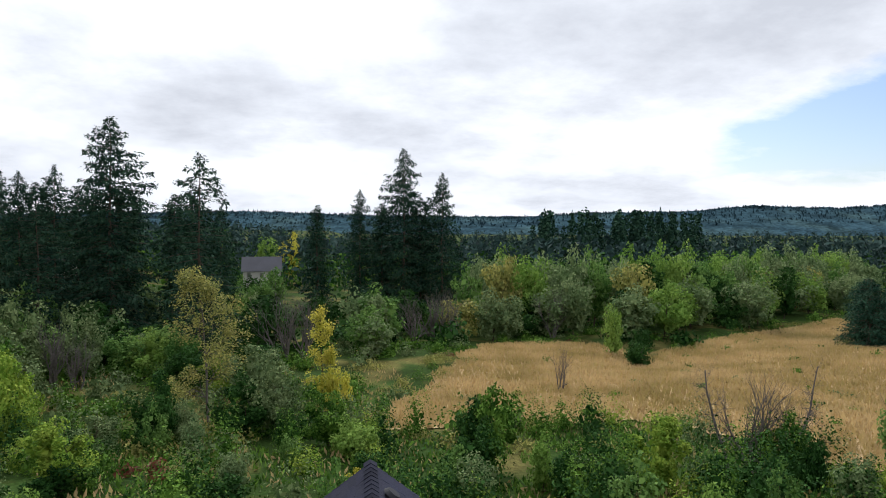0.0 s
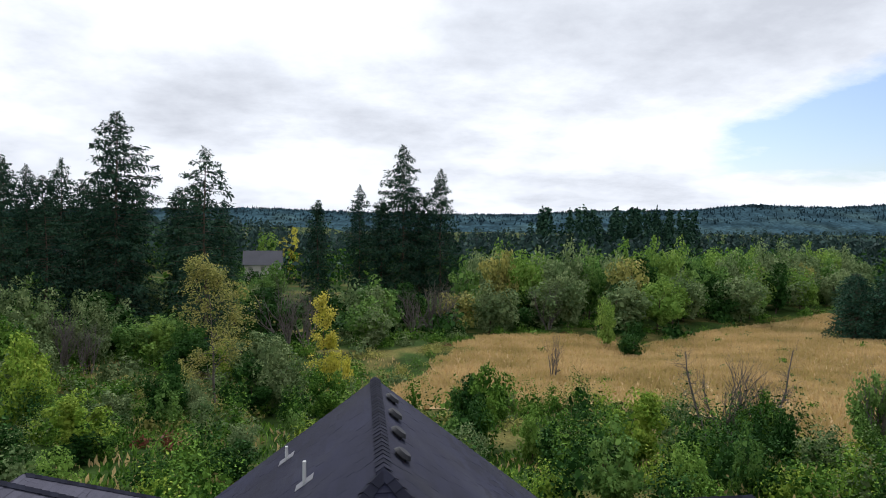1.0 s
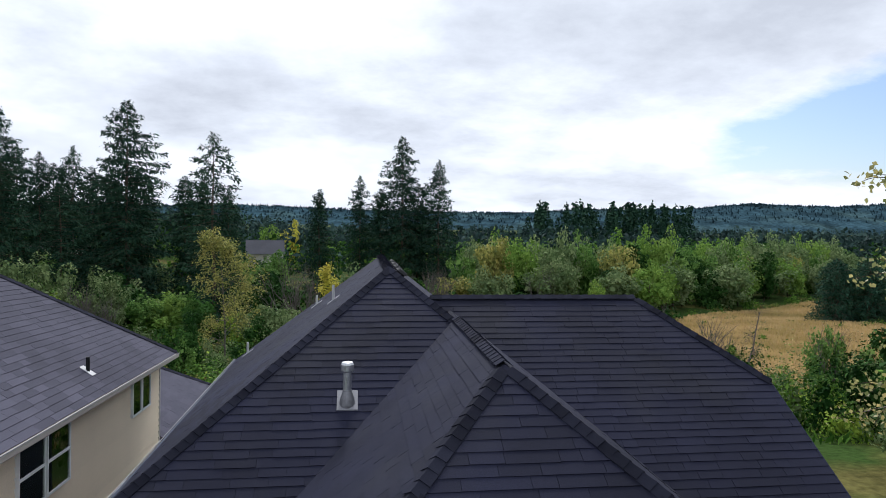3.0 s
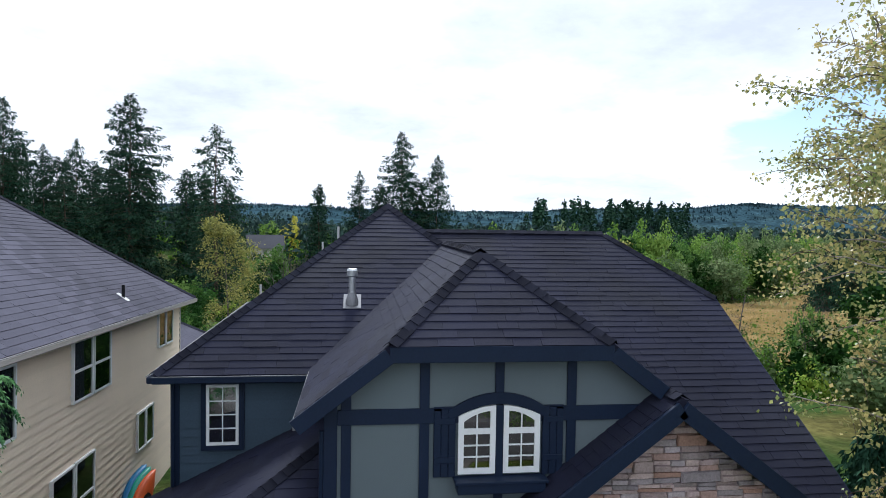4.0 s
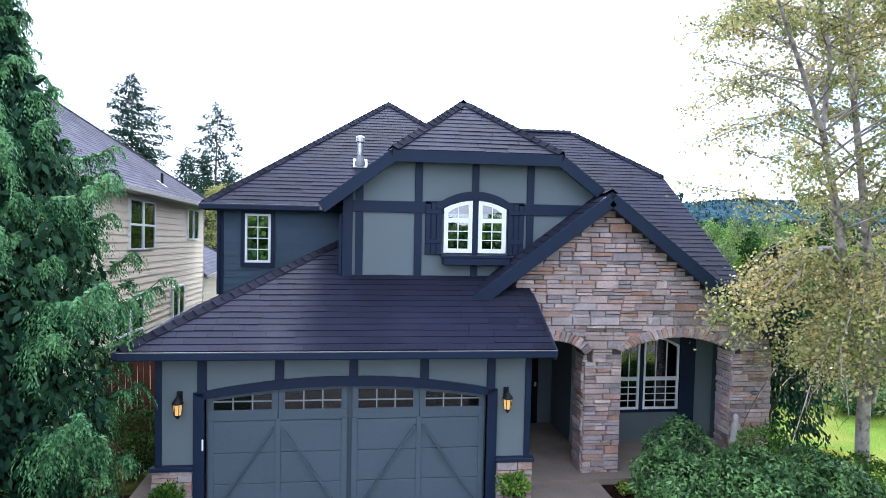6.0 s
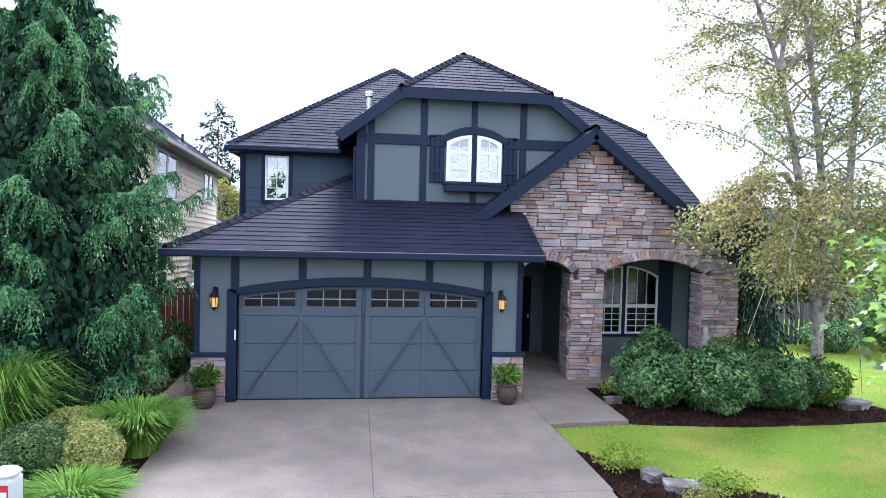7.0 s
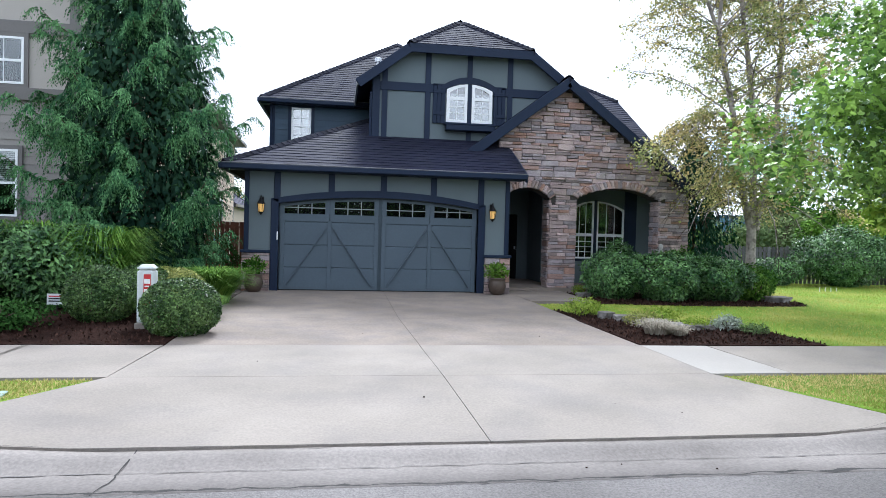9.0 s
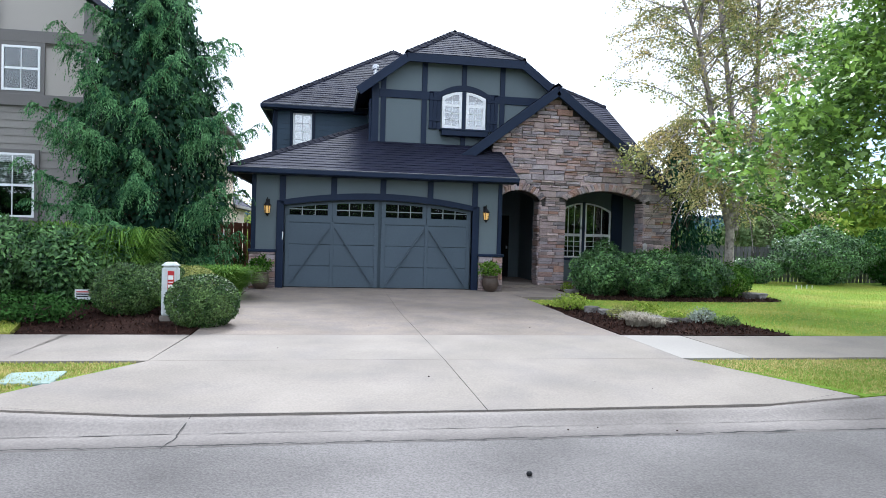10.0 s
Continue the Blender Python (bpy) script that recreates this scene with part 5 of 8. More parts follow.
def voussoirs(lo, hi, count, seed):
    """Upright stones standing round an arch, between its inner and outer line."""
    rng = random.Random(seed)
    n = len(lo) - 1
    at = lambda line, s: Vector((np.interp(s * (len(line) - 1), range(len(line)), [p[0] for p in line]), SY, np.interp(s * (len(line) - 1), range(len(line)), [p[1] for p in line])))
    arch = part("stone_arch", (lambda b: (add_prism(b, [(x, SY + 0.02, z) for x, z in lo] + [(x, SY + 0.02, z) for x, z in hi[::-1]], (0, 0.05, 0)), b)[1])(bmesh.new()), M_MORTAR, house)
    s = 0.0
    cuts = [0.0]
    while cuts[-1] < 1:
        cuts.append(cuts[-1] + rng.uniform(0.7, 1.3) / count)
    cuts[-1] = 1.0
    for s0, s1 in zip(cuts, cuts[1:]):
        p, q = (at(lo, s0) + at(lo, s1)) / 2, (at(hi, s0) + at(hi, s1)) / 2
        d = (q - p)
        x = Vector((d.z, 0, -d.x)).normalized()
        m = Matrix((x, Vector((0, 1, 0)), d.normalized())).transposed().to_4x4()
        m.translation = (p + q) / 2 + Vector((0, -0.01, 0))
        w = (at(lo, s1) - at(lo, s0)).length
        piece("stone", rng.choice(STONES), arch, m @ Matrix.Diagonal((w * 1.02, rng.uniform(0.09, 0.13), d.length - 0.005, 1)))


voussoirs(arc(3.45, 4.74, 2.52, 2.80, 24), A1, 15, 21)
voussoirs(arc(5.53, 7.98, 2.58, 2.86, 30), A2, 27, 22)
# pier cheeks
pier = part("stone_pier", (lambda b: (add_box(b, (4.78, SY + 0.06, -0.1), (5.49, SY + 0.55, 2.55)), b)[1])(bmesh.new()), M_MORTAR, house, "ledger stone porch pier")
lay_stones(pier, lambda a, b: [(SY + 0.02, SY + 0.56)], -0.05, 2.5, 4.76, 31, axis="x", sign=-1)
pier = part("stone_pier", (lambda b: (add_box(b, (8.02, SY + 0.06, -0.1), (8.82, SY + 0.55, 2.6)), b)[1])(bmesh.new()), M_MORTAR, house, "ledger stone porch pier")
lay_stones(pier, lambda a, b: [(SY + 0.02, SY + 0.56)], -0.05, 2.55, 8.0, 32, axis="x", sign=-1)
for s in (-1, 1):
    a, b = sorted((s * 2.63, s * 3.28))
    base = part("stone_base", (lambda bb: (add_box(bb, (a + 0.02, -0.06, -0.1), (b - 0.02, 0.05, 0.90)), bb)[1])(bmesh.new()), M_MORTAR, house, "ledger stone base beside the garage door")
    lay_stones(base, lambda za, zb: [(a, b)], -0.03, 0.90, -0.07, 41 + s, rows=(0.12, 0.2), lens=(0.24, 0.5))
# porch inside
for nm, lo, hi, mt in (
    ("porch_floor", (3.23, 1.0, -0.2), (8.95, 3.19, 0.06), M_CONC), ("porch_floor", (3.23, 3.2, -0.2), (5.09, 4.69, 0.06), M_CONC),
    ("wall", (5.2, 3.2, 0.0), (8.6, 3.29, 3.2), M_STUCCO), ("wall", (3.23, 4.7, 0.0), (5.1, 4.88, 3.2), M_STUCCO), ("wall", (5.1, 3.2, 0.0), (5.19, 4.88, 3.2), M_STUCCO),
    ("ceiling", (3.23, 1.9, 2.95), (8.9, 3.19, 3.05), M_TRIM), ("ceiling", (3.23, 3.2, 2.95), (5.09, 4.69, 3.05), M_TRIM)):
    bm = bmesh.new()
    add_box(bm, lo, hi)
    part(nm, bm, mt, house)
pw = lambda a, b: (lambda q: 0.25 - 0.25 * (0.0 if a < 6.8 else q) ** 2 - (0.0 if a > 6.8 else 0.25 * (1 - q) ** 2))
for x0, x1 in ((6.02, 6.74), (6.84, 7.72)):
    window(house, x0, x1, 0.82, 2.34, 3.17, 3, 4, rise=pw(x0, x1), frame=0.05, transom=1.55, label="white framed arched porch window")
bm = bmesh.new()
add_box(bm, (6.74, 3.13, 0.8), (6.84, 3.2, 2.62))
part("mullion", bm, M_TRIM, house)
bm = bmesh.new()
add_box(bm, (5.3, 3.15, 0.74), (7.85, 3.2, 0.82), 0.006)
part("window_sill", bm, M_TRIM, house)
bm = bmesh.new()
add_box(bm, (7.75, 3.12, 0.06), (8.12, 3.2, 2.95))
part("corner_board", bm, M_TRIM, house)
edoor = part("door", (lambda b: (add_box(b, (3.75, 4.63, 0.06), (4.72, 4.7, 2.15), 0.01), b)[1])(bmesh.new()), M_DARK, house, "dark panelled entry door with a pale narrow light")
bm = bmesh.new()
add_box(bm, (3.95, 4.615, 0.9), (4.12, 4.632, 1.95))
part("side_light", bm, M_BLIND, edoor)
bm = bmesh.new()
add_box(bm, (4.62, 4.57, 1.02), (4.66, 4.63, 1.12))
part("door_handle", bm, M_METAL, edoor)


# wall lanterns
def lantern(x):
    ob = thing("wall_lantern", (x, -0.04, 1.95), "black metal wall lantern with a warm lit glass", "lamp", "garage lanterns")
    bm = bmesh.new()
    add_box(bm, (x - 0.05, -0.03, 2.02), (x + 0.05, 0.0, 2.24), 0.01)
    part("back_plate", bm, M_BLACK, ob)
    bm = bmesh.new()
    add_tube(bm, (x, -0.02, 2.20), (x, -0.15, 2.26), 0.012, 0.012, 8)
    add_tube(bm, (x, -0.15, 2.27), (x, -0.15, 2.16), 0.014, 0.012, 8)
    part("arm", bm, M_BLACK, ob)
    bm = bmesh.new()
    add_lathe(bm, (x, -0.15, 2.06), [(0.095, 0), (0.10, 0.01), (0.06, 0.07), (0.025, 0.11), (0.015, 0.15), (0.004, 0.17)], 12)
    part("hood", bm, M_BLACK, ob)
    bm = bmesh.new()
    add_lathe(bm, (x, -0.15, 1.86), [(0.035, 0), (0.055, 0.02), (0.075, 0.20)], 12)
    part("lamp_glass", bm, M_LAMP, ob, "warm lit lamp glass")
    for i in range(6):
        bm = bmesh.new()
        a = i * math.pi / 3
        add_tube(bm, (x + 0.06 * math.cos(a), -0.15 + 0.06 * math.sin(a), 1.87), (x + 0.082 * math.cos(a), -0.15 + 0.082 * math.sin(a), 2.07), 0.006, 0.006, 5)
        part("cage_bar", bm, M_BLACK, ob)
    bm = bmesh.new()
    add_lathe(bm, (x, -0.15, 1.80), [(0.005, 0), (0.03, 0.03), (0.06, 0.065), (0.06, 0.075)], 12)
    part("finial", bm, M_BLACK, ob)


lantern(-2.84)
lantern(2.78)

# ---- the neighbour's house and the side yard ----
nb = thing("house", (-11, 9, 0), "two-storey tan-sided neighbouring house with a grey shingle roof", "house")
NX = -6.09
EZ, NS = 5.77, 0.72
ne = -5.65
na, nbk = (-11.3, 1.2, EZ + NS * 5.65), (-11.3, 11.45, EZ + NS * 5.65)
roof(nb, [[(ne, 1.2, EZ), (ne, 16.8, EZ), nbk, na], [(ne, 16.8, EZ), (-16.95, 16.8, EZ), nbk], [(-16.95, 16.8, EZ), (-16.95, 1.2, EZ), na, nbk]],
     [((ne, 16.8, EZ), nbk), (na, nbk)], M_SHINGLE_TAN, label="hipped roof of weathered grey shingles", seed=7)
gutter((ne + 0.04, 1.2, EZ), (ne + 0.04, 16.85, EZ), nb, M_TAUPE_ST)
bm = bmesh.new()
add_box(bm, (-16.5, 1.6, -0.5), (NX - 0.02, 16.45, 5.68))
nwall = part("wall", bm, M_TANSIDE, nb, "tan lap-sided side wall")
lap_siding(nwall, [(1.6, -0.3), (16.45, -0.3), (16.45, 5.68), (1.6, 5.68)], NX, M_TANSIDE, axis="x", step=0.2, proud=0.034)
bm = bmesh.new()
add_box(bm, (-6.1, 1.25, 5.62), (ne, 16.6, 5.66))
part("soffit", bm, M_TAUPE_ST, nb)
bm = bmesh.new()
add_box(bm, (NX - 0.05, 16.40, -0.3), (NX + 0.04, 16.50, 5.6))
part("corner_board", bm, M_TAUPE_ST, nb)
WX = NX + 0.052
for a, b, z0, z1, bl in ((7.30, 8.42, 4.08, 5.51, 0.48), (8.48, 9.60, 4.08, 5.51, 0.48), (13.7, 14.5, 4.38, 5.53, False), (14.54, 15.34, 4.38, 5.53, False),
                         (11.75, 12.48, 1.64, 2.77, False), (12.52, 13.25, 1.64, 2.77, False), (6.3, 7.42, 0.9, 2.72, False), (7.48, 8.58, 0.9, 2.72, False), (2.5, 4.8, 4.05, 5.47, 0.04)):
    window(nb, a, b, z0, z1, WX, 1, 1, axis="x", double=(b - a > 0.9 and b - a < 1.2), bars=False, frame=0.05, blind=bl, label="white framed sash window" if not bl else "white framed window with a lowered blind")
# the side stands on ground that falls gently to the rear
lean = Matrix.Translation((0, 9.5, 0)) @ pose(0, 0, 0, -2.3, 0, 0) @ Matrix.Translation((0, -9.5, 0))
for ob in list(nb.children):
    ob.matrix_basis = lean @ ob.matrix_basis
# street front with a stuccoed gable
bm = bmesh.new()
add_prism(bm, [(-16.5, 1.6, 5.3), (NX - 0.02, 1.6, 5.3), (NX - 0.02, 1.6, 6.14), (-11.3, 1.6, 9.92), (-16.5, 1.6, 6.14)], (0, 0.3, 0))
part("wall", bm, M_TAUPE_ST, nb, "taupe stucco gable")
bm = bmesh.new()
add_box(bm, (-16.5, 1.50, 4.62), (NX - 0.02, 1.6, 6.0))
part("wall", bm, M_TAUPE_ST, nb)
nfront = part("wall", (lambda b: (add_box(b, (-16.5, 1.52, -0.4), (NX - 0.02, 1.6, 4.5)), b)[1])(bmesh.new()), M_TAUPE, nb, "taupe lap-sided front wall")
lap_siding(nfront, [(-16.5, -0.3), (NX - 0.02, -0.3), (NX - 0.02, 4.45), (-16.5, 4.45)], 1.52, M_TAUPE, step=0.2, proud=0.02)
for a, b in (((-16.5, 1.46, 4.62), (NX, 1.46, 4.62)), ((-16.5, 1.46, 6.25), (NX, 1.46, 6.25))):
    board(a, b, 0.06, 0.3, "band_board", M_TAUPE_TRIM, nb)
for x in (-6.2, -7.6, -9.9, -11.2):
    board((x, 1.46, 4.6), (x, 1.46, 7.2), 0.05, 0.22, "trim_post", M_TAUPE_TRIM, nb, up=(1, 0, 0))
for x0, x1, z0, z1 in ((-9.65, -8.74, 4.85, 6.0), (-7.4, -6.75, 5.0, 6.0), (-9.9, -8.85, 1.6, 3.25)):
    window(nb, x0, x1, z0, z1, 1.46, 2, 2, double=True, trim=M_TAUPE_TRIM, blind=0.5 if z0 < 3 else False, label="white framed sash window with a grid in its upper half")
board((-12.2, 1.44, 0.6), (NX, 1.44, 0.6), 0.06, 0.3, "band_board", M_TAUPE_TRIM, nb)
p = thing("vent_pipe", (-6.25, 11.4, 6.1), "short black plumbing vent pipe on the grey roof", "vent pipe", "plumbing vents")
zz = EZ + NS * 0.6 - 0.076
bm = bmesh.new()
add_tube(bm, (-6.25, 11.4, zz - 0.1), (-6.25, 11.4, zz + 0.36), 0.045, 0.045, 10)
part("pipe", bm, M_BLACK, p)
bm = bmesh.new()
add_prism(bm, [(-6.40, 11.28, zz + 0.14), (-6.10, 11.28, zz - 0.076), (-6.10, 11.52, zz - 0.086), (-6.40, 11.52, zz + 0.13)], (0, 0, -0.02))
part("flashing", bm, M_PVC, p)
# single-storey rear wing
bm = bmesh.new()
add_box(bm, (-12, 16.75, -0.6), (-6.4, 23.6, 2.5))
part("wall", bm, M_TANSIDE, nb)
w0, w1 = (-6.0, 16.9, 2.62), (-6.0, 24.1, 2.62)
roof(nb, [[w0, w1, (-9.4, 21.0, 4.9), (-9.4, 16.9, 4.9)], [w1, (-12.8, 24.1, 2.62), (-9.4, 21.0, 4.9)]], [(w1, (-9.4, 21.0, 4.9))], M_SHINGLE_TAN, label="low rear roof of weathered shingles", seed=8)
gutter((-5.96, 16.9, 2.62), (-5.96, 24.1, 2.62), nb, M_TAUPE_ST)


def kayak(at, material, tilt, label):
    """A small plastic boat leaning against the wall."""
    bm = bmesh.new()
    n, k = 14, 10
    rings = []
    for i in range(n + 1):
        s = -1 + 2 * i / n
        w, h = 0.34 * (1 - abs(s) ** 2.4) + 0.01, 0.17 * (1 - 0.5 * abs(s) ** 3)
        rings.append([bm.verts.new((1.15 * s, w * math.cos(2 * math.pi * j / k), h * math.sin(2 * math.pi * j / k) + 0.1 * s * s)) for j in range(k)])
    for a, b in zip(rings, rings[1:]):
        for j in range(k):
            bm.faces.new((a[j], a[(j + 1) % k], b[(j + 1) % k], b[j]))
    bm.faces.new(rings[0])
    bm.faces.new(rings[-1])
    bmesh.ops.recalc_face_normals(bm, faces=bm.faces[:])
    hull = part("hull", bm, material, None, smooth=True)
    ob = thing("kayak", at, label, "kayak", "boats by the wall")
    hull.parent = ob
    hull.matrix_basis = pose(0, 0, 0, 0, 0, 90) @ pose(0, 0, 0, 0, -36, 0) @ pose(0, 0, 0, tilt, 0, 0)
    bm = bmesh.new()
    bmesh.ops.create_cone(bm, cap_ends=True, segments=16, radius1=0.22, radius2=0.25, depth=0.04, matrix=Matrix.Diagonal((1.6, 0.8, 1, 1)))
    seat = part("cockpit_rim", bm, M_BLACK)
    seat.parent = ob
    seat.matrix_basis = pose(0, 0, 0, 0, 0, 90) @ pose(0, 0, 0, 0, -36, 0) @ pose(0, 0, 0, tilt, 0, 0) @ pose(0, 0, 0.18)


kayak((-5.88, 10.75, 0.54), M_BLUE, 72, "blue plastic kayak leaning against the tan wall")
kayak((-5.74, 10.68, 0.49), M_TEAL, 70, "green plastic kayak leaning in the side yard")
kayak((-5.58, 10.6, 0.44), M_ORANGE, 68, "orange plastic kayak leaning in the side yard")


def plank_fence(x0, x1, y, z0, z1, material, label, step=0.15):
    ob = thing("fence", ((x0 + x1) / 2, y, z0), label, "fence")
    bm = bmesh.new()
    add_box(bm, (-0.066, -0.011, 0), (0.066, 0.011, 1.0))
    me = bpy.data.meshes.new("plank")
    bm.to_mesh(me)
    bm.free()
    me.materials.append(material)
    rng = random.Random(int(abs(x0) * 10))
    x = x0
    while x < x1:
        piece("plank", me, ob, pose(x, y, z0, 0, rng.uniform(-0.6, 0.6), 0) @ Matrix.Diagonal((1, 1, z1 - z0 + rng.uniform(-0.02, 0.02), 1)))
        x += step
    x = x0
    while x <= x1:
        bm = bmesh.new()
        add_box(bm, (x - 0.05, y + 0.02, z0 - 0.1), (x + 0.05, y + 0.12, z1 + 0.06), 0.008)
        part("post", bm, material, ob)
        x += 2.4
    for z in (z0 + 0.25, z1 - 0.2):
        bm = bmesh.new()
        add_box(bm, (x0, y + 0.012, z), (x1, y + 0.05, z + 0.09))
        part("rail", bm, material, ob)


plank_fence(11.0, 24.0, 6.35, -0.15, 1.3, M_FENCE, "weathered grey wooden plank fence at the lawn's edge", 0.172)
plank_fence(-6.0, -3.3, 5.4, -0.2, 1.65, M_REDFENCE, "red-brown plank fence between the houses")

# ---- plants near the house ----
def plant(name, at, label, category, group=""):
    return thing(name, at, label, category, group)


def shrub(at, radii, leaves, size, material, label, seed, name="shrub", category="shrub", shell=0.6, rough=0.1, group="", long=1.6, loose=0.9, flat=0.5, undercut=0.0):
    """A leafy mound: leaves all over an uneven dome, twigs within."""
    rng = np.random.default_rng(seed)
    ob = plant(name, at, label, category, group)
    c = np.array(at) + [0, 0, radii[2] * 0.86]
    p, d = blob_points(rng, c, radii, leaves, shell, rough, seed)
    keep = p[:, 2] > at[2] + 0.02
    p, d = p[keep], d[keep]
    if undercut:
        # the crown overhangs its own foot
        k = np.interp((p[:, 2] - at[2]) / (radii[2] * 1.86), [0.0, 0.5], [1 - undercut, 1.0])
        p[:, :2] = c[:2] + (p[:, :2] - c[:2]) * k[:, None]
    v, f = leaf_quads(rng, p, np.full(len(p), size), d * 0.5 + [0, 0, 0.1], loose, long, normal=d + [0, 0, 0.35], flat=flat)
    fast_part("foliage", v, f, material, ob)
    paths = []
    for i in range(9):
        a = rng.uniform(0, 2 * math.pi)
        e = c + np.array([math.cos(a) * radii[0] * 0.7, math.sin(a) * radii[1] * 0.7, rng.uniform(-0.2, 0.6) * radii[2]])
        s = np.array(at) + [math.cos(a) * 0.08, math.sin(a) * 0.08, -0.05]
        paths.append([(s, 0.02), (s * 0.5 + e * 0.5 + rng.normal(size=3) * 0.05, 0.013), (e, 0.004)])
    v, f = tubes(paths, 5)
    tagged(fast_part("stem", v, f, M_BARK, ob), kind="stuff")
    return ob


def tuft(at, height, spread, blades, material, label, seed, width=0.012, arch=1.0, name="grass_clump", group=""):
    """Arching grass blades out of one crown."""
    rng = np.random.default_rng(seed)
    ob = plant(name, at, label, "ornamental grass", group)
    n, k = blades, 5
    a = rng.uniform(0, 2 * math.pi, n)
    out = np.stack([np.cos(a), np.sin(a), np.zeros(n)], -1)
    side = np.stack([-np.sin(a), np.cos(a), np.zeros(n)], -1)
    L = height * rng.uniform(0.6, 1.15, n)
    reach = spread * rng.uniform(0.15, 1.1, n)
    root = np.array(at) + out * (rng.uniform(0, 1, n) ** 0.5 * (0.10 + spread * 0.28))[:, None]
    vs = []
    for i in range(k + 1):
        s = i / k
        mid = root + out * (reach * s ** 1.6)[:, None] + np.array([0, 0, 1.0]) * (L * (1.25 * s - arch * 0.62 * s ** 2.6))[:, None]
        w = width * (1 - s) ** 0.7 + 0.0012
        vs.append(np.stack([mid - side * w, mid + side * w], 1))
    v = np.stack(vs, 1).reshape(-1, 3)
    b = (np.arange(n) * (k + 1) * 2)[:, None]
    q = np.concatenate([b + np.array([[2 * i, 2 * i + 1, 2 * i + 3, 2 * i + 2]]) for i in range(k)], 0)
    fast_part("foliage", v, q, material, ob)
    return ob


def weeping_cedar(at, h, seed):
    """A weeping conifer: sagging arms that carry arched fronds with hanging fringes."""
    rng = np.random.default_rng(seed)
    ob = plant("weeping_cedar", at, "weeping conifer with drooping blue-green fronds beside the driveway", "tree")
    at = np.array(at, float)
    path = [(at + [0.10 * math.sin(z * 0.8), 0.08 * math.cos(z * 0.7), z - 0.2], 0.17 * (1 - z / (h + 0.4)) + 0.012) for z in np.linspace(0, h, 14)]
    v, f = tubes([path], 9)
    fast_part("trunk", v, f, M_BARK, ob)
    reach_at = lambda z: float(np.interp(z, [0.3, 1.0, 2.2, 3.6, 4.6, 5.6, 6.3, 7.1, 7.6, 8.4, 9.2], [1.3, 1.85, 2.15, 2.2, 2.15, 1.95, 1.5, 1.0, 0.7, 0.38, 0.1]))
    up = np.array([0, 0, 1.0])
    P, D, S, N = [], [], [], []
    count = 112
    for i in range(count):
        z = 0.75 + (h - 0.95) * (i / count) ** 1.1
        a = i * 2.399963 + rng.uniform(-0.5, 0.5)
        L = reach_at(z) * (rng.uniform(0.86, 1.08) if rng.random() < 0.6 else rng.uniform(0.5, 0.85))
        if math.sin(a) < -0.3 and z < 4.2:
            L *= 1.16
        if math.sin(a) > 0.3:
            L = min(L, 1.75 / math.sin(a))
        out = np.array([math.cos(a), math.sin(a), 0])
        side = np.array([-out[1], out[0], 0])
        curl = rng.uniform(-0.2, 0.2)
        q = np.linspace(0, 1, 9)
        lift = L * (rng.uniform(0.04, 0.16) * np.sin(q * 2.4) - 0.26 * q ** 2 + rng.uniform(0.28, 0.5) * q ** 4)
        pts = at + [0, 0, z] + out * (L * q)[:, None] + side * (L * curl * q ** 2)[:, None] + up * lift[:, None]
        v, f = tubes([[(p, 0.026 * (1 - k / 9) * (L / 2.4) + 0.005) for k, p in enumerate(pts)]], 5)
        fast_part("limb", v, f, M_BARK, ob)
        fronds = int(5 + 3.6 * L)
        for g in range(fronds):
            u = 0.36 + 0.64 * (g + rng.uniform(0.2, 0.8)) / fronds
            base = np.array([np.interp(u * 8, range(9), pts[:, c]) for c in range(3)])
            sgn = 1 if g % 2 else -1
            way = unit(out * rng.uniform(0.5, 1.0) + side * sgn * (rng.uniform(0.35, 0.9) if u < 0.9 else rng.uniform(0, 0.3)))
            cross = np.array([-way[1], way[0], 0])
            ln = rng.uniform(0.36, 0.74) * (1.0 if u < 0.8 else 0.72) * (0.55 + 0.45 * min(1.0, L / 2.0))
            fall = rng.uniform(0.55, 1.3) * (1.0 if u < 0.8 else 0.4)
            k = 15
            t = np.linspace(0, 1, k)[:, None]
            spine = base + way * (ln * (t - 0.22 * t ** 2)) + up * (ln * (0.30 * np.sin(t * 2.6) - fall * t ** 2.1))
            slope = unit(np.gradient(spine, axis=0))
            for sg in (-1, 1):
                P.append(spine)
                D.append(slope + cross * sg * 0.75)
                N.append(np.tile(up * 0.8 + way * 0.6, (k, 1)))
                S.append(0.10 * (1.1 - 0.5 * t[:, 0]))
            # the fringe under the spine
            for c in range(1, k - 1):
                for sg in (-1, 1):
                    hang = rng.uniform(0.10, 0.26) * (0.4 + math.sin(math.pi * c / k)) * ln / 0.6
                    m = max(2, int(hang / 0.042))
                    w = np.linspace(0.1, 1, m)[:, None]
                    sway = cross * sg * rng.uniform(0.2, 0.8) + way * rng.uniform(0.3, 0.9)
                    P.append(spine[c] + sway * (hang * np.sin(w * 1.6)) - up * (hang * w ** 1.3))
                    D.append(np.tile(sway * 0.6 - up, (m, 1)) + rng.normal(size=(m, 3)) * 0.2)
                    N.append(np.tile(way * 0.8 + cross * sg * 0.5 + up * 0.35, (m, 1)))
                    S.append(0.074 * (1.1 - 0.35 * w[:, 0]))
    P, D, S, N = (np.concatenate(q) for q in (P, D, S, N))
    v, f = leaf_quads(rng, P, S, D * 1.8, 0.30, 2.6, 0.3, N, 0.3)
    fast_part("foliage", v, f, M_CEDAR, ob)
    # inner leaves in the darker fir colour block light and paint shade into gaps
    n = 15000
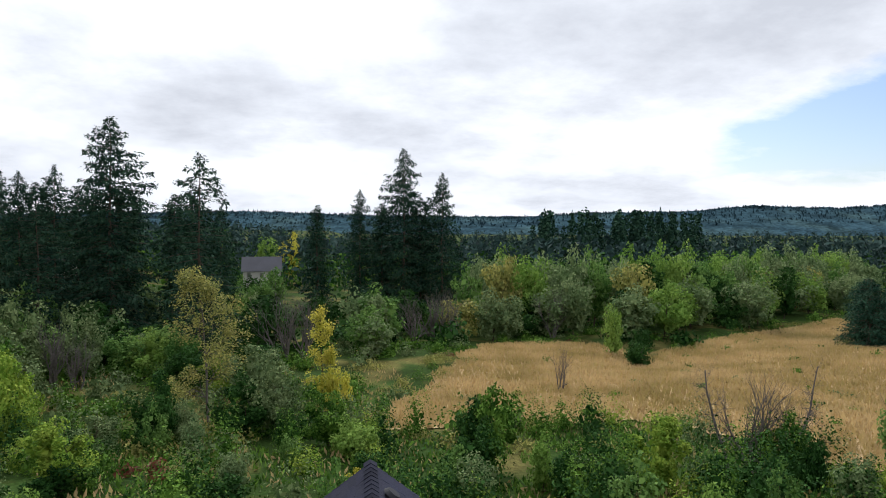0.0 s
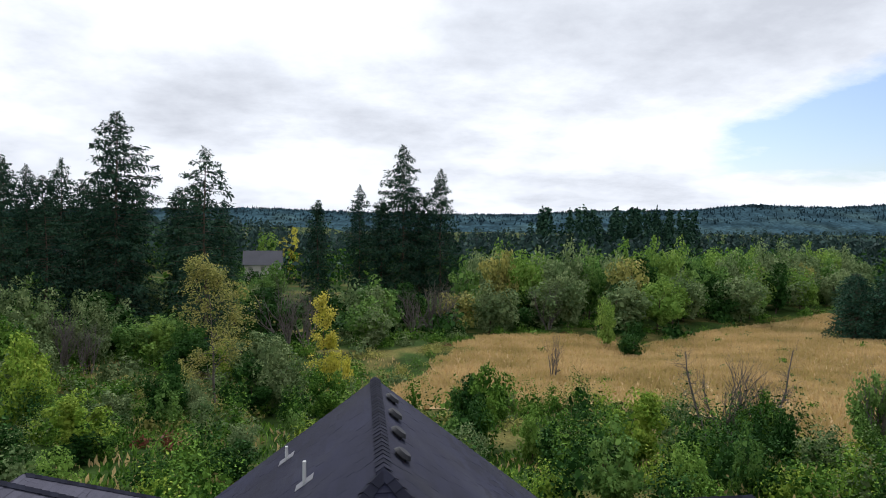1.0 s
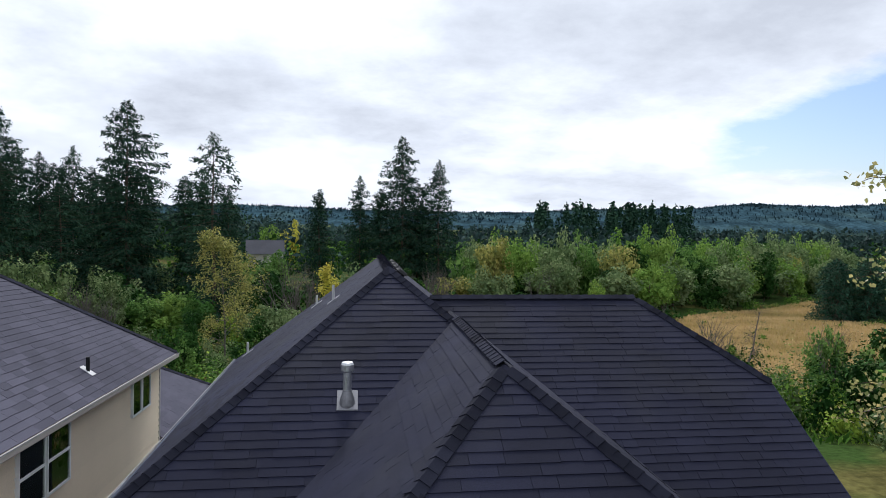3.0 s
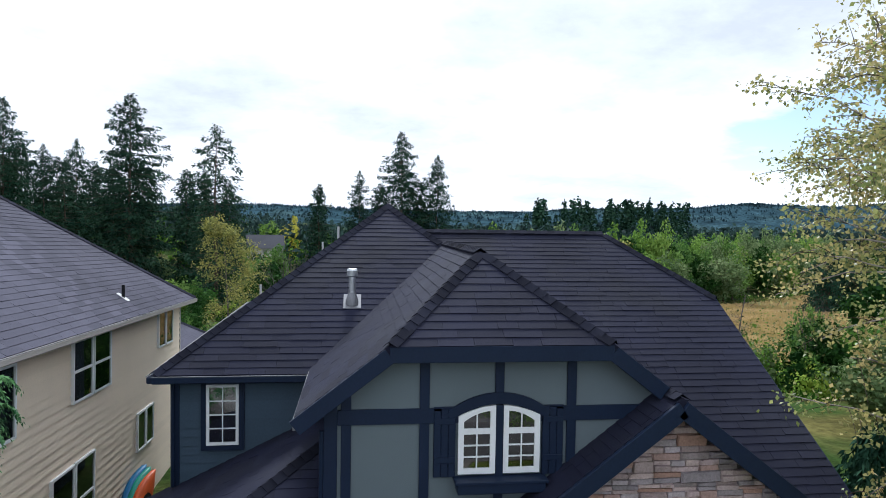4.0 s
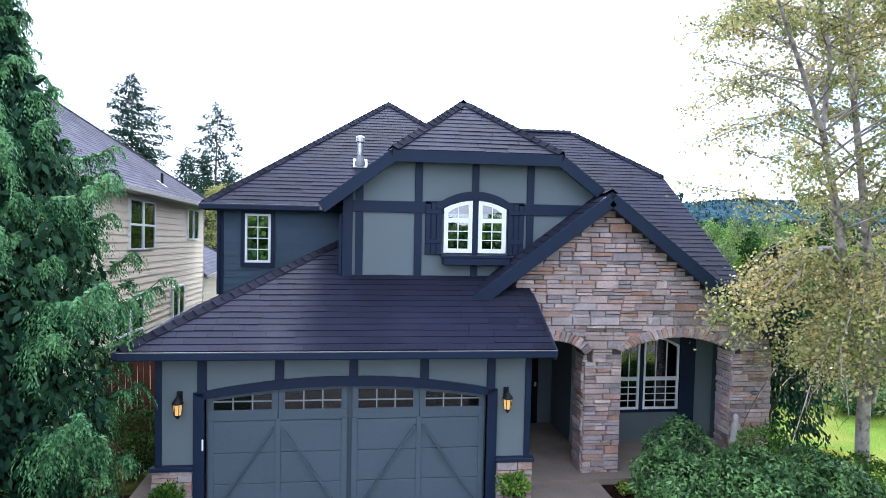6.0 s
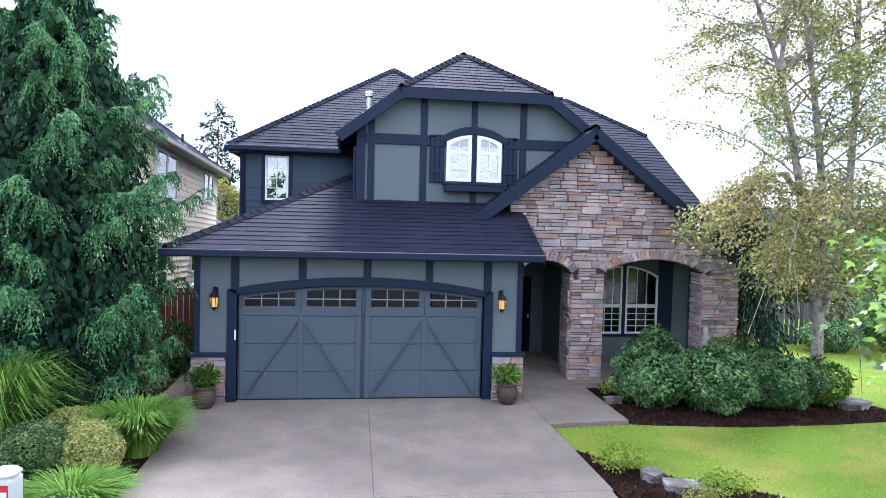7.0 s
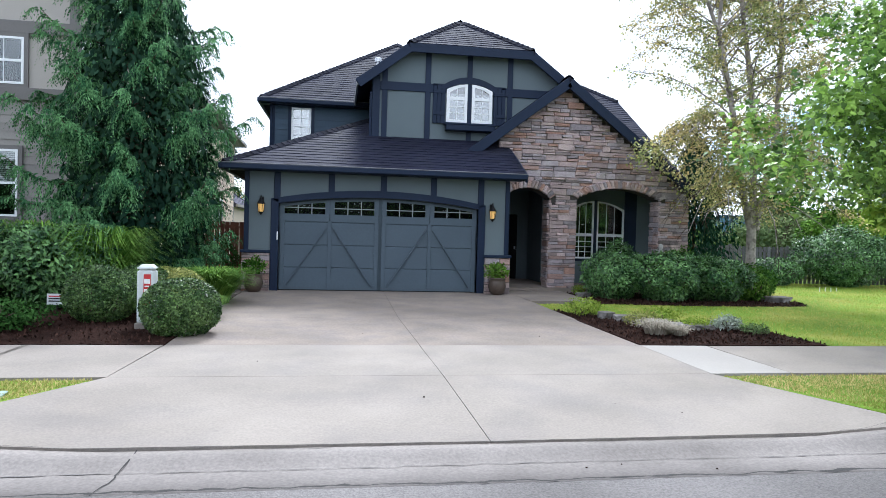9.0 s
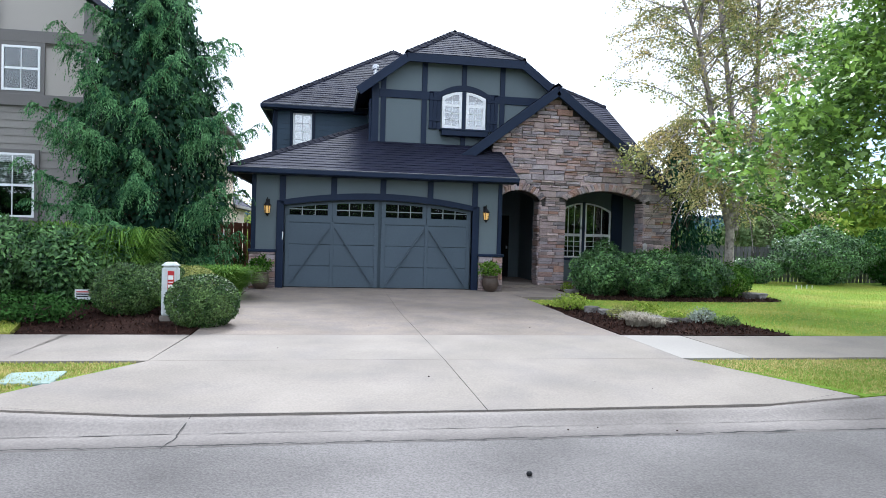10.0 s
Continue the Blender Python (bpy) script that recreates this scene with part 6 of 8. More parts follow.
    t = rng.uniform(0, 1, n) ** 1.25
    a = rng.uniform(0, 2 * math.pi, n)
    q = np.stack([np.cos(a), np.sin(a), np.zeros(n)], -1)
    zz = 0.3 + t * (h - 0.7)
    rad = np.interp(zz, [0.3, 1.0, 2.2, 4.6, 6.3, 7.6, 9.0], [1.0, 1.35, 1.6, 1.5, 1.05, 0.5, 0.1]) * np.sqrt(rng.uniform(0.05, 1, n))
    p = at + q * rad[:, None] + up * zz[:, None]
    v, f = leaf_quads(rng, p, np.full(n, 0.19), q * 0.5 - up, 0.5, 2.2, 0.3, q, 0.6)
    fast_part("inner_shade_foliage", v, f, M_FIR, ob, "inner foliage in a darker colour, for shade within the crown")


def multistem_birch(at, seed):
    """A birch of one short bole and three long stems, open leafy limbs drooping at their ends."""
    rng = np.random.default_rng(seed)
    ob = plant("birch_tree", at, "tall three-stemmed pale birch with thin browning leaves at the bed's end", "tree")
    x, y, z0 = at
    A = np.array
    up = A([0, 0, 1.0])
    stems = [
        [(A((x, y, z0 - 0.2)), 0.19), (A((x, y, z0 + 0.5)), 0.155), (A((x - 0.03, y, 1.3)), 0.145), (A((x - 0.02, y, 2.0)), 0.145)],
        [(A((x - 0.06, y - 0.02, 1.8)), 0.12), (A((x - 0.48, y - 0.05, 3.2)), 0.105), (A((x - 0.70, y - 0.1, 4.6)), 0.095), (A((x - 1.06, y - 0.12, 6.1)), 0.085), (A((x - 1.28, y - 0.1, 7.0)), 0.075)],
        [(A((x - 1.28, y - 0.1, 7.0)), 0.06), (A((x - 1.74, y - 0.2, 7.9)), 0.052), (A((x - 2.35, y - 0.3, 9.1)), 0.04), (A((x - 2.8, y - 0.3, 10.2)), 0.026), (A((x - 3.05, y - 0.2, 11.2)), 0.01)],
        [(A((x - 1.28, y - 0.1, 7.0)), 0.06), (A((x - 1.05, y + 0.1, 8.5)), 0.05), (A((x - 1.35, y + 0.2, 10.0)), 0.036), (A((x - 1.45, y + 0.25, 11.4)), 0.022), (A((x - 1.4, y + 0.2, 12.6)), 0.008)],
        [(A((x + 0.04, y + 0.06, 1.8)), 0.12), (A((x + 0.08, y + 0.2, 4.6)), 0.10), (A((x - 0.10, y + 0.3, 6.3)), 0.085), (A((x - 0.45, y + 0.35, 8.6)), 0.06), (A((x - 0.6, y + 0.4, 11.0)), 0.035), (A((x - 0.5, y + 0.4, 13.6)), 0.008)],
        [(A((x + 0.08, y - 0.02, 1.8)), 0.115), (A((x + 0.60, y + 0.05, 4.3)), 0.095), (A((x + 0.72, y + 0.1, 6.6)), 0.08), (A((x + 0.66, y + 0.1, 8.7)), 0.06), (A((x + 0.75, y + 0.1, 11.0)), 0.035), (A((x + 0.7, y, 13.2)), 0.008)],
    ]
    for path in stems:
        v, f = tubes([[(q, r * 0.86) for q, r in path]], 9)
        fast_part("stem", v, f, M_BIRCHBARK, ob)
    limbs, twigs, leaves = [], [], []

    def dress(pts, first, count, size=1.0):
        """Twigs and their leaves along one limb."""
        n = len(pts)
        for c in range(count):
            u = first + (1 - first) * (c + rng.random()) / count
            b = A([np.interp(u * (n - 1), range(n), pts[:, k]) for k in range(3)])
            way = unit(rng.normal(size=3) * [1, 1, 0.45] + unit(pts[-1] - pts[0]) * 0.7)
            ln = rng.uniform(0.25, 0.62) * size
            t = np.linspace(0, 1, 5)[:, None]
            tw = b + way * (ln * t) - up * (ln * rng.uniform(0.15, 0.75) * t ** 1.8)
            twigs.append([(p, 0.006 * (1 - k / 5) + 0.0018) for k, p in enumerate(tw)])
            m = int(rng.integers(15, 33) * size)
            w = rng.uniform(0.1, 1.05, m)
            leaves.append(np.stack([np.interp(w * 4, range(5), tw[:, k]) for k in range(3)], -1) + rng.normal(size=(m, 3)) * 0.085)

    def limb(b, a, L, climb, droop, radius, count):
        out = A([math.cos(a), math.sin(a), 0])
        bend = A([-out[1], out[0], 0]) * rng.uniform(-0.25, 0.25)
        t = np.linspace(0, 1, 8)[:, None]
        pts = b + out * (L * t) + bend * (L * t ** 2) + up * (L * (climb * t - droop * t ** 2.2)) + rng.normal(size=(8, 3)) * 0.035 * t
        limbs.append([(p, radius * (1 - k / 8) + 0.004) for k, p in enumerate(pts)])
        dress(pts, 0.22, count)

    for path in stems[1:]:
        pts, rr = A([p for p, _ in path]), A([r for _, r in path])
        zs = pts[:, 2]
        z = max(2.3, zs[0])
        while z < zs[-1] - 0.15:
            b = A([np.interp(z, zs, pts[:, k]) for k in range(3)])
            r = float(np.interp(z, zs, rr))
            a = rng.uniform(0, 2 * math.pi)
            # limbs end on an uneven oval round the whole tree
            room = float(np.interp(z, [2, 4, 6, 8, 10, 12, 13.6], [2.4, 3.4, 3.7, 3.9, 3.7, 2.8, 1.0]))
            off = b[:2] - A([x - 0.25, y])
            d = A([math.cos(a), math.sin(a)])
            L = max(0.45, -off @ d + math.sqrt(max(0.05, (off @ d) ** 2 - off @ off + room ** 2))) * rng.uniform(0.55, 1.0)
            if y + d[1] * L > 1.0 and x + d[0] * L < 9.3 and z < 6.5:
                L *= 0.5
            low = z < 4.6
            limb(b, a, L, rng.uniform(0.15, 0.5) if low else rng.uniform(0.45, 0.95), rng.uniform(0.5, 0.8) if low else rng.uniform(0.25, 0.6), min(0.022, r * 0.3), int(4 + 5 * L))
            z += rng.uniform(0.13, 0.27)
    # a skirt of drooping low limbs
    for i in range(20):
        z = rng.uniform(3.0, 5.2)
        a = rng.uniform(math.pi * 0.95, math.pi * 2.25)
        b = A([x + 0.25 * math.cos(a), y + 0.15 * math.sin(a), z])
        limb(b, a, rng.uniform(1.2, 2.7), rng.uniform(0.1, 0.4), rng.uniform(0.5, 0.95), 0.016, 18)
    # the long low limb that hangs over the roof's end
    for dx, dy in ((0.0, 0.0), (0.15, -0.35), (-0.1, 0.3)):
        pts = A([(x - 0.7, y - 0.1, 4.4), (x - 1.2, y - 0.25 + dy * 0.3, 4.85), (x - 1.8, y - 0.35 + dy * 0.6, 4.75), (x - 2.4 + dx, y - 0.55 + dy, 4.35), (x - 2.9 + dx, y - 0.7 + dy, 3.95), (x - 3.35 + dx, y - 0.85 + dy, 3.6)])
        limbs.append([(p, 0.035 * (1 - k / 6) + 0.005) for k, p in enumerate(pts)])
        dress(pts, 0.3, 34, 1.1)
    for path in limbs:
        v, f = tubes([path], 5)
        fast_part("limb", v, f, M_BIRCHBARK, ob)
    v, f = tubes(twigs, 3)
    tagged(fast_part("twig", v, f, M_BARK, ob), kind="stuff")
    pos = np.concatenate(leaves)
    pos = pos[pos[:, 2] > 2.3 + 0.5 * np.sin(pos[:, 0] * 1.9 + pos[:, 1])]
    n = len(pos)
    hang = np.tile([0, 0, -0.5], (n, 1)) + rng.normal(size=(n, 3)) * 0.3
    v, f = leaf_quads(rng, pos, np.full(n, 0.07), hang, 0.8, 1.3, normal=rng.normal(size=(n, 3)) + [0, -0.3, 0.6], flat=0.6)
    fast_part("crown", v, f, M_BIRCHLEAF, ob)


def broad_tree(at, h, crown_r, seed, material, label, name="tree", bark=M_BARK, leaf_size=0.12, leaves=9000, trunk_r=0.14, clear=0.3, lobes=False, stems=1, levels=3, crown_z=None, lean=(0, 0), spread=0.62, kids=3, group="", scatter=0.34, twig=0.0, per=12, open_stems=0.16, clusters=0, gather=0.35, rise=0.45, floor=None):
    rng = np.random.default_rng(seed)
    ob = plant(name, at, label, "tree", group)
    at = np.array(at, float)
    paths, tips = [], []
    for s in range(stems):
        d = np.array([lean[0] + (rng.normal() * open_stems if stems > 1 else 0), lean[1] + (rng.normal() * open_stems if stems > 1 else 0), 1.0])
        base = at + np.array([rng.normal() * 0.12 * (stems > 1), rng.normal() * 0.12 * (stems > 1), -0.15])
        n = 9
        p = base.copy()
        path = [(p.copy(), trunk_r)]
        hh = h * rng.uniform(0.86, 1.0)
        for i in range(n):
            d = unit(d + rng.normal(size=3) * 0.05 + [0, 0, 0.06])
            p = p + d * hh / n
            path.append((p.copy(), trunk_r * (1 - 0.9 * (i + 1) / n) + 0.008))
            z = (i + 1) / n
            if z > clear:
                for _ in range(3 if stems == 1 else 2):
                    a = rng.uniform(0, 2 * math.pi)
                    w = unit(np.array([math.cos(a), math.sin(a), rise + 0.6 * z]))
                    L = crown_r * (1.05 - 0.75 * abs(z - 0.5) * 1.3) * rng.uniform(0.6, 1.0)
                    pp, tt = grow(rng, p - d * rng.uniform(0, 0.5), w, L, trunk_r * 0.42 * (1.05 - z), levels - 2, kids, spread, 0.06, 0.2, 5, 0.6)
                    paths += pp
                    tips.append(tt)
        paths.append(path)
        tips.append(np.array([p]))
    if floor is not None:
        paths = [p for p in paths if p[0][1] > trunk_r * 0.9 or min(q[2] for q, _ in p) > floor]
    v, f = tubes(paths, 6)
    fast_part("trunk", v, f, bark, ob, "bare trunk and limbs")
    tips = np.concatenate(tips + [np.array([q for q, rr in p[1:]]) for p in paths if p[0][1] < trunk_r * 0.45])
    pick = tips[rng.integers(0, len(tips), leaves)]
    if twig:
        # leaves sit along short drooping twigs
        m = leaves // per
        root = np.repeat(tips[rng.integers(0, len(tips), m)], per, 0)
        way = np.repeat(unit(rng.normal(size=(m, 3)) + [0, 0, -0.35]), per, 0)
        pick = root + way * (twig * rng.uniform(0, 1, (m * per, 1)))
        leaves = m * per
    if clusters:
        # leaves gather in sprays round some of the twig ends
        ends = tips[rng.integers(0, len(tips), clusters)]
        k = rng.integers(0, clusters, leaves)
        big = rng.uniform(0.6, 1.4, clusters)
        pick = ends[k] + unit(rng.normal(size=(leaves, 3))) * (big[k] * gather * rng.uniform(0, 1, leaves) ** 0.45)[:, None] * [1, 1, 0.55]
    pos = pick + rng.normal(size=(leaves, 3)) * scatter * np.array([1, 1, 0.8])
    if floor is not None:
        pos = pos[pos[:, 2] > floor + 0.25 * np.sin(pos[:, 0] * 2.1 + pos[:, 1] * 1.7)]
        leaves = len(pos)
    sizes = np.full(leaves, leaf_size)
    hang = np.tile([0, 0, -0.35], (leaves, 1)) + unit(pos - (at + [0, 0, h * 0.55])) * 0.6
    if lobes:
        d = unit(hang + rng.normal(size=(leaves, 3)) * 0.8)
        s = unit(np.cross(d, [0, 0, 1.0] + rng.normal(size=(leaves, 3)) * 0.6))
        L = (sizes * rng.uniform(0.7, 1.25, leaves))[:, None]
        u = np.cross(d, s)
        tip = lambda a, q: pos + (d * math.cos(a) + s * math.sin(a)) * L * q
        ring = [pos, tip(1.5, 0.42), tip(1.0, 0.72), tip(0.5, 0.5), tip(0, 1.0) + u * L * 0.12, tip(-0.5, 0.5), tip(-1.0, 0.72), tip(-1.5, 0.42)]
        v = np.stack(ring, 1).reshape(-1, 3)
        f = np.arange(leaves * 8).reshape(-1, 8)
    else:
        v, f = leaf_quads(rng, pos, sizes, hang, 0.9, 1.35, normal=hang * 0.5 + [0, 0, 0.9], flat=0.7)
    fast_part("crown", v, f, material, ob)
    return ob


weeping_cedar((-5.5, -0.45, -0.1), 9.1, 3)
multistem_birch((10.04, 0.1, -0.1), 17)
broad_tree((8.4, -9.8, -0.15), 6.5, 2.75, 23, M_MAPLE, "young street maple with bright green lobed leaves", "maple_tree", M_BARK, 0.088, 46000, 0.10, 0.28, lobes=True, levels=4, lean=(-0.06, 0.08), scatter=0.12, clusters=1100, gather=0.36, rise=0.22, floor=2.05)

for at, rad, n, s, m, lab, seed in (
    ((5.95, -0.35, -0.07), (0.85, 0.85, 0.62), 2300, 0.135, M_RHODO, "broad glossy green shrub in front of the porch", 1),
    ((7.15, -0.75, -0.07), (1.0, 0.95, 0.66), 2800, 0.14, M_RHODO, "broad glossy green shrub in front of the porch", 2),
    ((8.5, -0.55, -0.07), (1.05, 0.95, 0.62), 2800, 0.14, M_RHODO, "broad glossy green shrub in front of the porch", 3),
    ((9.65, -0.35, -0.07), (0.7, 0.7, 0.50), 1500, 0.13, M_GREEN, "loose light green shrub at the bed's end", 4),
    ((6.5, 0.62, -0.07), (0.75, 0.5, 0.78), 1500, 0.14, M_RHODO, "upright dark green shrub by the stone porch", 5),
    ((8.15, 0.5, -0.07), (0.6, 0.5, 0.72), 1300, 0.10, M_GREEN, "light green shrub by the stone pier", 6),
    ((-7.9, -3.0, -0.07), (1.5, 1.1, 0.92), 5200, 0.16, M_RHODO, "broad glossy shrub with long leaves under the neighbour's window", 7),
    ((-6.15, -3.2, -0.07), (1.05, 0.95, 0.84), 3600, 0.155, M_RHODO, "broad glossy shrub with long leaves in the side bed", 8),
    ((-10.4, -3.0, -0.07), (1.4, 1.1, 0.92), 4200, 0.16, M_RHODO, "broad glossy shrub with long leaves under the neighbour's window", 9),
    ((14.4, 5.2, -0.1), (1.15, 0.8, 0.55), 1900, 0.13, M_RHODO, "low pale-edged shrub in front of the fence", 10),
    ((17.05, 5.0, -0.1), (1.95, 1.4, 1.14), 5200, 0.15, M_RHODO, "large rounded green shrub by the fence", 11),
    ((20.6, 5.0, -0.1), (2.2, 1.4, 1.30), 3600, 0.20, M_DEEP, "large dark green shrub by the fence", 12),
    ((24.0, 4.6, -0.1), (2.2, 1.4, 1.25), 3000, 0.22, M_PALE, "large yellowing shrub by the fence", 13),
    ((-4.6, 1.0, -0.1), (0.55, 0.5, 0.65), 1300, 0.09, M_REDLEAF, "dark reddish shrub in the gap between the houses", 14),
    ((-4.3, 2.6, -0.1), (0.6, 0.6, 0.7), 1300, 0.10, M_DEEP, "dark green shrub in the gap between the houses", 15),
):
    shrub(at, rad, int(n * 2.4), s * 0.76, m, lab, seed, shell=0.66, rough=0.12, long=2.7, loose=0.7, undercut=0.55 if at[1] > 4 else 0.38)

for at, r, lab, m, seed in (
    ((-3.22, -6.3, -0.07), 0.56, "clipped round boxwood beside the pavement", M_BOX, 31),
    ((-4.75, -4.95, -0.07), 0.55, "clipped round boxwood beside the utility box", M_BOX, 32),
    ((-4.45, -3.75, -0.07), 0.52, "clipped round boxwood in the side bed", M_BOX, 33),
    ((-3.85, -3.55, -0.07), 0.47, "clipped round shrub with yellow-edged leaves", M_VARIEG, 34),
    ((-4.35, -2.75, -0.07), 0.46, "clipped round shrub with cream-edged leaves", M_VARIEG, 35),
):
    shrub(at, (r, r, r * (0.78 if seed == 31 else 0.88)), 14000, 0.038, m, lab, seed, "clipped_shrub", "shrub", shell=0.90, rough=0.022, group="clipped balls by the driveway", long=1.5)
tuft((-3.45, -2.6, -0.06), 1.0, 0.72, 3000, M_LIMEGRASS, "upright lime-green grass clump beside the driveway", 41)
tuft((-3.6, -4.7, -0.06), 0.52, 0.62, 2000, M_LIMEGRASS, "low lime-green grass clump beside the driveway", 42)
tuft((-5.55, -2.7, -0.06), 2.35, 1.15, 1300, M_LIMEGRASS, "tall arching grass under the weeping conifer", 43, 0.013, 1.25)
tuft((-6.9, -2.1, -0.06), 2.4, 1.1, 1000, M_LIMEGRASS, "tall arching grass under the weeping conifer", 44, 0.013, 1.2)
tuft((4.16, -6.22, -0.05), 0.36, 0.30, 900, M_PALEGRASS, "pale dry grass tuft in the mulch bed", 45, 0.0034, 1.2)
tuft((4.46, -6.32, -0.05), 0.24, 0.22, 450, M_PALEGRASS, "low pale dry grass tuft in the mulch bed", 46, 0.0034, 1.25)
for at, rad, n, s, m, lab, seed in (
    ((3.85, -3.75, -0.05), (0.42, 0.36, 0.18), 1300, 0.045, M_LIME, "low yellow-green ground cover by the driveway", 51),
    ((4.35, -5.3, -0.05), (0.34, 0.3, 0.14), 900, 0.045, M_PALE, "low yellow-green ground cover among the rocks", 52),
    ((4.95, -4.75, -0.05), (0.45, 0.3, 0.15), 1000, 0.045, M_LIME, "low yellow-green ground cover along the lawn", 53),
    ((5.25, -5.55, -0.05), (0.26, 0.22, 0.10), 500, 0.05, M_LIME, "low green perennial in the mulch bed", 54),
    ((5.72, -5.75, -0.05), (0.27, 0.22, 0.14), 700, 0.05, M_SILVER, "silver-leaved perennial in the mulch bed", 55),
    ((5.95, -6.2, -0.05), (0.24, 0.2, 0.09), 420, 0.05, M_GREY, "low grey-green perennial in the mulch bed", 56),
    ((-6.0, -6.05, -0.05), (0.95, 0.62, 0.24), 3200, 0.06, M_DEEP, "dark low ground cover by the pavement", 57),
    ((-7.6, -5.9, -0.05), (1.1, 0.65, 0.26), 3200, 0.06, M_DEEP, "dark low ground cover by the pavement", 58),
    ((5.35, 0.55, -0.05), (0.2, 0.2, 0.14), 300, 0.06, M_LIME, "small lime-green plant by the porch", 59),
    ((10.6, 1.6, -0.08), (0.35, 0.3, 0.22), 600, 0.05, M_YELLOW, "small golden shrub at the lawn's edge", 60),
):
    shrub(at, rad, n, s, m, lab, seed, "ground_cover_plant", "plant", shell=0.3, rough=0.2, long=1.8)


def rock(at, size, seed, turn=0):
    rng = random.Random(seed)
    bm = bmesh.new()
    bmesh.ops.create_icosphere(bm, subdivisions=2, radius=1.0)
    for v in bm.verts:
        k = 1 + 0.34 * noise.noise(v.co * 1.9 + Vector((seed, 0, 0))) + rng.uniform(-0.07, 0.07)
        # split slabs: a flat bed on top, steep broken sides
        q = v.co.normalized()
        top = max(-0.3, min(0.62, v.co.z * 1.5)) + 0.10 * noise.noise(v.co * 3.0 + Vector((0, seed, 0)))
        flatten = max(abs(q.x), abs(q.y), 0.55)
        v.co = Vector((q.x / flatten * 0.86 * k * size[0], q.y / flatten * 0.86 * k * size[1], top * 1.4 * size[2]))
    ob = mesh_ob("rock", bm, M_ROCK)
    ob.matrix_basis = pose(*at, 0, 0, turn)
    tagged(ob, "flat grey garden rock half sunk in the mulch", "rock", "rocks in the bed")


rock((4.45, -4.65, -0.02), (0.36, 0.2, 0.075), 1, -20)
rock((5.05, -5.55, -0.03), (0.52, 0.20, 0.06), 2, -12)
rock((10.2, -0.75, -0.03), (0.42, 0.3, 0.13), 3, 15)
rock((4.15, -4.2, -0.03), (0.2, 0.16, 0.1), 4, 40)
rock((5.2, -0.2, -0.03), (0.2, 0.14, 0.1), 5, 10)


def pot_plant(at, seed):
    ob = thing("plant_pot", at, "brown glazed pot with a leafy green plant beside the garage", "plant pot", "pots by the garage")
    bm = bmesh.new()
    add_lathe(bm, at, [(0.13, 0), (0.19, 0.08), (0.225, 0.20), (0.20, 0.32), (0.185, 0.36), (0.21, 0.39), (0.21, 0.42), (0.18, 0.42), (0.17, 0.36)], 24)
    part("pot", bm, M_POT, ob, smooth=True)
    rng = np.random.default_rng(seed)
    p, d = blob_points(rng, np.array(at) + [0, 0, 0.58], (0.27, 0.25, 0.2), 520, 0.2, 0.25, seed)
    v, f = leaf_quads(rng, p, np.full(len(p), 0.075), d + [0, 0, 0.3], 0.8, 1.7)
    fast_part("foliage", v, f, M_GREEN, ob)


pot_plant((-2.95, -0.38, 0.0), 61)
pot_plant((2.90, -0.33, 0.0), 62)

# utility box
ub = thing("utility_box", (-3.830, -5.75, -0.05), "pale grey plastic utility pedestal with red and white labels", "utility box")
bm = bmesh.new()
add_box(bm, (-3.945, -5.90, 0.02), (-3.705, -5.64, 0.82), 0.03)
part("body", bm, M_GREYBOX, ub)
bm = bmesh.new()
add_box(bm, (-3.955, -5.91, 0.80), (-3.695, -5.63, 0.90), 0.06)
part("lid", bm, M_GREYBOX, ub, "rounded pale lid")
bm = bmesh.new()
add_box(bm, (-3.965, -5.92, -0.1), (-3.685, -5.62, 0.03), 0.01)
part("base", bm, M_CONC2, ub)
bm = bmesh.new()
add_box(bm, (-3.845, -5.906, 0.30), (-3.745, -5.901, 0.76))
lab = part("label", bm, M_RED, ub, "red and white warning label")
for z0, z1, x0, x1 in ((0.62, 0.69, -3.835, -3.755), (0.46, 0.54, -3.835, -3.755), (0.57, 0.59, -3.83, -3.76), (0.36, 0.38, -3.83, -3.76)):
    bm = bmesh.new()
    add_box(bm, (x0, -5.911, z0), (x1, -5.907, z1))
    part("label_bar", bm, M_PAPER, lab)
# yard sign
ys = thing("yard_sign", (-5.55, -4.6, -0.05), "small white yard sign with dark text bars on a stake", "sign")
bm = bmesh.new()
add_box(bm, (-5.70, -4.615, 0.14), (-5.40, -4.600, 0.32), 0.004)
plate = part("plate", bm, M_GREYBOX, ys)
for z in (0.27, 0.23, 0.19):
    bm = bmesh.new()
    add_box(bm, (-5.67, -4.620, z), (-5.43 - 0.04 * (z < 0.2), -4.616, z + 0.02))
    part("text_bar", bm, M_RED if z > 0.25 else M_BLACK, plate)
bm = bmesh.new()
add_tube(bm, (-5.55, -4.59, -0.1), (-5.55, -4.59, 0.2), 0.008, 0.008, 6)
part("stake", bm, M_BLACK, ys)
tagged(flat("access_cover", [(-4.42, -10.22), (-3.92, -10.24), (-3.98, -9.64), (-4.5, -9.72)], -0.2, -0.072, M_LID, bevel=0.01), "pale green utility vault lid in the grass strip", "utility lid")
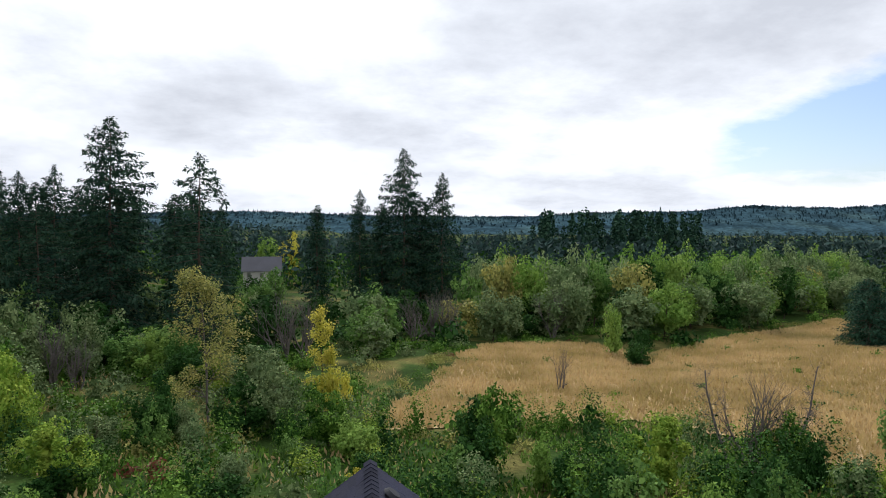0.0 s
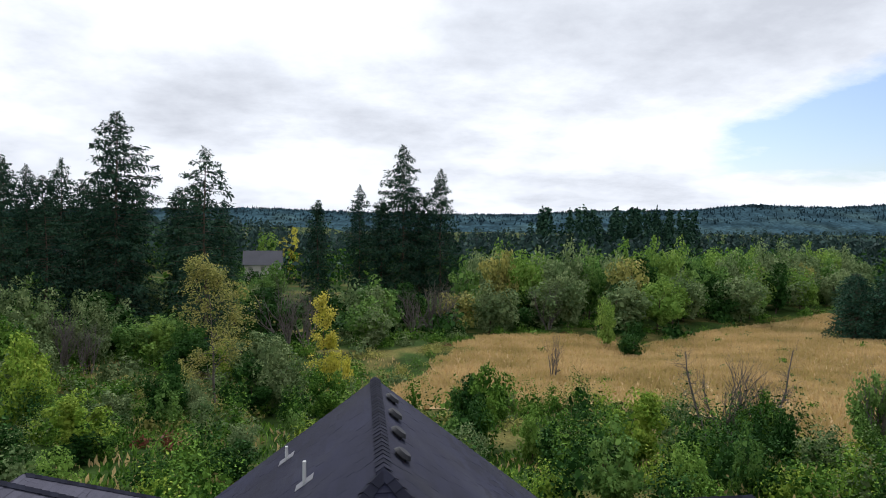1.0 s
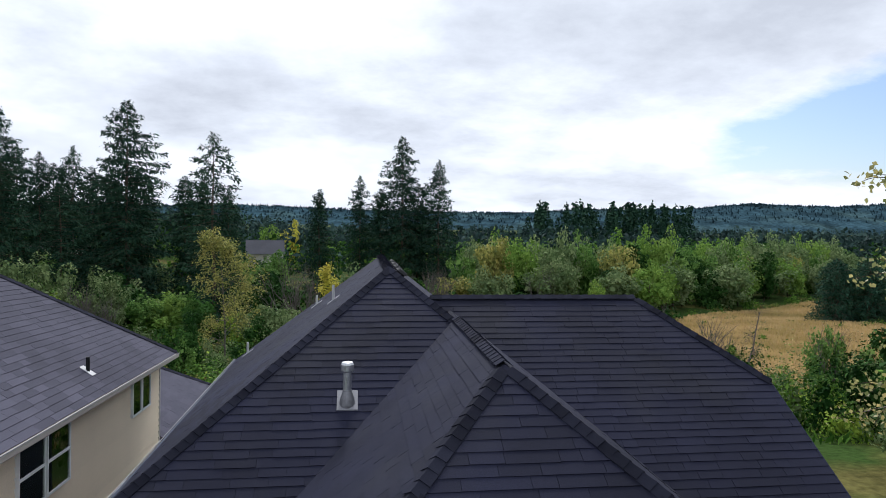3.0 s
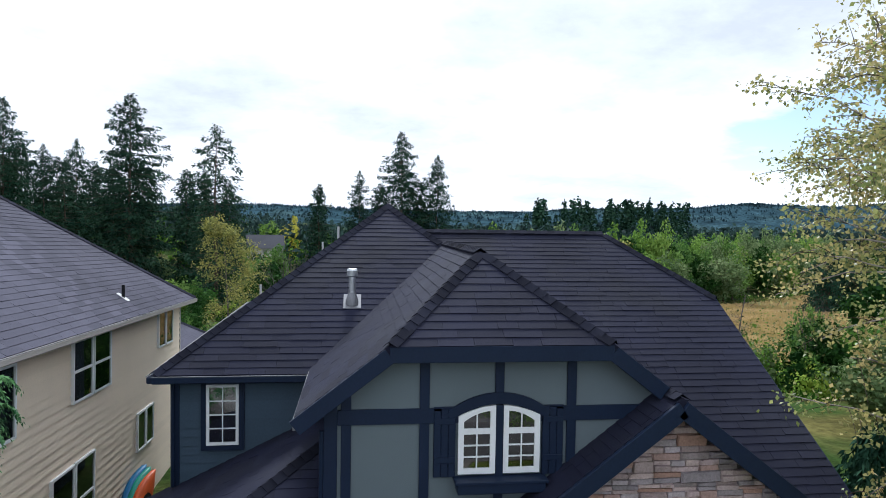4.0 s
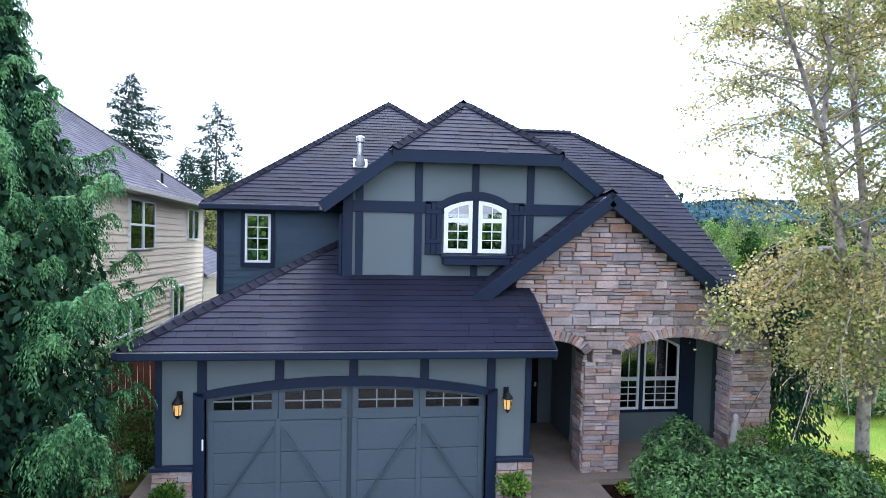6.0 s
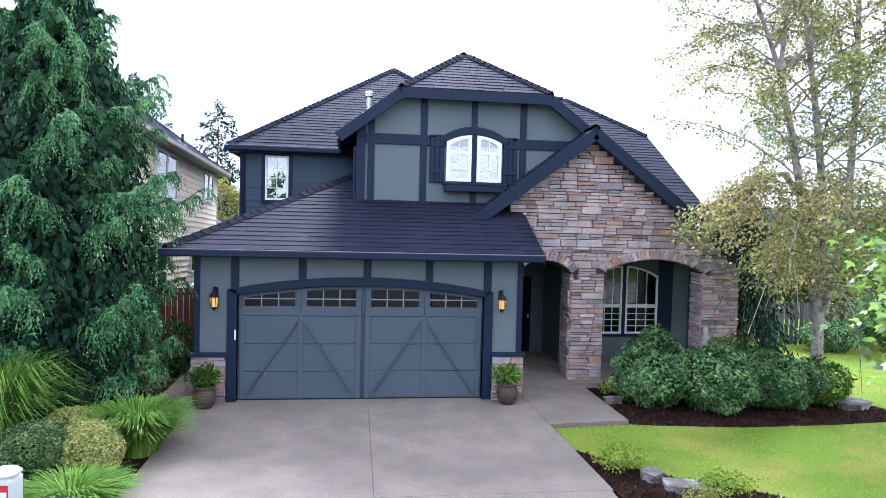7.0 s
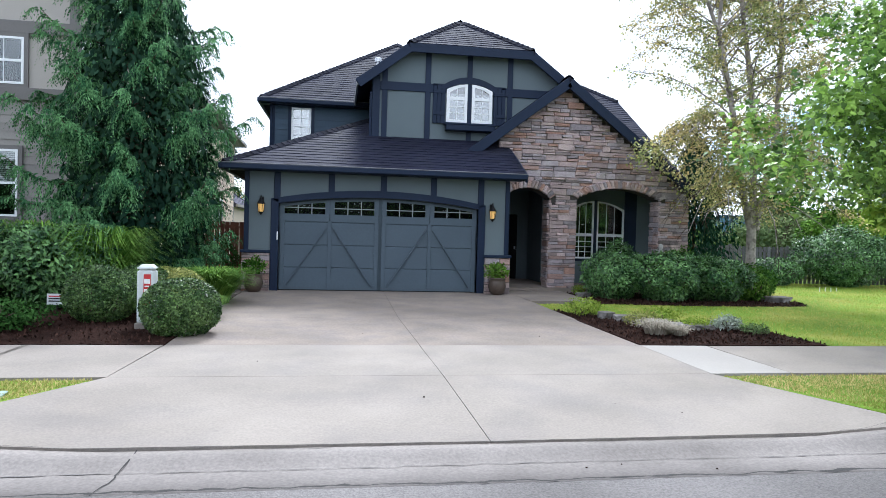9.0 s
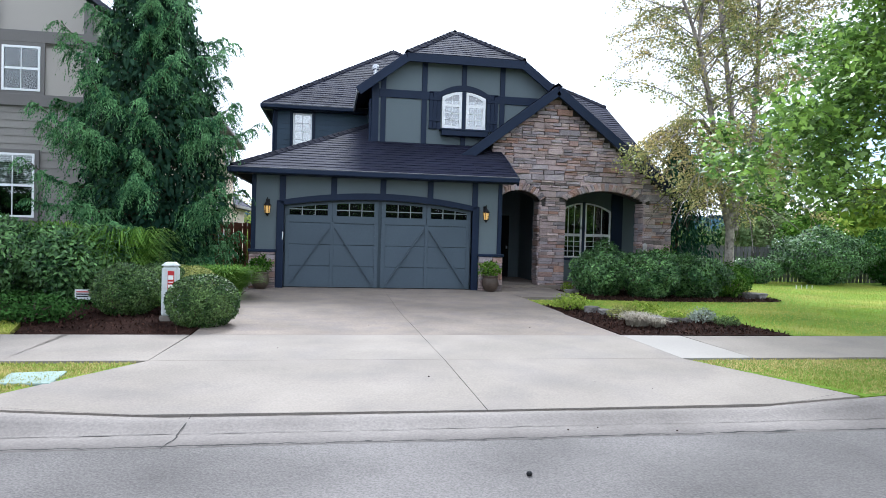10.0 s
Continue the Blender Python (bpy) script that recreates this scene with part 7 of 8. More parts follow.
# small statue by the porch, one plain mesh
bm = bmesh.new()
add_lathe(bm, (7.85, 0.95, -0.05), [(0.13, 0), (0.13, 0.06), (0.10, 0.1), (0.09, 0.75), (0.13, 0.80), (0.13, 0.86), (0.09, 0.9), (0.10, 1.0), (0.075, 1.1), (0.085, 1.18), (0.04, 1.24), (0.062, 1.30), (0.055, 1.37), (0.01, 1.41)], 14)
tagged(mesh_ob("statue", bm, M_STATUE, smooth=True), "small pale cast-stone garden figure on a pedestal", "statue")
# pebble on the road
bm = bmesh.new()
bmesh.ops.create_icosphere(bm, subdivisions=2, radius=0.022, matrix=pose(0.196, -12.717, -0.19))
tagged(mesh_ob("pebble", bm, M_BLACK), "small dark stone lying on the asphalt", "stone")


def spray_conifer(at, h, r, seed, label):
    """A small weeping conifer."""
    rng = np.random.default_rng(seed)
    ob = plant("weeping_conifer", at, label, "tree")
    at = np.array(at)
    v, f = tubes([[(at + [0, 0, -0.1], 0.07), (at + [0.05, 0, h * 0.6], 0.04), (at + [0, 0, h], 0.01)]], 6)
    fast_part("trunk", v, f, M_BARK, ob)
    n = 6500
    t = rng.uniform(0, 1, n) ** 0.8
    a = rng.uniform(0, 2 * math.pi, n)
    rad = r * (1 - t) ** 0.6 * rng.uniform(0.35, 1, n) * (1 + 0.3 * np.sin(a * 5 + t * 9))
    p = at + np.stack([np.cos(a) * rad, np.sin(a) * rad, t * h], -1)
    v, f = leaf_quads(rng, p, np.full(n, 0.18), np.stack([np.cos(a) * 0.4, np.sin(a) * 0.4, np.full(n, -1.0)], -1), 0.4, 3.0)
    fast_part("foliage", v, f, M_FIR_YOUNG, ob)


spray_conifer((9.9, 2.9, -0.1), 4.9, 1.35, 71, "small weeping conifer beside the stone porch")


def turf(name, ring, z, count, height, material, label, seed, loose=0.55, long=3.2, category="grass"):
    """Short blades over a lawn outline."""
    rng = np.random.default_rng(seed)
    xs, ys = [p[0] for p in ring], [p[1] for p in ring]
    P = np.stack([rng.uniform(max(min(xs), -12), min(max(xs), 19), count), rng.uniform(min(ys), min(max(ys), 6.2), count)], -1)
    inside = np.zeros(count, bool)
    for (x0, y0), (x1, y1) in zip([q[:2] for q in ring], [q[:2] for q in ring[1:] + ring[:1]]):
        hit = ((y0 > P[:, 1]) != (y1 > P[:, 1])) & (P[:, 0] < (x1 - x0) * (P[:, 1] - y0) / (y1 - y0 + 1e-12) + x0)
        inside ^= hit
    P = P[inside]
    n = len(P)
    zz = np.interp(P[:, 1], [-11.10, -9.1], [-0.078, -0.105]) if len(ring[0]) > 2 else np.full(n, z)
    p = np.concatenate([P, zz[:, None] - 0.005], 1)
    v, f = leaf_quads(rng, p, np.full(n, height), np.tile([0, 0, 1.0], (n, 1)), loose, long)
    tagged(fast_part(name, v, f, material), label, category, kind="stuff")


for (name, ring, z0, z1, label), count, seed in zip(LAWN_RINGS, (90000, 52000, 48000, 12000), (1, 2, 3, 4)):
    turf("grass", ring, z1, count, 0.036, M_BLADE_DRY if len(ring[0]) > 2 else M_BLADE, "short lawn grass blades", seed)
for (name, ring, label), count, seed in zip(MULCH_RINGS, (6000, 5000, 9000), (11, 12, 13)):
    turf("bark_chips", ring, -0.05, count, 0.055, M_CHIP, "loose dark bark chips", seed, 1.6, 2.2, "mulch")
for k, (x, y, r) in enumerate(((-0.12, -9.9, 0.014), (2.27, -10.5, 0.011), (-1.9, -8.3, 0.011), (1.73, -10.2, 0.009), (0.9, -11.6, 0.012), (-0.6, -6.3, 0.01), (2.1, -6.5, 0.012), (1.2, -11.55, 0.01), (1.9, -11.7, 0.012))):
    bm = bmesh.new()
    bmesh.ops.create_icosphere(bm, subdivisions=1, radius=r * 0.65, matrix=pose(x, y, (dz(y) if y > -11.1 else -0.232) + r * 0.6) @ Matrix.Diagonal((1.3, 1, 0.8, 1)))
    tagged(mesh_ob("pebble", bm, M_MULCH), "tiny dark pebble on the concrete", "stone", "pebbles on the paving")
for x in (14.3, 14.5, 14.7, 14.9):
    bm = bmesh.new()
    add_box(bm, (x - 0.011, 2.79, -0.15), (x + 0.011, 2.81, 0.07), 0.003)
    tagged(mesh_ob("garden_stake", bm, M_PAPER), "short white plastic stake in the lawn", "stake", "stakes in the lawn")

# ---- the valley behind ----
def fir_meshes(seed, h, r, crown_from, branches, sprays, spray_size, power=0.75, thin=1.0, material=M_FIR):
    """Trunk and crown of a tall conifer standing at the origin."""
    rng = np.random.default_rng(seed)
    tr = tubes([[(np.array([0.15 * math.sin(z * 0.2), 0.1 * math.cos(z * 0.3), z - 0.5]), 0.011 * h * (1 - z / (h * 1.03)) + 0.03) for z in np.linspace(0, h, 12)]], 8)
    P, D, S, limbs = [], [], [], []
    for i in range(branches):
        f = crown_from + (1 - crown_from) * ((i + rng.uniform()) / branches) ** 1.12
        z = f * h
        a = i * 2.399963 + rng.uniform(-0.7, 0.7)
        # an uneven outline: some branches reach far, some are short
        reach = rng.uniform(0.6, 1.15) if rng.random() < 0.7 else rng.uniform(0.25, 0.6)
        L = r * (1 - math.exp(-power * (1.0 - f))) * reach + 0.25
        out = np.array([math.cos(a), math.sin(a), 0.0])
        side0 = np.array([-out[1], out[0], 0])
        up = 0.5 * (f - 0.55) + rng.uniform(-0.12, 0.12)
        m = max(5, int(sprays * (0.3 + 0.7 * L / r) * thin))
        s = np.sort(rng.uniform(0.1, 1.0, m) ** 0.8)
        line = np.array([0, 0, z]) + out * (L * s)[:, None] + np.array([0, 0, 1.0]) * (L * (up * s - 0.25 * s ** 2 + 0.14 * s ** 4))[:, None]
        limbs.append([(np.array([0, 0, z]), 0.06), (line[-1], 0.015)])
        wide = rng.normal(size=m) * L * 0.16 * (1.1 - 0.6 * s)
        P.append(line + side0 * wide[:, None] + rng.normal(size=line.shape) * [0.1, 0.1, 0.2] - np.array([0, 0, 1.0]) * (rng.uniform(0, 0.5, m) ** 2 * 2)[:, None])
        D.append(out * 0.6 + side0 * (np.sign(wide) * rng.uniform(0.2, 1.0, m))[:, None] + np.array([0, 0, 1.0]) * rng.uniform(-0.9, 0.15, m)[:, None])
        S.append(np.full(m, spray_size * (0.5 + 0.5 * min(1.0, L / (0.5 * r)))) * rng.uniform(0.5, 1.2, m))
    P, D, S = np.concatenate(P), np.concatenate(D), np.concatenate(S)
    cr = leaf_quads(rng, P, S, D * 1.2, 0.4, 2.7, 0.35, D * 0.5 + [0, 0, 0.9], 0.6)
    lb = tubes(limbs, 3)
    return fast_mesh("trunk", *join([tr, lb]), M_BARK), fast_mesh("crown", *cr, material)


FIRS = {
    "broad": fir_meshes(1, 45, 10.0, 0.03, 250, 110, 0.92, 4.6),
    "open": fir_meshes(2, 36, 6.8, 0.10, 125, 80, 0.80, 5.0),
    "narrow": fir_meshes(3, 34, 5.0, 0.02, 200, 52, 1.0, 6.0),
    "spire": fir_meshes(4, 40, 7.4, 0.03, 210, 84, 0.92, 5.2),
    "bushy": fir_meshes(5, 15, 5.6, 0.0, 190, 60, 0.66, 4.0, material=M_FIR_YOUNG),
}
FIR_H = {"broad": 45, "open": 36, "narrow": 34, "spire": 40, "bushy": 15}
FIR_LABEL = {"broad": "tall dark fir with a broad full crown", "open": "tall dark fir with a thin open crown", "narrow": "dark narrow columnar fir", "spire": "tall dark fir with a pointed spire", "bushy": "bushy dark conifer at the field's edge"}


def fir(kind, x, y, top, turn=0.0, wide=1.0, group=""):
    z = float(ground_z(x, y)) - 0.3
    s = (top - z) / FIR_H[kind]
    ob = thing("fir_tree", (x, y, z), FIR_LABEL[kind], "tree", group)
    for n, me in zip(("trunk", "crown"), FIRS[kind]):
        o = new(n, me)
        o.parent = ob
    ob.matrix_basis = pose(x, y, z, 0, 0, turn) @ Matrix.Diagonal((s * wide, s * wide, s, 1))
    return ob


for kind, x, y, top, turn, wide in (
    ("broad", -47.5, 139, 34.2, 20, 1.0), ("open", -24.5, 112, 24.8, 70, 1.0), ("narrow", -11.0, 188, 19.0, 10, 0.95), ("spire", 0.6, 205, 24.2, 130, 0.75),
    ("broad", 13.3, 195, 35.6, 200, 0.85), ("spire", 24.2, 193, 28.6, 80, 0.85), ("narrow", 7.0, 198, 20.0, 33, 1.2), ("narrow", 18.5, 200, 22.0, 99, 1.2),
    ("spire", -62.5, 150, 25.6, 44, 0.8), ("spire", -69.5, 150, 24.2, 164, 0.8), ("broad", -63.5, 121, 29.6, 12, 0.8), ("narrow", -57.5, 158, 21.0, 5, 1.1),
    ("spire", -77, 156, 26.0, 81, 0.9), ("narrow", -84, 160, 24.0, 141, 1.1), ("spire", -91, 150, 27.5, 39, 0.9), ("narrow", -53, 165, 22.0, 139, 1.1),
    ("narrow", -36.5, 158, 20.0, 17, 0.9), ("spire", -32.0, 165, 18.0, 57, 0.8), ("narrow", -42.0, 163, 20.5, 87, 1.0), ("narrow", -66, 170, 22.5, 187, 1.1),
    ("spire", -100, 165, 27, 9, 1.0), ("narrow", -73, 165, 23, 119, 1.1), ("open", -56, 128, 16, 219, 1.2), ("narrow", -30, 130, 12, 19, 1.3),
    ("bushy", 101, 122, 3.4, 10, 1.0), ("bushy", 106, 119, 2.6, 70, 1.1), ("bushy", 110, 124, 3.8, 150, 1.1), ("bushy", 105, 128, 3.0, 200, 1.0), ("bushy", 116, 121, 3.6, 20, 1.1),
):
    fir(kind, x, y, top, turn, wide, "firs in the valley")


def crown_mesh(seed, leaves, size, material, squat=0.5, clumps=26, name="crown", spread=0.26):
    """A broadleaf crown of many clumps round the origin, one metre in radius, its foot at z = 0."""
    rng = np.random.default_rng(seed)
    c, d = blob_points(rng, (0, 0, 1.0), (0.82, 0.82, 1.0), clumps, 0.35, 0.22, seed)
    c[:, 2] = np.maximum(c[:, 2], 0.18)
    k = rng.integers(0, clumps, leaves)
    r = rng.uniform(0.14, 0.36, clumps)[k] * spread / 0.26
    u = unit(rng.normal(size=(leaves, 3)))
    p = c[k] + u * (r * rng.uniform(0.5, 1.0, leaves) ** 0.5)[:, None]
    p[:, 2] = np.abs(p[:, 2])
    outer = leaf_quads(rng, p, np.full(leaves, size), u * 0.4, 0.8, 1.45, normal=u + unit(p - [0, 0, 0.8]) * 0.5 + [0, 0, 0.25], flat=0.45)
    # large leaves added within block light, so the crown is not seen through everywhere
    m = leaves // 9
    k = rng.integers(0, clumps, m)
    w = c[k] * rng.uniform(0.3, 0.9, m)[:, None] + [0, 0, 0.08]
    inner = leaf_quads(rng, w, np.full(m, size * 2.4), rng.normal(size=(m, 3)), 0.8, 1.3)
    v, f = join([outer, inner])
    return fast_mesh(name, v, f, material)


def stem_mesh(seed, bark=M_BARK):
    rng = np.random.default_rng(seed)
    paths, _ = grow(rng, (0, 0, -0.12), (0.05, 0, 1), 1.45, 0.05, 1, 4, 0.6, 0.2, 0.12, 5, 0.5)
    return fast_mesh("trunk", *tubes(paths, 5), bark)


CROWNS = {
    "green": [crown_mesh(i, 4200, 0.095, M_GREEN) for i in (1, 2, 3)],
    "deep": [crown_mesh(i, 4200, 0.095, M_DEEP) for i in (4, 5)],
    "grey": [crown_mesh(i, 4000, 0.085, M_GREY, clumps=34) for i in (6, 7, 8)],
    "lime": [crown_mesh(i, 4000, 0.095, M_LIME) for i in (9, 10)],
    "yellow": [crown_mesh(i, 3600, 0.09, M_YELLOW) for i in (11, 12)],
    "pale": [crown_mesh(i, 3600, 0.08, M_PALE, clumps=40) for i in (13, 14)],
}
FAR_CROWNS = {k: [crown_mesh(i, 1750, 0.125, m, clumps=34) for i in seeds] for k, m, seeds in (
    ("green", M_WOOD, (21, 22, 23)), ("deep", M_DEEP, (24, 25)), ("grey", M_WOOD_GREY, (26, 27, 28)), ("lime", M_WOOD_LIME, (29, 30)), ("yellow", M_YELLOW, (31,)), ("pale", M_PALE, (32, 33)))}
STEMS = [stem_mesh(i) for i in (1, 2, 3)]
TREE_LABEL = {"green": "leafy green broadleaf tree", "deep": "dense dark green broadleaf tree", "grey": "grey-green willow-like tree with a ragged crown", "lime": "light lime-green broadleaf tree", "yellow": "broadleaf tree turning bright yellow", "pale": "pale olive tree with a thinning yellowed crown"}
_rt = random.Random(77)


def tree(kind, x, y, top, wide, group="trees of the wood", low=0.1):
    z = float(ground_z(x, y)) - 0.2
    h = top - z
    ob = thing("broadleaf_tree", (x, y, z), TREE_LABEL[kind], "tree", group)
    cr = new("crown", _rt.choice((CROWNS if 0 < y < 100 and wide > 1.95 else FAR_CROWNS)[kind]))
    cr.parent = ob
    t = _rt.uniform(0, 360)
    cr.matrix_basis = pose(0, 0, h * low, 0, 0, t) @ Matrix.Diagonal((wide, wide, h * (1 - low) / 2.05, 1))
    st = new("trunk", _rt.choice(STEMS))
    st.parent = ob
    st.matrix_basis = pose(0, 0, 0, 0, 0, t) @ Matrix.Diagonal((wide * 0.9, wide * 0.9, h / 2.2, 1))
    return ob


# trees that stand out
for kind, x, y, top, wide, low in (
    ("yellow", -1.6, 74, -0.8, 1.6, 0.1),
    ("green", 10.6, 54.6, 1.2, 2.6, 0.05), ("deep", 9.0, 53, -0.8, 2.2, 0.05), ("lime", 22.1, 48, -0.1, 2.5, 0.05), ("green", 34.3, 51, -1.4, 2.0, 0.05),
    # the deep crown at x -19.6 stands in for the lime bush's shaded underside
    ("lime", -19.8, 51, -0.2, 2.3, 0.3), ("deep", -19.6, 50.6, -2.6, 2.2, 0.02), ("lime", -30.6, 66, 2.0, 3.0, 0.1), ("deep", -23.5, 47, -1.6, 2.2, 0.05), ("deep", -17.3, 65, -0.6, 2.6, 0.05),
    ("green", -2.0, 63, -1.3, 2.3, 0.05), ("grey", -7.0, 68, 0.3, 3.0, 0.1), ("deep", -10.5, 67, -1.2, 2.8, 0.05), ("deep", 49.8, 114, -6.0, 2.9, 0.0),
    ("lime", 50.4, 128, -2.2, 2.4, 0.02), ("deep", 57.5, 131, -6.5, 2.6, 0.0), ("yellow", 158, 214, -0.8, 4.0, 0.2), ("yellow", -34, 335, 8.0, 6.0, 0.1),
    ("lime", -45, 340, 6.5, 7.0, 0.1), ("grey", -22, 62, -2.6, 2.5, 0.05), ("yellow", 0.2, 45.5, -2.4, 0.8, 0.05), ("green", 41, 47, 1.6, 1.9, 0.1),
    ("green", 43, 43.5, 0.6, 1.6, 0.1), ("grey", -51, 97, 4.0, 5.0, 0.1), ("grey", -44, 97, 3.4, 4.6, 0.1), ("grey", -37.5, 99, 1.4, 3.8, 0.1), ("grey", -13.6, 62, -3.4, 1.2, 0.05), ("lime", -33, 72, 0.5, 3.0, 0.1), ("grey", -36, 80, 0.0, 3.5, 0.1),
):
    tree(kind, x, y, top, wide, "single trees in the valley", low)

_rb = random.Random(12)
for i in range(46):
    x, y = _rb.uniform(-42, 52), _rb.uniform(30, 70)
    if x > 2 and y > 52:
        y -= 18
    tree(_rb.choice(["deep", "deep", "green", "lime", "grey", "green"]), x, y, float(ground_z(x, y)) + _rb.uniform(2.4, 5.2), _rb.uniform(0.9, 1.9), "bushes behind the house", 0.02)
# the thinning pale tree and the narrow yellow one
broad_tree((-16.0, 79, float(ground_z(-16, 79)) - 0.2), 16.4, 4.3, 61, M_PALE, "pale olive tree with a thinning yellowed crown", "broadleaf_tree", M_DEADWOOD, 0.24, 8000, 0.16, 0.2, scatter=0.2, twig=0.9, per=10, levels=4, spread=0.5, group="single trees in the valley")
broad_tree((-3.2, 76, float(ground_z(-3.2, 76)) - 0.2), 13.0, 1.7, 62, M_YELLOW, "narrow young tree turning bright yellow", "broadleaf_tree", M_BARK, 0.24, 3600, 0.12, 0.15, scatter=0.2, twig=0.5, per=8, levels=3, spread=0.45, group="single trees in the valley")
# the wood beyond the field, and dark broadleaf growth under the firs
_rw = random.Random(5)
EDGE = [(20, 138), (33, 141), (46, 147), (58, 136), (70, 143), (88, 152), (100, 160), (120, 172), (138, 182), (175, 200)]


def edge_y(x):
    return float(np.interp(x, [p[0] for p in EDGE], [p[1] for p in EDGE]))


for row, n in ((0, 26), (1, 28), (2, 26), (3, 22)):
    for i in range(n):
        x = 22 + 158 * (i + _rw.uniform(-0.35, 0.35)) / n
        y = edge_y(min(x, 175)) + row * 15 + _rw.uniform(0, 11)
        kind = _rw.choice(["green", "lime", "grey", "grey", "grey", "lime", "deep", "green", "pale"])
        tree(kind, x + row * 5, y, float(ground_z(x, y)) + _rw.uniform(12, 17) * (0.85 if row == 0 else 1.15), _rw.uniform(4.2, 6.6))
for i in range(34):
    x, y = _rw.uniform(-75, 22), _rw.uniform(118, 178)
    tree(_rw.choice(["deep", "deep", "green", "grey"]), x, y, float(ground_z(x, y)) + _rw.uniform(7, 13), _rw.uniform(4, 6))
for i in range(26):
    x, y = _rw.uniform(-62, -12), _rw.uniform(80, 120)
    tree(_rw.choice(["deep", "green", "grey", "lime"]), x, y, float(ground_z(x, y)) + _rw.uniform(5, 9), _rw.uniform(3, 4.6))

# dead trees
DEAD = []
for seed in (1, 2, 3):
    rng = np.random.default_rng(seed + 50)
    paths = []
    for s in range(5):
        pp, _ = grow(rng, (rng.normal() * 0.03, rng.normal() * 0.03, -0.05), (rng.normal() * 0.28, rng.normal() * 0.28, 1), 0.66, 0.028, 2, 4, 0.6, 0.22, 0.14, 6, 0.55)
        paths += pp
    DEAD.append(fast_mesh("branchwork", *tubes(paths, 4), M_DEADWOOD))


def dead_tree(x, y, top, k, wide=1.0, turn=0):
    z = float(ground_z(x, y)) - 0.2
    ob = thing("dead_tree", (x, y, z), "bare grey dead tree with fine twigs", "tree", "dead trees in the valley")
    o = new("branchwork", DEAD[k])
    o.parent = ob
    ob.matrix_basis = pose(x, y, z, 0, 0, turn) @ Matrix.Diagonal(((top - z) * wide, (top - z) * wide, top - z, 1))


def gnarled_tree(trunk, seed, label):
    """A dead tree with one crooked leaning trunk, forked boughs and fine twigs."""
    rng = np.random.default_rng(seed)
    pts = np.array(trunk, float)
    n = len(pts)
    ob = thing("dead_tree", tuple(pts[0]), label, "tree", "dead trees in the valley")
    v, f = tubes([[(p, 0.11 * (1 - i / n) + 0.025) for i, p in enumerate(pts)]], 7)
    fast_part("trunk", v, f, M_DEADWOOD, ob)
    paths = []
    for i in range(40):
        u = rng.uniform(0.25, 1.0)
        b = np.array([np.interp(u * (n - 1), range(n), pts[:, k]) for k in range(3)])
        a = rng.uniform(0, 2 * math.pi)
        pp, _ = grow(rng, b, (math.cos(a), 0.6 * math.sin(a), rng.uniform(-0.1, 0.9)), rng.uniform(0.9, 2.3), 0.05 * (1.2 - u), 1, 3, 0.7, 0.12, 0.3, 6, 0.5)
        paths += pp
    v, f = tubes(paths, 3)
    fast_part("branchwork", v, f, M_DEADWOOD, ob)


gnarled_tree(((30.5, 52.6, -6.8), (29.9, 52.4, -4.7), (29.3, 52.7, -2.8), (28.7, 52.6, -0.9), (28.3, 52.5, 0.4), (28.2, 52.6, 2.0)), 5, "crooked grey dead tree leaning over the brush")
gnarled_tree(((38.0, 56.0, -7.2), (38.7, 56.1, -5.4), (39.2, 55.9, -4.2), (39.9, 56.0, -2.5), (40.2, 56.1, -0.7), (40.5, 56.0, 1.3)), 6, "crooked grey dead tree with long bare boughs")
for x, y, top, k, wide, turn in ((32.6, 52.5, 2.2, 0, 0.7, 0), (34.5, 52, 0.4, 1, 0.7, 80), (-39.3, 96, 0.8, 0, 0.8, 120), (-36.5, 95, -1.0, 1, 0.8, 50), (-12.5, 124, 2.0, 2, 0.8, 0), (-9.0, 125, 1.0, 0, 0.7, 60), (16.5, 143, 0.5, 1, 0.8, 0), (20, 142, -0.5, 2, 0.8, 90), (12, 141, -0.5, 0, 0.8, 200), (27.3, 88, -2, 1, 0.5, 33), (45, 150, 0, 0, 0.7, 0), (41.5, 46.5, 1.9, 2, 0.6, 10)):
    dead_tree(x, y, top, k, wide, turn)


# the dry field
FIELD = [(0.5, 71), (0.5, 80), (8, 95), (14, 112), (26, 136), (46, 143), (56, 128), (66, 132), (97, 154), (135, 173), (128, 150), (101, 126), (106, 112), (80, 75), (46, 44), (39, 57), (32, 68), (17, 71), (10, 67)]


def inside(ring, X, Y):
    m = np.zeros(np.shape(X), bool)
    for (x0, y0), (x1, y1) in zip(ring, ring[1:] + ring[:1]):
        m ^= ((y0 > Y) != (y1 > Y)) & (X < (x1 - x0) * (Y - y0) / (y1 - y0 + 1e-12) + x0)
    return m


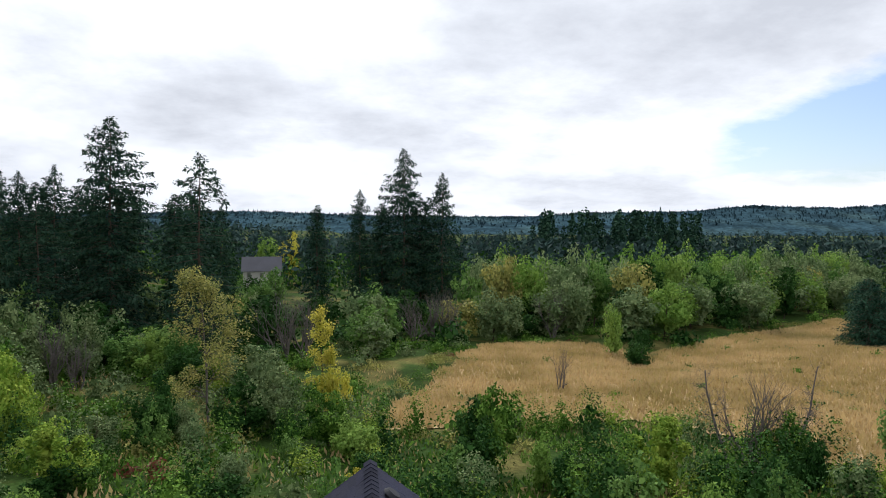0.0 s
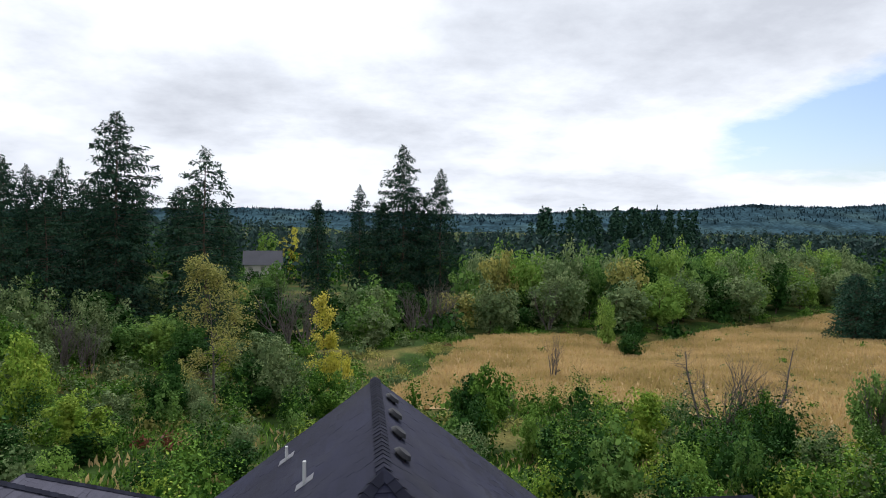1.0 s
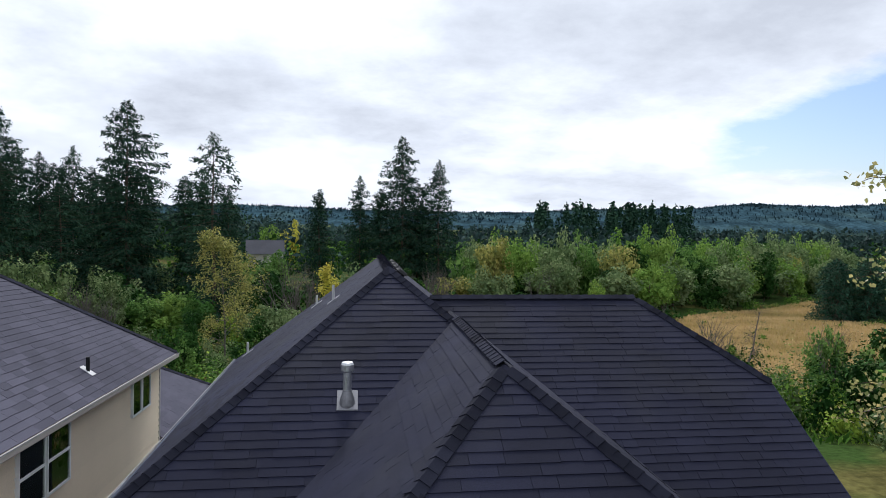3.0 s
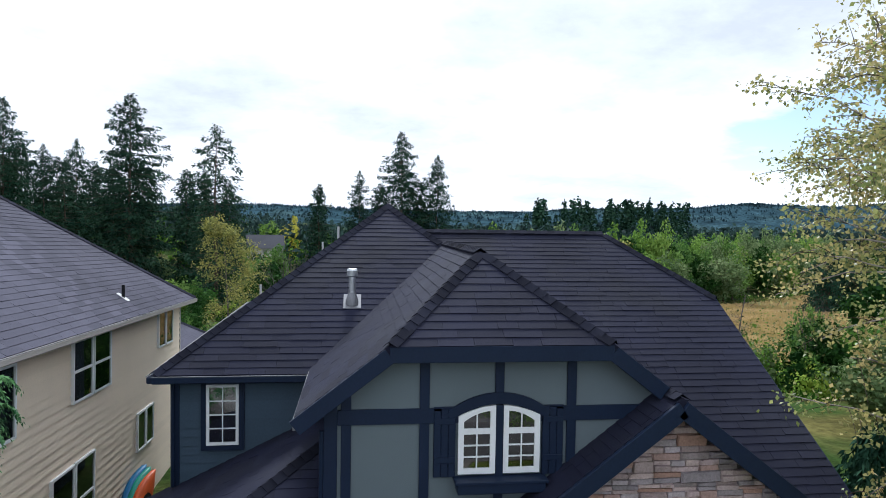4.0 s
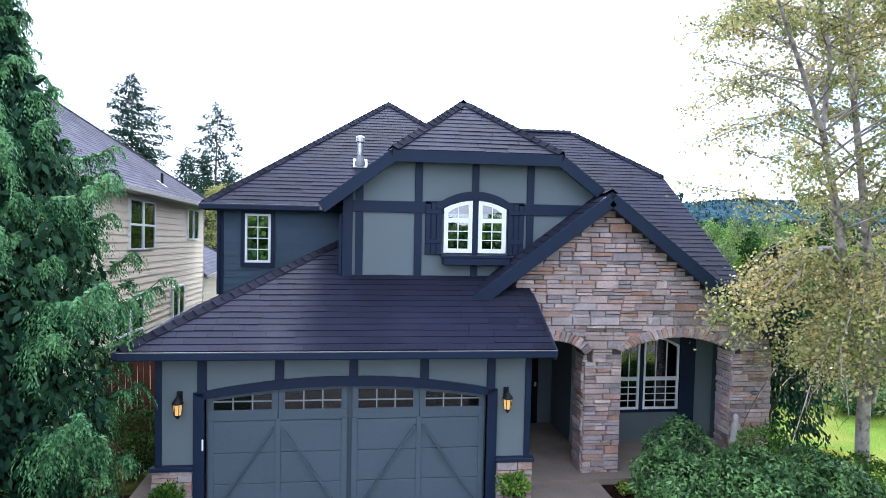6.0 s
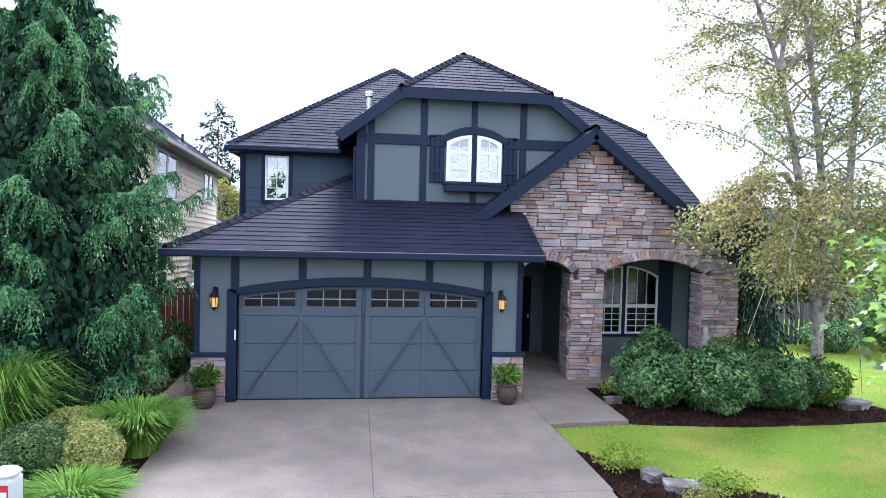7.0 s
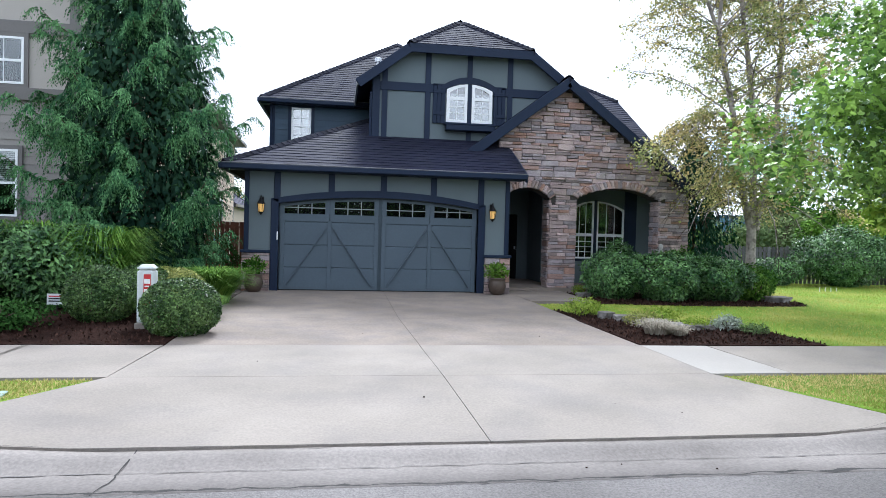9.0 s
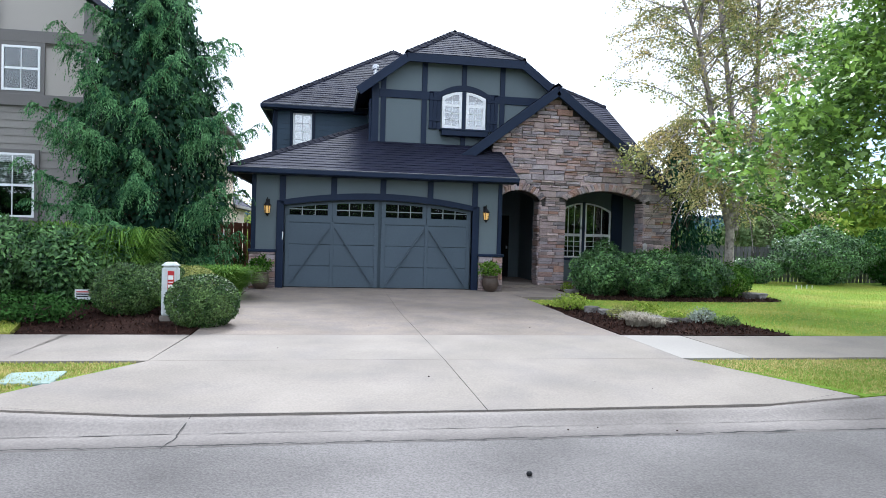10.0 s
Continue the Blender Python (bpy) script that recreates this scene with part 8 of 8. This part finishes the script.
def field():
    step = 1.0
    xs, ys = np.arange(-2, 140, step), np.arange(42, 178, step)
    X, Y = np.meshgrid(xs, ys)
    wob = 1.8 * (np.sin(X * 0.35 + 1.2 * np.sin(Y * 0.21)) + np.sin(Y * 0.41 + X * 0.13)) + 2.6 * (np.random.default_rng(4).random(X.shape) - 0.5)
    ok = inside(FIELD, X + wob * 0.6, Y + wob * 0.5)
    ok = ok[:-1, :-1] & ok[1:, :-1] & ok[:-1, 1:] & ok[1:, 1:]
    v = np.stack([X, Y, ground_z(X, Y) + 0.12], -1).reshape(-1, 3)
    nx = len(xs)
    i, j = np.nonzero(ok)
    f = np.stack([i * nx + j, i * nx + j + 1, (i + 1) * nx + j + 1, (i + 1) * nx + j], -1)
    tagged(fast_part("dry_field", v, f, M_FIELD, smooth=True), "golden dry grass field in the valley", "field", kind="structure")
    rng = np.random.default_rng(8)
    n = 52000
    k = rng.integers(0, len(i), n)
    p = np.stack([xs[j[k]] + rng.uniform(0, step, n), ys[i[k]] + rng.uniform(0, step, n), np.zeros(n)], -1)
    p[:, 2] = ground_z(p[:, 0], p[:, 1]) + 0.08
    v, f = leaf_quads(rng, p, np.full(n, 0.75), np.tile([0, 0, 1.0], (n, 1)), 0.3, 2.6)
    tagged(fast_part("dry_grass", v, f, M_STRAW), "tall dry golden grass of the field", "grass", kind="stuff")


field()


def thicket(name, material, count, area, radius, height, leaves, size, label, seed, avoid=FIELD, rough=0.25):
    """Low tangled growth over part of the valley floor."""
    rng = np.random.default_rng(seed)
    out = []
    while len(out) < count:
        x, y = rng.uniform(area[0], area[1]), rng.uniform(area[2], area[3])
        if inside(avoid, np.array([x]), np.array([y]))[0]:
            continue
        r, h = rng.uniform(*radius), rng.uniform(*height)
        c = np.array([x, y, float(ground_z(x, y)) + h * 0.25])
        p, d = blob_points(rng, c, (r, r * rng.uniform(0.7, 1.2), h), leaves, 0.5, rough, rng.uniform(0, 9))
        keep = p[:, 2] > ground_z(p[:, 0], p[:, 1]) - 0.1
        out.append(leaf_quads(rng, p[keep], np.full(int(keep.sum()), size), d[keep] * 0.5 + [0, 0, 0.3], 0.8, 1.5, normal=d[keep] + [0, 0, 0.3], flat=0.45))
        # large hidden leaves added inside each mound to block light
        m = leaves // 10
        w = c + unit(rng.normal(size=(m, 3))) * rng.uniform(0.1, 0.6, (m, 1)) * [r, r, h]
        out.append(leaf_quads(rng, w, np.full(m, size * 2.6), rng.normal(size=(m, 3)), 0.8, 1.3))
    v, f = join(out)
    tagged(fast_part(name, v, f, material), label, "thicket", kind="stuff")


thicket("thicket", M_GREEN, 95, (-52, 62, 24, 70), (1.1, 2.4), (1.6, 4.2), 1000, 0.19, "tangled green brambles behind the house", 1, rough=0.34)
thicket("thicket", M_DEEP, 105, (-52, 62, 24, 72), (1.2, 2.8), (1.8, 4.6), 950, 0.20, "dark green brushwood behind the house", 2, rough=0.34)
thicket("thicket", M_LIME, 38, (-45, 60, 26, 70), (0.8, 1.7), (1.2, 3.4), 800, 0.17, "yellow-green brush behind the house", 3, rough=0.34)
thicket("thicket", M_GREY, 46, (-45, 60, 26, 72), (0.8, 1.9), (1.4, 3.8), 800, 0.16, "grey-green sallow brush behind the house", 12, rough=0.34)
thicket("thicket", M_LIME, 60, (6, 62, 24, 50), (0.9, 2.2), (0.8, 2.2), 520, 0.18, "bright green brambles below the field", 14, rough=0.34)
thicket("thicket", M_GREEN, 110, (-52, 62, 26, 72), (1.2, 2.6), (0.3, 0.7), 300, 0.18, "low green herbs on the valley floor", 13)
thicket("thicket", M_GREEN, 220, (-62, 30, 66, 140), (1.6, 3.4), (1.0, 3.0), 320, 0.36, "green brush on the valley floor", 4)
thicket("thicket", M_GREY, 140, (-62, 40, 62, 145), (1.4, 3.0), (1.0, 3.4), 300, 0.33, "grey-green willow scrub", 5)
thicket("thicket", M_PALE, 90, (-30, 40, 60, 130), (1.2, 2.6), (0.5, 1.4), 300, 0.26, "yellowed dry brush", 6)
thicket("thicket", M_GREEN, 60, (8, 108, 62, 150), (0.5, 1.5), (0.4, 1.3), 160, 0.24, "scattered low bushes in the dry field", 9, avoid=[])
thicket("thicket", M_GREY, 60, (4, 108, 60, 150), (0.5, 1.8), (0.3, 0.9), 150, 0.24, "scattered low bushes in the dry field", 10, avoid=[])
thicket("thicket", M_DEEP, 170, (-130, 190, 130, 215), (3, 6), (2, 5), 200, 0.9, "dark undergrowth along the wood", 7)
thicket("thicket", M_GREEN, 170, (20, 180, 126, 205), (1.6, 3.2), (0.9, 2.4), 170, 0.42, "low green brush along the field's far edge", 11)


def field_edge(material, count, radius, height, leaves, size, label, seed):
    """Uneven brush that frays the field's outline."""
    rng = np.random.default_rng(seed)
    ring = np.array(FIELD + FIELD[:1], float)
    at = np.concatenate([[0], np.cumsum(np.linalg.norm(np.diff(ring, axis=0), axis=1))])
    out = []
    for q in rng.uniform(0, at[-1], count):
        x, y = np.interp(q, at, ring[:, 0]) + rng.normal() * 2.2, np.interp(q, at, ring[:, 1]) + rng.normal() * 2.2
        r, h = rng.uniform(*radius), rng.uniform(*height)
        p, d = blob_points(rng, (x, y, float(ground_z(x, y)) + h * 0.2), (r * rng.uniform(0.8, 1.8), r, h), leaves, 0.4, 0.34, rng.uniform(0, 9))
        keep = p[:, 2] > ground_z(p[:, 0], p[:, 1]) - 0.1
        out.append(leaf_quads(rng, p[keep], np.full(int(keep.sum()), size), d[keep] * 0.4 + [0, 0, 0.5], 0.8, 1.8, normal=d[keep] + [0, 0, 0.3], flat=0.5))
    tagged(fast_part("thicket", *join(out), material), label, "thicket", kind="stuff")


field_edge(M_GREEN, 90, (0.7, 1.9), (0.5, 1.7), 240, 0.25, "green brambles along the field's edge", 21)
field_edge(M_PALE, 70, (0.8, 2.2), (0.3, 0.9), 200, 0.24, "yellowed herbs along the field's edge", 22)
field_edge(M_REDLEAF, 14, (0.5, 1.0), (0.3, 0.7), 120, 0.22, "rust-brown dock stalks in the dry field", 23)


def meadow(count, area, height, material, label, seed):
    """Tall rank grass between the bushes."""
    rng = np.random.default_rng(seed)
    x, y = rng.uniform(area[0], area[1], count), rng.uniform(area[2], area[3], count)
    keep = ~inside(FIELD, x, y) & (np.sin(x * 0.31 + seed) + np.sin(y * 0.27 + x * 0.11) > -0.5)
    x, y = x[keep], y[keep]
    p = np.stack([x, y, ground_z(x, y) - 0.05], -1)
    v, f = leaf_quads(rng, p, np.full(len(p), height), np.tile([0, 0, 1.0], (len(p), 1)), 0.45, 3.0)
    tagged(fast_part("meadow_grass", v, f, material), label, "grass", kind="stuff")


meadow(22000, (-50, 60, 24, 75), 0.62, M_GREEN, "rank green grass between the bushes", 31)
meadow(6000, (-50, 60, 28, 110), 0.7, M_STRAW, "dry golden grass between the bushes", 32)

thicket("thicket", M_REDLEAF, 5, (-17, -10, 52, 56), (0.7, 1.2), (0.5, 0.9), 120, 0.28, "reddish bramble leaves", 8)


def far_woods(name, count, area, hmin, hmax, material, seed, label, conic=True, quads=30, size=0.135):
    rng = np.random.default_rng(seed)
    out_v, out_f = [], []
    y = area[2] * (area[3] / area[2]) ** rng.uniform(0, 1, count)
    x = rng.uniform(area[0], area[1], count) * y / 400
    h = rng.uniform(hmin, hmax, count)
    n = count * quads
    t = rng.uniform(0, 1, n)
    a = rng.uniform(0, 2 * math.pi, n)
    H = np.repeat(h, quads)
    rad = (0.16 * H * (1 - t) ** 0.8 if conic else 0.38 * H * np.sqrt(np.clip(1 - (2 * t - 0.9) ** 2, 0.02, 1))) * rng.uniform(0.5, 1, n)
    X, Y = np.repeat(x, quads), np.repeat(y, quads)
    p = np.stack([X + np.cos(a) * rad, Y + np.sin(a) * rad, ground_z(X, Y) + t * H], -1)
    v, f = leaf_quads(rng, p, H * size, np.stack([np.cos(a), np.sin(a), np.full(n, -0.2 if conic else 0.3)], -1), 0.4, 1.5, normal=np.stack([np.cos(a), np.sin(a), np.full(n, 0.5) if conic else 2 * t - 0.6], -1), flat=0.4)
    tagged(fast_part(name, v, f, material), label, "woods", kind="stuff")


# the two conifer woods carry haze in their needle colour
far_woods("far_woods", 2200, (-420, 560, 300, 1500), 13, 23, M_FIR_HAZED, 1, "dark conifer woods in the distance")
far_woods("far_woods", 1500, (-420, 560, 290, 640), 14, 23, M_FIR_HAZED, 5, "dark conifer woods beyond the valley", quads=34)
far_woods("far_woods", 1300, (-330, 420, 235, 900), 10, 18, M_DEEP, 2, "broadleaf woods in the distance", False)
far_woods("far_woods", 500, (-330, 420, 235, 700), 9, 16, M_GREEN, 3, "light green woods in the distance", False)
far_woods("far_woods", 75, (105, 215, 330, 420), 28, 38, M_FIR, 4, "stand of dark firs beyond the wood", quads=220, size=0.055)


def far_house(x, y, z, w, d, h, rh, turn, label):
    ob = thing("house", (x, y, z), label, "house", "far houses among the trees")
    rot = pose(x, y, z, 0, 0, turn)
    def put(o):
        o.parent = ob
        o.matrix_basis = ob.matrix_world.inverted() @ rot
        return o
    bm = bmesh.new()
    add_box(bm, (-w / 2, -d / 2, -8), (w / 2, d / 2, h))
    wall = put(part("wall", bm, M_FARWALL))
    bm = bmesh.new()
    e = 0.5
    add_prism(bm, [(-w / 2 - e, -d / 2 - e, h), (-w / 2 - e, d / 2 + e, h), (-w / 2 - e, 0, h + rh)], (w + 2 * e, 0, 0))
    put(part("roof", bm, M_FARROOF))
    for i in range(3):
        bm = bmesh.new()
        xx = -w / 2 + w * (i + 0.5) / 3
        add_box(bm, (xx - 0.6, -d / 2 - 0.06, h - 1.9), (xx + 0.6, -d / 2 + 0.02, h - 0.6))
        put(part("window", bm, M_GLASS))


far_house(-99, 230, -4.2, 14, 10, 4.0, 3.2, -12, "far pale house with a grey roof among firs")
far_house(-32, 230, -6.3, 12, 10, 4.6, 4.6, 8, "far grey-roofed house behind the trees")


for x, y, top, w in ((-40, 214, 0.0, 5.0), (-33, 212, -1.3, 4.5), (-26.5, 215, 0.4, 5.0), (-36, 208, -4.0, 4.5), (-29, 207, -3.6, 4.5), (-104, 214, -3.0, 5.0), (-96, 212, -4.2, 4.5)):
    tree(_rw.choice(["deep", "green"]), x, y, top, w, "trees before the far houses", 0.05)

# unseen trees added across the street, behind the camera, to darken glass reflections
for i in range(26):
    x = -62 + 5 * i + _rw.uniform(-1.5, 1.5)
    tree(_rw.choice(["deep", "green", "deep"]), x, -40 + _rw.uniform(-2, 2), _rw.uniform(5.0, 8.0), _rw.uniform(3.2, 4.4), "trees across the street", 0.05)

# trees beyond the lawn fence
for x, y, top, w, kind in ((23, 17, 4.2, 2.6, "grey"), (26.5, 20, 4.8, 2.8, "green"), (30, 18, 5.2, 3.0, "lime"), (34, 22, 5.6, 3.0, "green"), (38, 20, 6.0, 3.2, "grey"), (28.5, 25, 5.4, 3.0, "deep"), (22, 12, 2.6, 2.0, "green"), (42, 26, 6.2, 3.4, "green")):
    tree(kind, x, y, top, w, "trees beyond the fence", 0.05)
